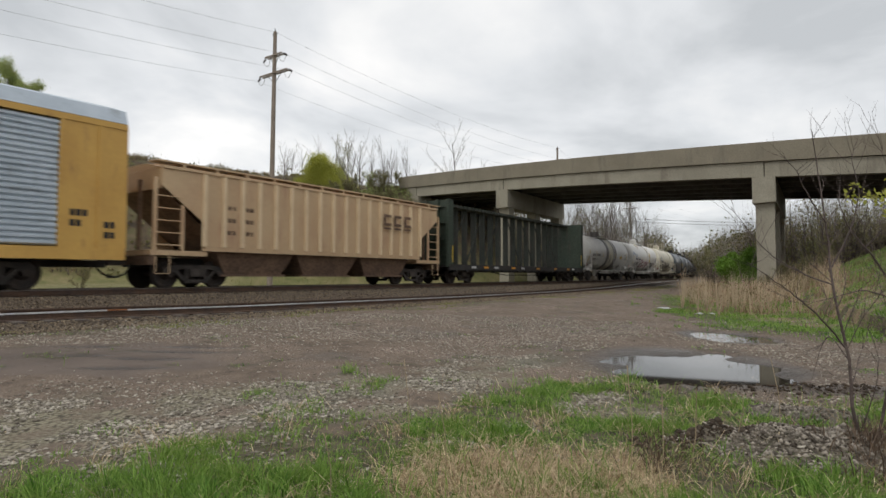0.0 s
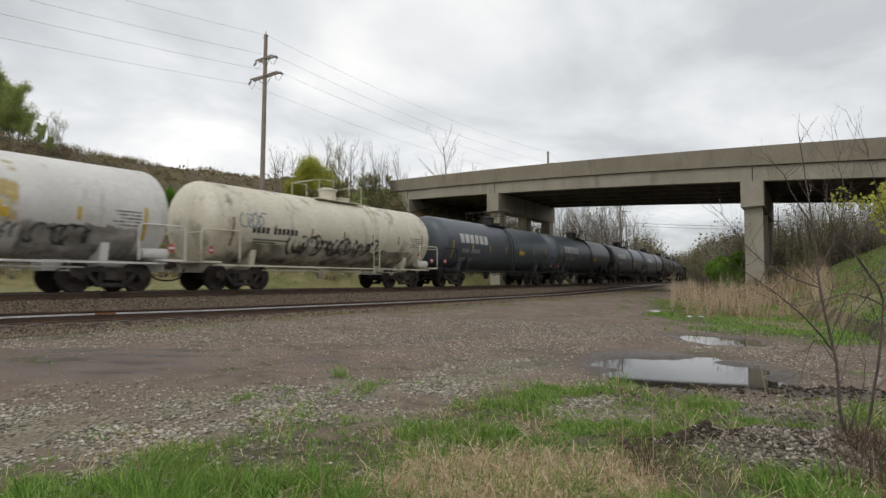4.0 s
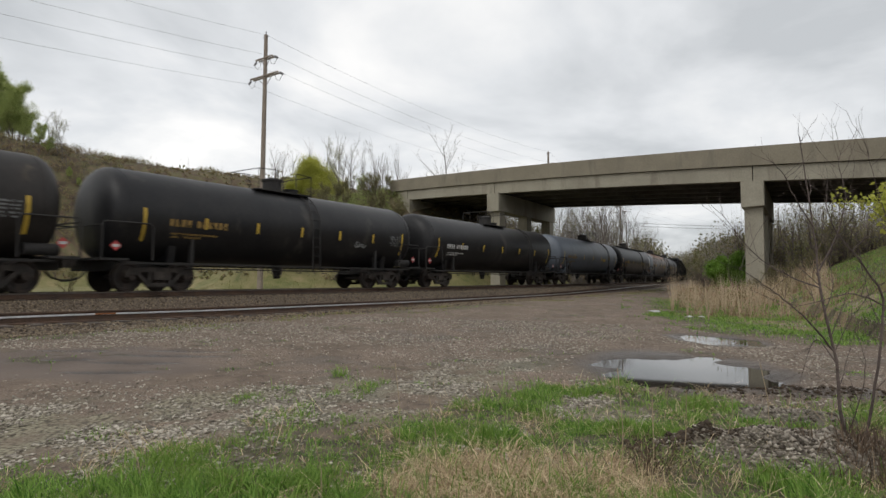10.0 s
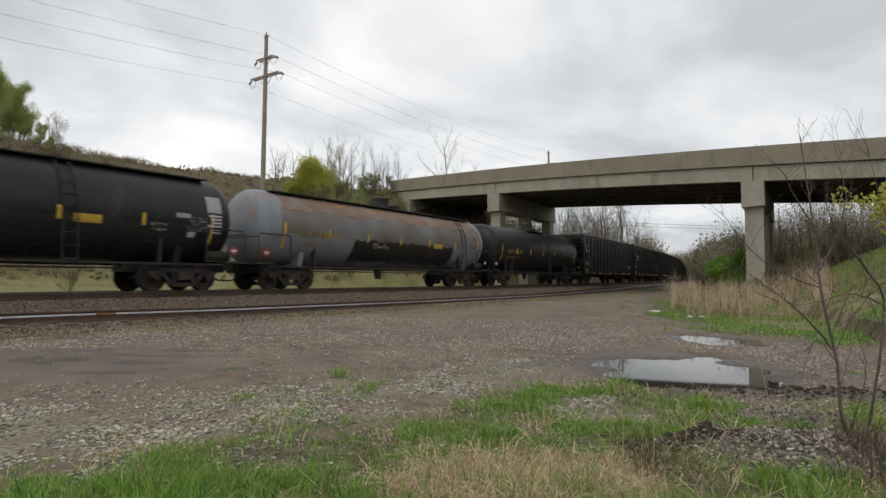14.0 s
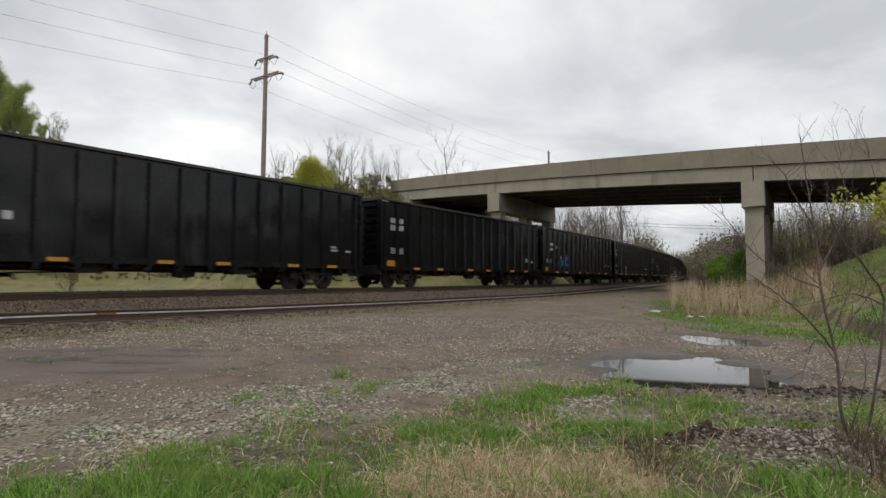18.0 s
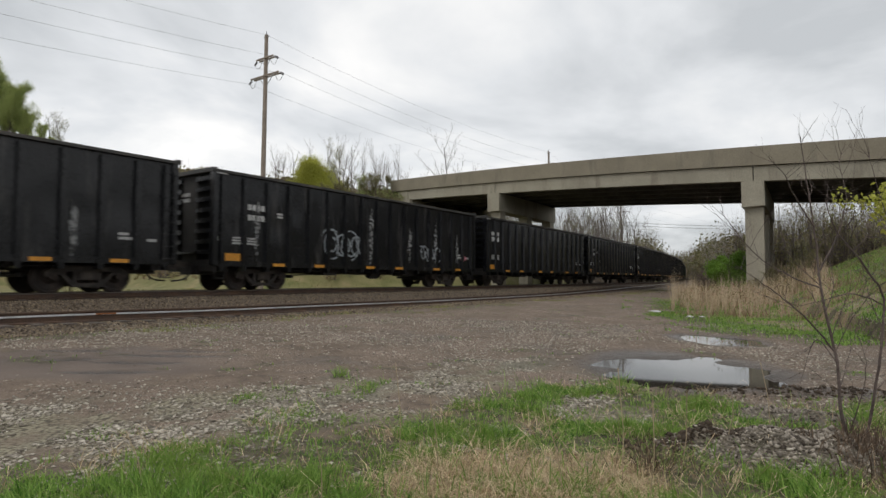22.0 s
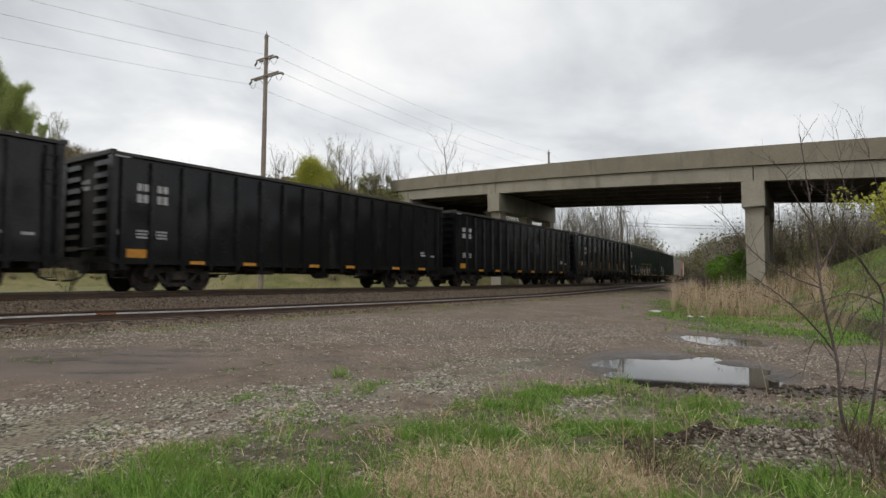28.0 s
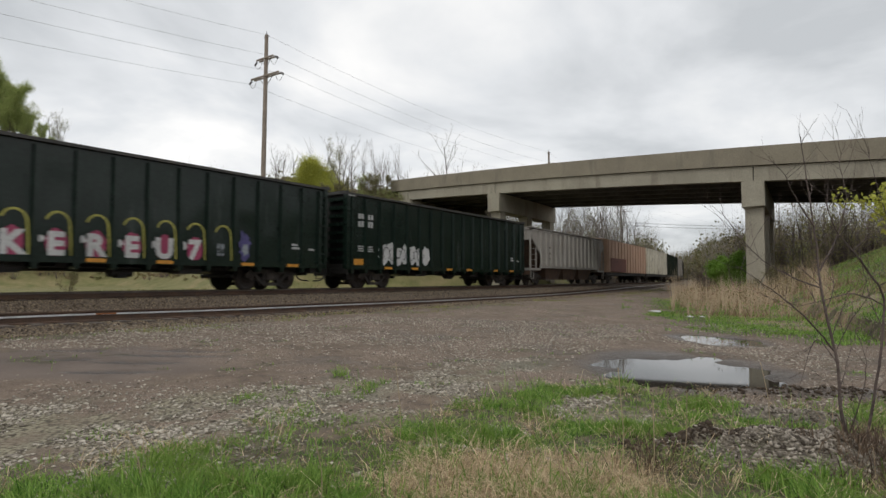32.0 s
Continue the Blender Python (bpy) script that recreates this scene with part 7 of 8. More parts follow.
x, y, z = pick(13000, -95, 10, 40, 120, on_hill)
hi = (0.3 + 1.1 * smooth01(fbm(x, y, 0.15, 3, 33), 0.35, 0.6)) * rg.uniform(0.5, 1.3, len(x))
half_ = len(x) // 2
strew("hillside_brush", "brown leafless brush and brambles covering the hillside", "brush", x[:half_], y[:half_], z[:half_], hi[:half_], LEAFRUST, SHRUBWOOD, 3, per=30, size=0.095, stems=6)
strew("hillside_brush", "olive green undergrowth on the hillside", "brush", x[half_:], y[half_:], z[half_:], hi[half_:], HILLGREEN, SHRUBWOOD, 4, per=30, size=0.1, stems=4)


def far_wood(x, y):
    s, o = rail_coords(x, y)
    return (np.abs(o) > 7) & (np.arctan2(x, y) > 0.15) & (np.arctan2(x, y) < 0.62)


x, y, z = pick(5200, 22, 240, 100, 330, lambda x, y: far_wood(x, y) & off_line(x, y))
strew("far_woods", "distant bare spring woods along the railway", "woods", x, y, z, rg.uniform(4, 9, len(x)), LEAFDULL, BARK, 5, per=46, size=0.19, stems=8, slim=True, stout=3.0)
x, y, z = pick(1500, 14, 75, 78, 170, lambda x, y: (rail_coords(x, y)[1] > 7) & (np.arctan2(x, y) > 0.17) & (np.arctan2(x, y) < 0.355))
strew("trackside_brush", "brown brush and saplings along the far side of the line", "brush", x, y, z, rg.uniform(1.5, 9, len(x)), LEAFRUST, BARK, 6, per=26, size=0.12, stems=9, slim=True, stout=2.0)
x, y, z = pick(9000, 55, 190, 150, 310, lambda x, y: (np.arctan2(x, y) > 0.31) & (np.arctan2(x, y) < 0.52) & off_line(x, y))
x, y, z = x[:1700], y[:1700], z[:1700]
strew("far_woods", "brown and olive spring woods where the line bends out of sight", "woods", x, y, z, rg.uniform(8, 15.5, len(x)), LEAFDULL, BARK, 15, per=80, size=0.36, stems=9, slim=True, stout=4.5)
x, y, z = pick(2600, 5, 32, 82, 118, lambda x, y: (rail_coords(x, y)[1] > 7) & (np.arctan2(x, y) > 0.05) & (np.arctan2(x, y) < 0.21))
strew("trackside_brush", "olive brush on the bank behind the far pier", "brush", x, y, z, rg.uniform(3, 7.5, len(x)), LEAFDULL, BARK, 16, per=56, size=0.16, stems=8, slim=True, stout=2.0)
bp_ = np.array([bridge_point(b_, p_, 0)[:2] for b_, p_ in zip(rg.uniform(-56, -34.5, 700), rg.uniform(-7, 0.5, 700))])
x, y = bp_[:, 0], bp_[:, 1]
strew("bank_growth", "fresh green growth on the embankment beside the bridge", "brush", x, y, surface(x, y), rg.uniform(0.3, 1.0, len(x)), LEAFGREEN, TWIG, 17, per=60, size=0.06, stems=5)
x, y, z = pick(700, -130, 20, 110, 190, lambda x, y: rail_coords(x, y)[1] > 12)
strew("far_woods", "thin leafless woods on the far ridge", "woods", x, y, z, rg.uniform(1.5, 5, len(x)), LEAFDULL, BARK, 8, per=14, size=0.3, stems=9)
# unseen woods added behind the viewer to shape light and reflections on the train
x, y, z = pick(500, -60, 60, -60, -14, lambda x, y: rail_coords(x, y)[1] < -30)
strew("sky_block_woods", "added bare woods out of view behind the viewer, blocking low sky", "woods", x, y, z, rg.uniform(2, 5, len(x)), LEAFDULL, BARK, 9, per=60, size=0.25, stems=6)


def thicket(x, y):
    s, o = rail_coords(x, y)
    b = (x - BX) * BDX + (y - BY) * BDY
    return (o < -5.5) & (np.arctan2(x, y) > 0.405 + 0.05 * (y < 50)) & ((y > 38))


x, y, z = pick(2000, 14, 60, 34, 110, thicket)
strew("thicket_brush", "brown brush and saplings beneath and behind the bridge", "brush", x, y, z, rg.uniform(0.6, 2.8, len(x)), LEAFDULL, TWIG, 7, per=34, size=0.06, stems=14)
x, y, z = pick(2600, 20, 75, 46, 100, lambda x, y: (rail_coords(x, y)[1] < -11) & (np.arctan2(x, y) > 0.45))
strew("thicket_brush", "dense budding thicket on the bank behind the bridge", "brush", x, y, z, rg.uniform(2.5, 7.5, len(x)) * (1 + 0.5 * smooth01(np.arctan2(x, y), 0.49, 0.54)), leaf_mat("budding_brush", (0.17, 0.16, 0.06), (0.30, 0.235, 0.14), seed_scale=0.2, patch=(0.20, 0.23, 0.06)), SHRUBWOOD, 10, per=64, size=0.095, stems=6, slim=True, stout=0.9)


# ------------------------------------------------------------------ grass, stalks and stones
def blades(name, label, category, xs, ys, zs, hi, wide, lean, material, seed):
    rng = np.random.default_rng(seed)
    n = len(xs)
    b = np.stack([xs, ys, zs - 0.01], 1)
    a_ = rng.uniform(0, 2 * math.pi, n)
    d = np.stack([np.cos(a_), np.sin(a_), np.zeros(n)], 1)
    t_ = rng.uniform(0, 2 * math.pi, n)
    l_ = np.stack([np.cos(t_), np.sin(t_), np.zeros(n)], 1) * (lean * hi * rng.uniform(0.2, 1.3, n))[:, None]
    up = np.array([0, 0, 1.0]) * hi[:, None]
    w = (wide * rng.uniform(0.6, 1.3, n))[:, None]
    mid = b + up * 0.6 + l_ * 0.35
    tip = b + up * (1 - 0.35 * np.clip(lean, 0, 2)) + l_
    v = np.stack([b - d * w, b + d * w, mid - d * w * 0.75, mid + d * w * 0.75, tip], 1).reshape(-1, 3)
    i = np.arange(n)[:, None] * 5
    f = np.concatenate([i + np.array([[0, 1, 3]]), i + np.array([[0, 3, 2]]), i + np.array([[2, 3, 4]])])
    f = f.reshape(3, n, 3).transpose(1, 0, 2).reshape(-1, 3)
    return tagged(new(name, arrays(name, v, f, material)), label, category, kind="stuff")


def weighted(n, x0, x1, y0, y1, key, power=1.0, flat=False):
    x = rg.uniform(x0, x1, n)
    y = y0 * (y1 / y0) ** rg.random(n) if not flat else rg.uniform(y0, y1, n)
    ok = np.abs(x) < y * 0.80 + 0.4
    x, y = x[ok], y[ok]
    w = covers(x, y)[key]
    k = rg.random(len(x)) < w ** power
    x, y = x[k], y[k]
    return x, y, surface(x, y)


def arcs(name, label, category, xs, ys, zs, hi, per, radius, wide, bend, material, seed, flop=0.0):
    """Tufts of blades that spring from one root and arch outwards."""
    rng = np.random.default_rng(seed)
    m = len(xs) * per
    a_, rr = rng.uniform(0, 2 * math.pi, m), radius * np.sqrt(rng.random(m))
    out = np.stack([np.cos(a_), np.sin(a_), np.zeros(m)], 1)
    b = np.repeat(np.stack([xs, ys, zs - 0.01], 1), per, axis=0) + out * rr[:, None]
    t_ = a_ + rng.normal(0, 0.9, m)
    l_ = np.stack([np.cos(t_), np.sin(t_), np.zeros(m)], 1)
    h = np.repeat(hi, per) * rng.uniform(0.4, 1.2, m)
    k = bend * rng.uniform(0.3, 1.4, m)
    w = wide * rng.uniform(0.6, 1.35, m)
    q = rng.uniform(0, math.pi, m)
    d = np.stack([np.cos(q), np.sin(q), np.zeros(m)], 1)
    rows = []
    for t, f_ in ((0.0, 0.8), (0.4, 1.0), (0.75, 0.7)):
        c = b + l_ * (h * k * t * t)[:, None] + np.array([0, 0, 1.0]) * np.maximum(h * (t - (0.22 * np.minimum(k, 2) + flop) * t * t), 0.004)[:, None]
        rows += [c - d * (w * f_)[:, None], c + d * (w * f_)[:, None]]
    rows.append(b + l_ * (h * k)[:, None] + np.array([0, 0, 1.0]) * np.maximum(h * (1 - 0.22 * np.minimum(k, 2) - flop), 0.006)[:, None])
    v = np.stack(rows, 1).reshape(-1, 3)
    i = np.arange(m)[:, None] * 7
    f = np.stack([i + np.array([[p_, q_, r_]]) for p_, q_, r_ in ((0, 1, 3), (0, 3, 2), (2, 3, 5), (2, 5, 4), (4, 5, 6))], 1).reshape(-1, 3)
    return tagged(new(name, arrays(name, v, f, material)), label, category, kind="stuff")


x, y, z = weighted(19000, -6, 8, 2.5, 8.0, "turf")
clump = fbm(x, y, 1.7, 3, 61)
k = rg.random(len(x)) < (smooth01(clump, 0.31, 0.53) * 0.85 + 0.15 + 0.15 * smooth01(x, -0.5, 1.0)) * (1 - 0.6 * covers(x, y)["straw"]) * (1 - 0.45 * smooth01(-x, 0.8, 1.8)) * (covers(x, y)["wet"] < 0.5)
x, y, z, clump = x[k], y[k], z[k], clump[k]
arcs("grass", "fresh green spring grass in tufts on the lot's edge", "grass", x, y, z, (0.04 + 0.09 * smooth01(clump, 0.40, 0.66)) * rg.uniform(0.45, 1.5, len(x)), 20, 0.06, 0.0027, 0.6, GRASS, 1)
x, y, z = weighted(150000, -6, 8, 2.5, 8.0, "turf")
k = rg.random(len(x)) < (0.1 + 0.5 * smooth01(fbm(x, y, 2.6, 3, 62), 0.36, 0.6)) * (covers(x, y)["wet"] < 0.5)
x, y, z = x[k], y[k], z[k]
blades("grass", "short green grass between the tufts", "grass", x, y, z, rg.uniform(0.02, 0.08, len(x)), 0.003, 1.0, GRASS, 19)
x, y, z = weighted(90000, -6, 8, 2.5, 7.4, "turf", 1.0)
k = rg.random(len(x)) < 0.06 + 0.75 * covers(x, y)["straw"]
x, y, z = x[k], y[k], z[k]
blades("dead_grass", "matted straw-coloured dead grass", "grass", x, y, z, rg.uniform(0.03, 0.12, len(x)), 0.0026, 1.9, STRAW, 2)
x, y, z = weighted(8500, -6, 8, 2.5, 7.4, "turf", 1.0)
k = rg.random(len(x)) < 0.02 + 0.95 * covers(x, y)["straw"] ** 1.5
x, y, z = x[k], y[k], z[k]
arcs("dead_grass", "bleached dead grass bent over in tussocks", "grass", x, y, z, rg.uniform(0.09, 0.26, len(x)), 24, 0.06, 0.0021, 1.5, STRAW, 23, flop=0.3)
x, y, z = pick(150000, -11, 12, -8, 7.0, lambda x, y: (np.abs(x) > y * 0.80 + 0.3) | (y < 2.5))
k = (covers(x, y)["turf"] > 0.5) & (rg.random(len(x)) < 0.1 + 0.9 * smooth01(fbm(x, y, 2.2, 3, 61), 0.28, 0.60))
x, y, z = x[k], y[k], z[k]
blades("grass", "fresh spring grass round the viewer's stand", "grass", x, y, z, rg.uniform(0.03, 0.15, len(x)), 0.0045, 1.0, GRASS, 21)
x, y, z = pick(50000, -11, 12, -8, 7.0, lambda x, y: ((np.abs(x) > y * 0.80 + 0.3) | (y < 2.5)) & (covers(x, y)["turf"] > 0.5))
blades("dead_grass", "dry straw-coloured grass among the green", "grass", x, y, z, rg.uniform(0.04, 0.17, len(x)), 0.0035, 1.6, STRAW, 22)
x, y, z = weighted(9000, -5, 7, 2.6, 7.6, "turf")
k = (fbm(x, y, 1.3, 3, 64) > 0.47) & (covers(x, y)["wet"] < 0.4)
x, y, z = x[k], y[k], z[k]
blades("long_grass", "long fresh grass blades standing above the turf", "grass", x, y, z, 0.10 + 0.20 * rg.random(len(x)) ** 1.5, 0.0032, 1.0, GRASS, 7)
x, y, z = weighted(7000, -5, 7, 2.6, 7.6, "turf")
k = rg.random(len(x)) < 0.10 + 0.35 * smooth01(x + 0.6 * (y - 4), -0.6, 1.2)
x, y, z = x[k], y[k], z[k]
blades("straw_stalks", "long bleached straw lying over the grass", "grass", x, y, z, 0.10 + 0.22 * rg.random(len(x)) ** 1.5, 0.0022, 2.0, STRAW, 8)
x, y, z = weighted(330000, 3, 34, 10.0, 34.0, "turf")
k = (x / y > 0.3) & (covers(x, y)["wet"] < 0.35) & (rg.random(len(x)) < 0.25 + 0.75 * smooth01(fbm(x, y, 0.9, 3, 93), 0.38, 0.55)) & (rg.random(len(x)) < 1 - 0.35 * covers(x, y)["straw"])
x, y, z = x[k], y[k], z[k]
blades("verge_grass", "green grass along the foot of the bank", "grass", x, y, z, rg.uniform(0.03, 0.14, len(x)), 0.008, 0.9, GRASS, 3)
x, y, z = weighted(90000, 5, 32, 13.0, 46.0, "straw")
k = rg.random(len(x)) < smooth01(fbm(x, y, 0.6, 3, 91), 0.36, 0.62)
x, y, z = x[k], y[k], z[k]
blades("tall_weeds", "tawny dead weeds standing below the bridge", "weeds", x, y, z, (0.22 + 0.6 * smooth01(y, 15, 28)) * rg.uniform(0.3, 1.25, len(x)) ** 1.7, 0.008, 0.55, WEED, 4)
x, y, z = pick(620, 8, 26, 18, 42, lambda x, y: (x / y > 0.385) & (x / y < 0.66) & (height(x, y) < 1.6) & (rail_coords(x, y)[1] < -5.5))
strew("bank_weeds", "russet weed stems at the foot of the pier", "weeds", x, y, z, rg.uniform(0.5, 1.5, len(x)), leaf_mat("russet_weeds", (0.36, 0.21, 0.14), (0.44, 0.33, 0.21)), STRAWTWIG, 27, per=26, size=0.028, stems=8, slim=True, stout=0.35)
x, y, z = pick(900, 9, 30, 24, 46, lambda x, y: (x / y > 0.40) & (x / y < 0.60) & (rail_coords(x, y)[1] < -6) & (fbm(x, y, 0.25, 2, 41) > 0.42))
strew("bank_weeds", "olive new growth among the weeds by the pier", "weeds", x, y, z, rg.uniform(0.4, 1.2, len(x)), HILLGREEN, STRAWTWIG, 29, per=40, size=0.04, stems=4, slim=True, stout=0.35)
x, y, z = pick(130000, 8, 46, 12, 44, lambda x, y: (x / y > 0.52) & (x / y < 0.86) & (height(x, y) > 0.85) & (rg.random(len(x)) < 0.25 + 0.75 * smooth01(fbm(x, y, 0.5, 3, 95), 0.35, 0.6)))
blades("bank_grass", "short olive-green grass on the road embankment", "grass", x, y, z, rg.uniform(0.06, 0.24, len(x)), 0.012, 0.8, leaf_mat("bank_turf", (0.13, 0.17, 0.05), (0.28, 0.285, 0.11), seed_scale=0.35, patch=(0.29, 0.225, 0.125)), 28)
x, y, z = weighted(60000, -16, 18, 6.0, 24.0, "turf", 1.5)
k = (y > 7.5) & (x / y < 0.33) & (covers(x, y)["wet"] < 0.3)
blades("lot_tufts", "small green weeds sprouting in the gravel", "grass", x[k], y[k], z[k], rg.uniform(0.02, 0.07, k.sum()), 0.006, 0.6, GRASS, 5)
ss, oo = rg.uniform(-4, 62, 60000), rg.uniform(1.9, 4.6, 60000)
xy = np.array([line(a_, float(side_o(a_)) - b_) for a_, b_ in zip(ss, oo)])
x, y = xy[:, 0], xy[:, 1]
k = rg.random(len(x)) < smooth01(fbm(x, y, 0.7, 4, 97), 0.46, 0.66) * (1 - smooth01(oo, 3.6, 4.6))
x, y = x[k], y[k]
blades("shoulder_weeds", "low yellowish-green weeds along the siding's shoulder", "weeds", x, y, surface(x, y), rg.uniform(0.02, 0.09, len(x)), 0.007, 0.9, leaf_mat("shoulder_weed", (0.30, 0.27, 0.09), (0.13, 0.19, 0.035)), 9)
x, y, z = pick(40000, -40, 30, 24, 75, lambda x, y: (rail_coords(x, y)[1] > 3.2) & (rail_coords(x, y)[1] < 26))
blades("field_grass", "pale green meadow grass beyond the tracks", "grass", x, y, z, rg.uniform(0.1, 0.3, len(x)), 0.02, 0.5, leaf_mat("meadow_grass", (0.25, 0.22, 0.09), (0.12, 0.135, 0.04)), 6)


def stones(name, label, xs, ys, zs, size, material, seed, flat=0.6):
    """Broken stones: rough eight-faced lumps, each an island of its own."""
    rng = np.random.default_rng(seed)
    n = len(xs)
    base = np.array([(1, 0, 0), (0, 1, 0), (-1, 0, 0), (0, -1, 0), (0, 0, 1), (0, 0, -1)], float)
    tri = np.array([(0, 1, 4), (1, 2, 4), (2, 3, 4), (3, 0, 4), (1, 0, 5), (2, 1, 5), (3, 2, 5), (0, 3, 5)])
    p = base[None] * rng.uniform(0.6, 1.3, (n, 6, 1)) + rng.normal(0, 0.18, (n, 6, 3))
    p[:, :, 2] *= flat
    a_ = rng.uniform(0, 2 * math.pi, n)
    c, s_ = np.cos(a_)[:, None], np.sin(a_)[:, None]
    q = np.stack([p[:, :, 0] * c - p[:, :, 1] * s_, p[:, :, 0] * s_ + p[:, :, 1] * c, p[:, :, 2]], -1) * size[:, None, None]
    v = (q + np.stack([xs, ys, zs + size * 0.2], 1)[:, None, :]).reshape(-1, 3)
    f = (tri[None] + (np.arange(n) * 6)[:, None, None]).reshape(-1, 3)
    return tagged(new(name, arrays(name, v, f, material)), label, "gravel", kind="stuff")


x, y, z = weighted(150000, -6, 3, 2.6, 9.5, "gravel")
k = rg.random(len(x)) < smooth01(fbm(x, y, 1.6, 3, 71), 0.3, 0.55)
x, y, z = x[k], y[k], z[k]
stones("gravel", "pale limestone gravel scattered over the lot", x, y, z, 0.006 + 0.026 * rg.random(len(x)) ** 2.6, STONE, 11, 0.38)
x, y = rg.uniform(-14, 15, 165000), rg.uniform(5.5, 16.5, 165000)
k = (rail_coords(x, y)[1] < -5.5) & (np.abs(x) < y * 0.82) & (rg.random(len(x)) < (0.15 + 0.85 * smooth01(fbm(x, y, 0.55, 4, 73), 0.40, 0.62)) * (1 - 0.85 * covers(x, y)["mudflat"])) & (covers(x, y)["wet"] < 0.4)
x, y = x[k], y[k]
stones("gravel", "small stones trodden into the muddy lot", x, y, surface(x, y), 0.005 + 0.022 * rg.random(len(x)) ** 3, STONE, 12, 0.5)
x, y = np.concatenate([rg.normal(2.68, 0.45, 5000), rg.normal(3.15, 0.25, 900)]), np.concatenate([rg.normal(4.3, 0.24, 5000), rg.normal(5.45, 0.17, 900)])
stones("stone_heap", "heap of grey stones and dirt by the shrub", x, y, surface(x, y), 0.005 + 0.02 * rg.random(len(x)) ** 2.4, leaf_mat("heap_stone", (0.40, 0.355, 0.295), (0.04, 0.03, 0.022), rough=0.9, trans=0.0), 13, 0.75)
x, y = np.concatenate([rg.normal(1.86, 0.2, 500), rg.normal(2.4, 0.5, 500), rg.normal(4.2, 1.1, 900)]), np.concatenate([rg.normal(4.5, 0.07, 500), rg.normal(4.62, 0.12, 500), rg.normal(0, 0.13, 900)])
y[1000:] += 6.45 - 0.14 * (x[1000:] - 4.2)
stones("dirt_clods", "dark clods of turned earth", x, y, surface(x, y), 0.008 + 0.026 * rg.random(len(x)) ** 2.5, leaf_mat("dark_earth", (0.09, 0.066, 0.046), (0.035, 0.026, 0.019), rough=0.95, trans=0.0), 15, 0.7)
ss, oo = 2 + 50 * rg.random(60000) ** 1.6, rg.uniform(-6.6, 2.4, 60000)
xy = np.array([line(a_, b_) for a_, b_ in zip(ss, oo)])
k = (xy[:, 0] > -20)
x, y = xy[k, 0], xy[k, 1]
stones("ballast", "brown crushed-stone ballast between the rails", x, y, surface(x, y), 0.018 + 0.022 * rg.random(len(x)), STONE_D, 14, 0.7)


# ------------------------------------------------------------------ the shrub in front, stalks and litter
def at_px(px, py, d):
    """A place d metres deep on the line of sight, given across and up from the level view's middle."""
    return ((px - 784) / 1045 * d, d, 1.30 + (492.3 - py) / 1045 * d)


def drawn_shrub(label, deep, stems, seed, leaf=None, leafy=()):
    """A shrub whose stems run through given places; side shoots and twigs grow from them.
    stems: (radius, twigs per metre, places across and up)."""
    root = thing("bare_shrub", label, "shrub")
    rng = random.Random(seed)
    tips = []
    for r, rate, places in stems:
        raw = [Vector(at_px(px, py, deep + dd)) for px, py, dd in places]
        pts = []
        for j in range(len(raw) - 1):
            a0, a1, a2, a3 = raw[max(j - 1, 0)], raw[j], raw[j + 1], raw[min(j + 2, len(raw) - 1)]
            for q in range(4):
                t = q / 4
                pts.append(0.5 * (2 * a1 + (a2 - a0) * t + (2 * a0 - 5 * a1 + 4 * a2 - a3) * t * t + (3 * a1 - a0 - 3 * a2 + a3) * t ** 3) + Vector([rng.uniform(-1, 1) * 0.004 for _ in range(3)]))
        pts.append(raw[-1])
        n = len(pts) - 1
        bars_ = [(pts[j], pts[j + 1], r * (1 - 0.78 * j / n), r * (1 - 0.78 * (j + 1) / n), 6) for j in range(n)]
        twigs = []
        run = sum((pts[j + 1] - pts[j]).length for j in range(n))

        def shoot(p, d, ln, rr, lev):
            m_ = 4
            for i in range(m_):
                e = p + d * (ln / m_)
                twigs.append((p, e, rr * (1 - 0.7 * i / m_), rr * (1 - 0.7 * (i + 1) / m_), 4))
                if lev and rng.random() < 0.75:
                    sd = (d + Vector((rng.uniform(-1, 1), rng.uniform(-0.7, 0.7), rng.uniform(-0.3, 0.8))) * 0.8).normalized()
                    shoot(e, sd, ln * rng.uniform(0.25, 0.5), rr * 0.5, lev - 1)
                p = e
                d = (d + Vector((rng.uniform(-0.2, 0.2), rng.uniform(-0.2, 0.2), rng.uniform(-0.05, 0.22)))).normalized()
                tips.append(p)
        for j in range(int(2.6 * rate * run)):
            t = rng.uniform(0.2, 0.98) * n
            q = int(t)
            p, along = pts[q].lerp(pts[q + 1], t - q), (pts[q + 1] - pts[q]).normalized()
            d = (along * 0.6 + Vector((rng.choice((-1, 1)) * rng.uniform(0.4, 1.0), rng.uniform(-0.6, 0.6), rng.uniform(-0.1, 0.6)))).normalized()
            shoot(p, d, rng.uniform(0.15, 0.6) * (1.15 - 0.6 * t / n), max(0.0019, r * 0.34 * (1 - 0.6 * t / n)), 1)
        stem = part("stem", wood_mesh("stem", bars_, SHRUBWOOD), SHRUBWOOD, root)
        part("twig_spray", wood_mesh("twig_spray", twigs, SHRUBWOOD), SHRUBWOOD, stem, kind="stuff")
    if leaf:
        v, f = leaf_arrays(np.random.default_rng(3), [tuple(t) for t in tips if leafy[0] < t.z < leafy[1]], 5, 0.03, 0.02)
        part("leaves", arrays("leaves", v, f, leaf), leaf, root)
    return root


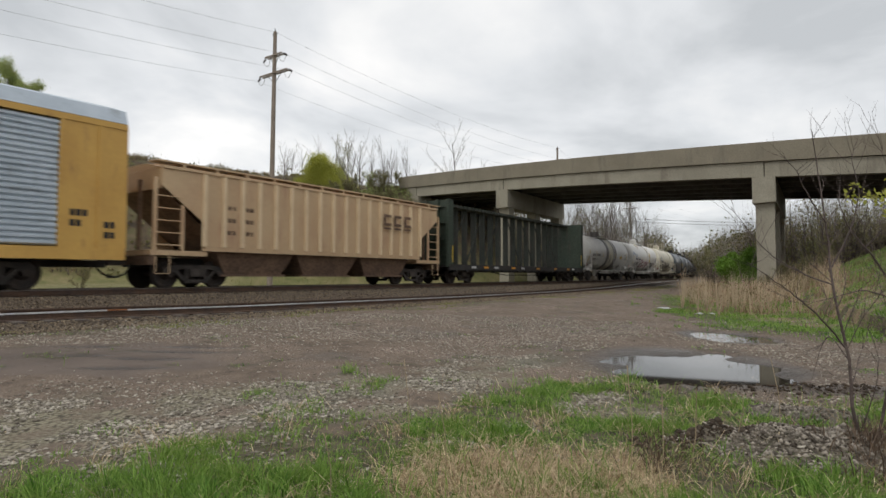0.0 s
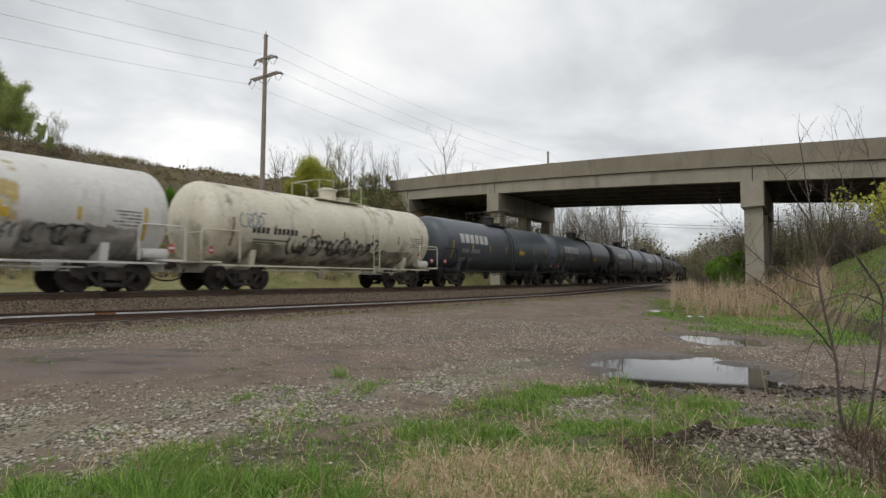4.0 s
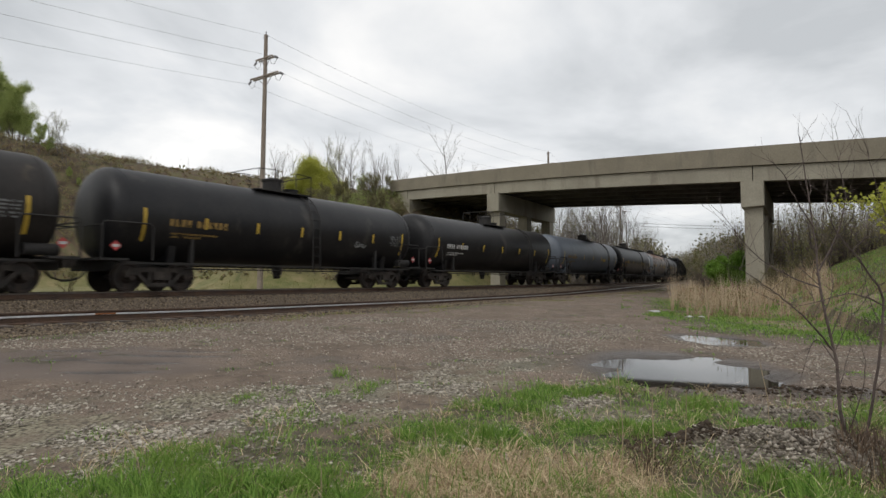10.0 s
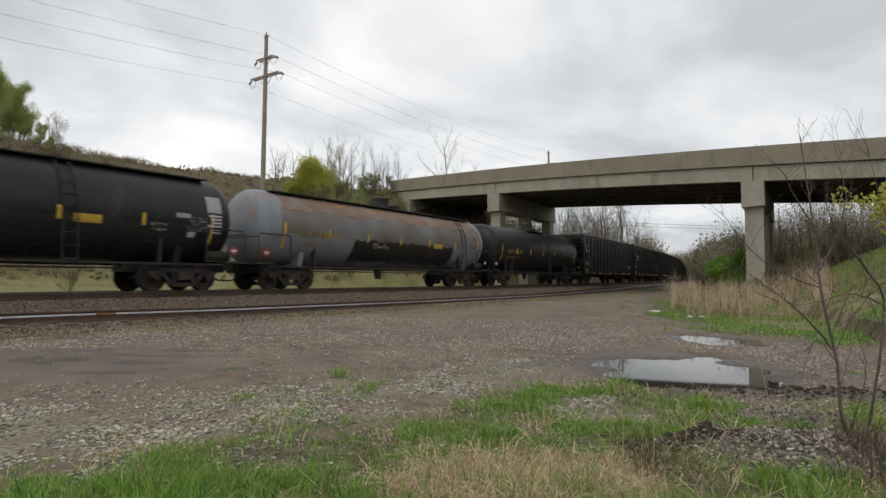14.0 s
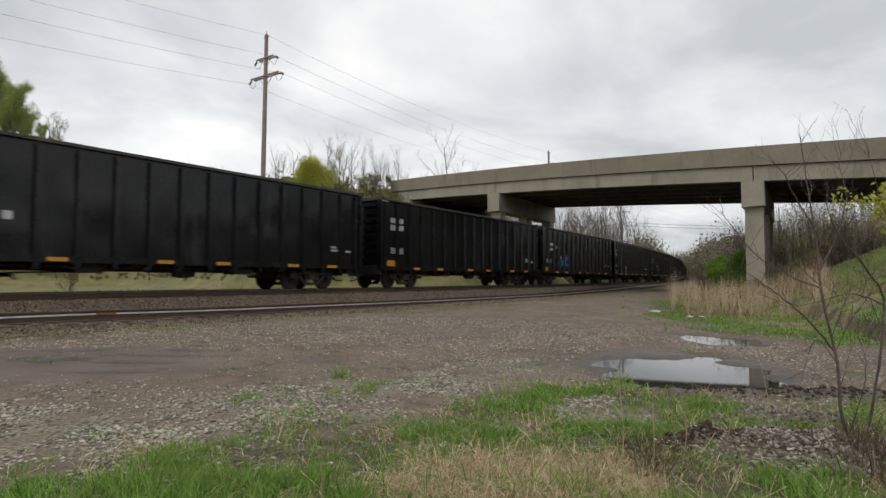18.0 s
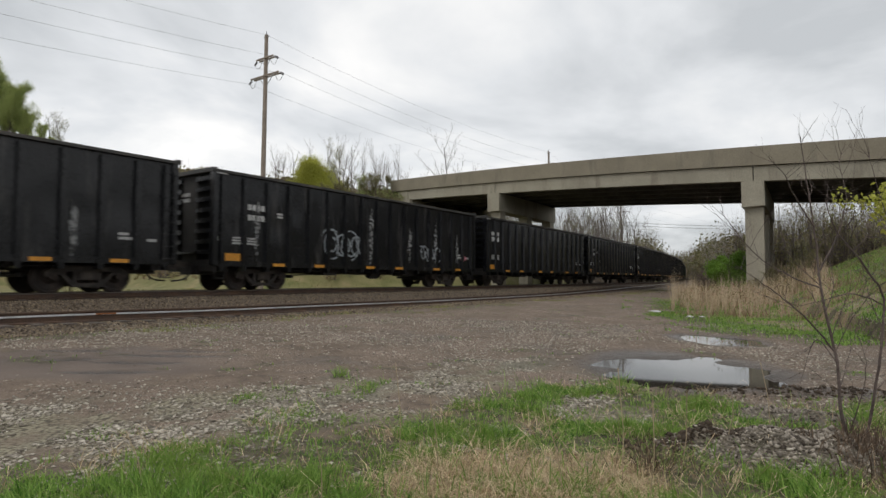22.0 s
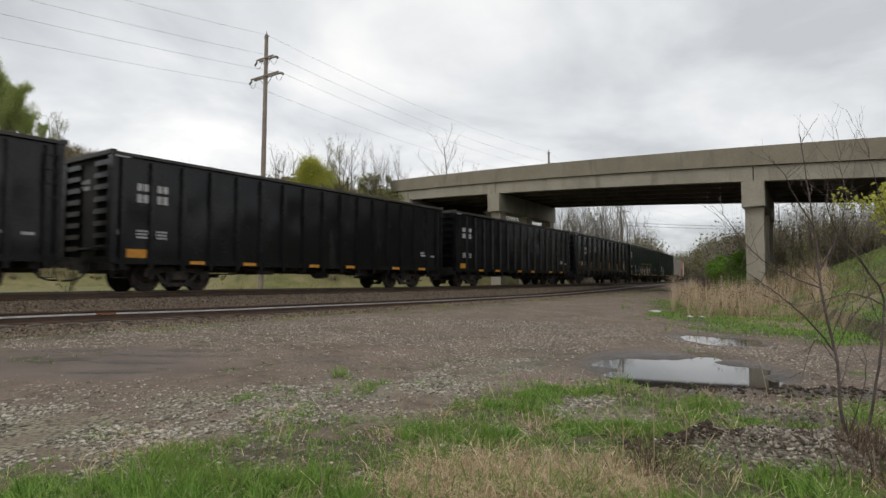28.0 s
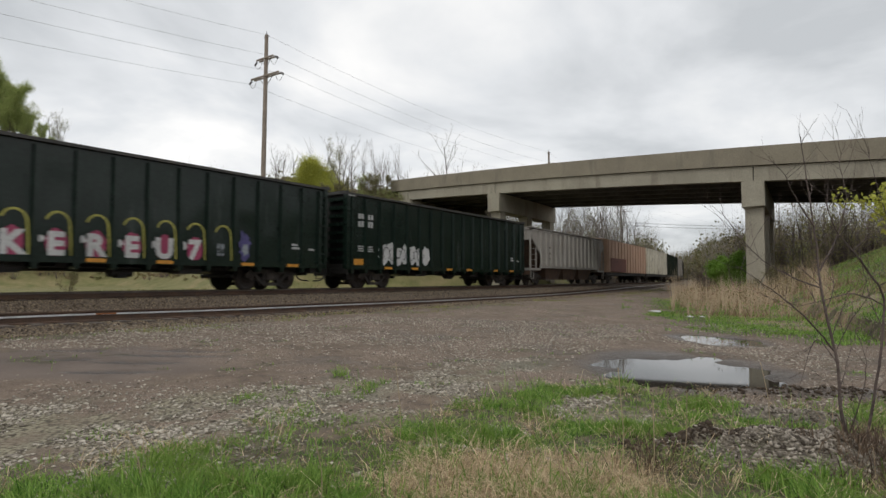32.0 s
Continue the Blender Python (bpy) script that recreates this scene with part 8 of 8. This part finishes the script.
drawn_shrub("leafless grey-brown shrub beside a heap of stones", 4.3, [
    (0.0135, 3.0, [(1496, 800, -0.02), (1478, 720, 0), (1474, 640, 0), (1453, 535, 0), (1447, 470, 0.05), (1441, 400, 0.05), (1431, 320, 0.1), (1422, 240, 0.1)]),
    (0.0120, 3.0, [(1518, 800, 0.05), (1530, 735, 0.05), (1552, 620, 0), (1560, 530, 0), (1540, 490, -0.05), (1509, 445, -0.1), (1478, 405, -0.1), (1462, 350, -0.15)]),
    (0.0070, 4.0, [(1470, 620, 0), (1430, 570, -0.1), (1385, 530, -0.15), (1352, 505, -0.2), (1300, 470, -0.25)]),
    (0.0060, 4.0, [(1450, 510, 0), (1400, 490, 0.1), (1350, 462, 0.15), (1310, 420, 0.2), (1276, 372, 0.2)]),
    (0.0060, 4.0, [(1560, 540, 0), (1510, 520, -0.1), (1460, 530, -0.2), (1400, 545, -0.25)]),
    (0.0060, 4.0, [(1448, 480, 0.05), (1480, 420, 0.1), (1500, 350, 0.15), (1490, 290, 0.2), (1502, 250, 0.2)]),
    (0.0055, 4.0, [(1441, 400, 0.05), (1410, 350, 0), (1392, 310, -0.05), (1370, 285, -0.1)]),
    (0.0055, 4.0, [(1558, 560, 0), (1590, 470, 0), (1570, 380, 0), (1548, 300, 0), (1540, 240, 0)]),
    (0.0050, 4.0, [(1474, 640, 0), (1440, 600, 0.1), (1420, 640, 0.15), (1405, 690, 0.15)]),
    (0.0050, 4.0, [(1509, 445, -0.1), (1540, 420, -0.15), (1575, 430, -0.2)]),
    (0.0050, 3.0, [(1490, 770, 0), (1515, 700, -0.1), (1525, 640, -0.2), (1512, 590, -0.2)])], 4)
drawn_shrub("thin sapling with small yellow-green leaves", 4.5, [
    (0.009, 5.0, [(1660, 800, 0), (1650, 640, 0), (1628, 500, 0), (1612, 400, 0), (1598, 340, 0)]),
    (0.005, 7.0, [(1620, 450, 0), (1598, 400, -0.05), (1580, 365, -0.05)])], 6, LEAFYEL, (1.62, 2.0))
for cx, cy, n_, hh, label in ((3.1, 4.05, 170, 0.24, "tangle of dead stems at the foot of the shrub"), (1.36, 3.95, 26, 0.36, "clump of thin dead weed stems in the grass"), (2.95, 3.65, 130, 0.24, "tangle of dead stems in the grass")):
    x, y = rg.normal(cx, 0.13 if n_ < 50 else 0.26, n_), rg.normal(cy, 0.1 if n_ < 50 else 0.18, n_)
    arcs("dead_stems", label, "brush", x, y, surface(x, y), rg.uniform(0.4, 1.0, n_) * hh, 5, 0.03, 0.003, 0.6, DEADSTEM, int(cx * 10))
rs = random.Random(9)
for k, (px, py, d) in enumerate(((700, 640, 4.3), (1090, 650, 3.6), (1150, 700, 3.3), (960, 720, 3.4), (1210, 690, 3.7), (560, 770, 3.4), (230, 760, 3.6), (1290, 700, 4.4), (760, 700, 3.8), (1340, 640, 4.6))):
    tx, ty, tz = at_px(px, py, d)
    bx = tx + rs.uniform(-0.06, 0.14)
    g = ground_z(bx, ty)
    if tz > g + 0.1:
        st = Shape().path([(bx, ty, g - 0.02), ((bx + tx) / 2 + 0.02, ty, (g + tz) / 2), (tx, ty, tz)], 0.0028, 5)
        tagged(new("dry_stalk", st.mesh("dry_stalk", STRAWTWIG)), "single dry straw-coloured weed stalk in the grass", "stalk", "dry stalks")
for px, d, w in ((1155, 21.5, 0.32), (1218, 19.0, 0.14), (1240, 18.8, 0.10)):
    lx, ly = ray_xy(px, d)
    g = ground_z(lx, ly)
    rr_ = random.Random(px)
    lit = Shape().add([(lx + w * math.cos(t) * rr_.uniform(0.6, 1.2), ly + w * 0.6 * math.sin(t), g + 0.03 + rr_.uniform(0, 0.05)) for t in [k * math.pi / 4 for k in range(8)]] + [(lx, ly, g + 0.09)],
                      [(k, (k + 1) % 8, 8) for k in range(8)])
    tagged(new("litter", lit.mesh("litter", WHITE)), "crumpled scrap of white plastic on the ground", "litter")


# ------------------------------------------------------------------ what moves
def car_pose(s, arm):
    """A car's pose with its middle s metres along the line; arm: half the distance between its trucks."""
    fx, fy = line(s - arm)
    rx, ry = line(s + arm)
    fz, rz = rail_z(s - arm), rail_z(s + arm)
    x = Vector((fx - rx, fy - ry, fz - rz)).normalized()
    y = Vector((0, 0, 1)).cross(x).normalized()
    z = x.cross(y)
    c = ((fx + rx) / 2, (fy + ry) / 2, (fz + rz) / 2)
    return Matrix(((x.x, y.x, z.x, c[0]), (x.y, y.y, z.y, c[1]), (x.z, y.z, z.z, c[2]), (0, 0, 0, 1)))


def motions():
    for root, middle, arm in CARS:
        walk(root, [(float(t), car_pose(middle - SPEED * t, arm)) for t in range(33)])
    # every wheelset rolls alike: one turn for each 2.83 m of the way
    step = math.degrees(SPEED / FPS / 0.45)
    first = WHEELS[0]
    walk(first, [(k / FPS, pose(0, 0, 0, 0, (step * k) % 360, 0)) for k in range(32 * FPS + 1)])
    for w in WHEELS[1:]:
        w.rotation_mode = "QUATERNION"
        keys = w.animation_data_create()
        keys.action = first.animation_data.action
        keys.action_slot = first.animation_data.action_slot


motions()
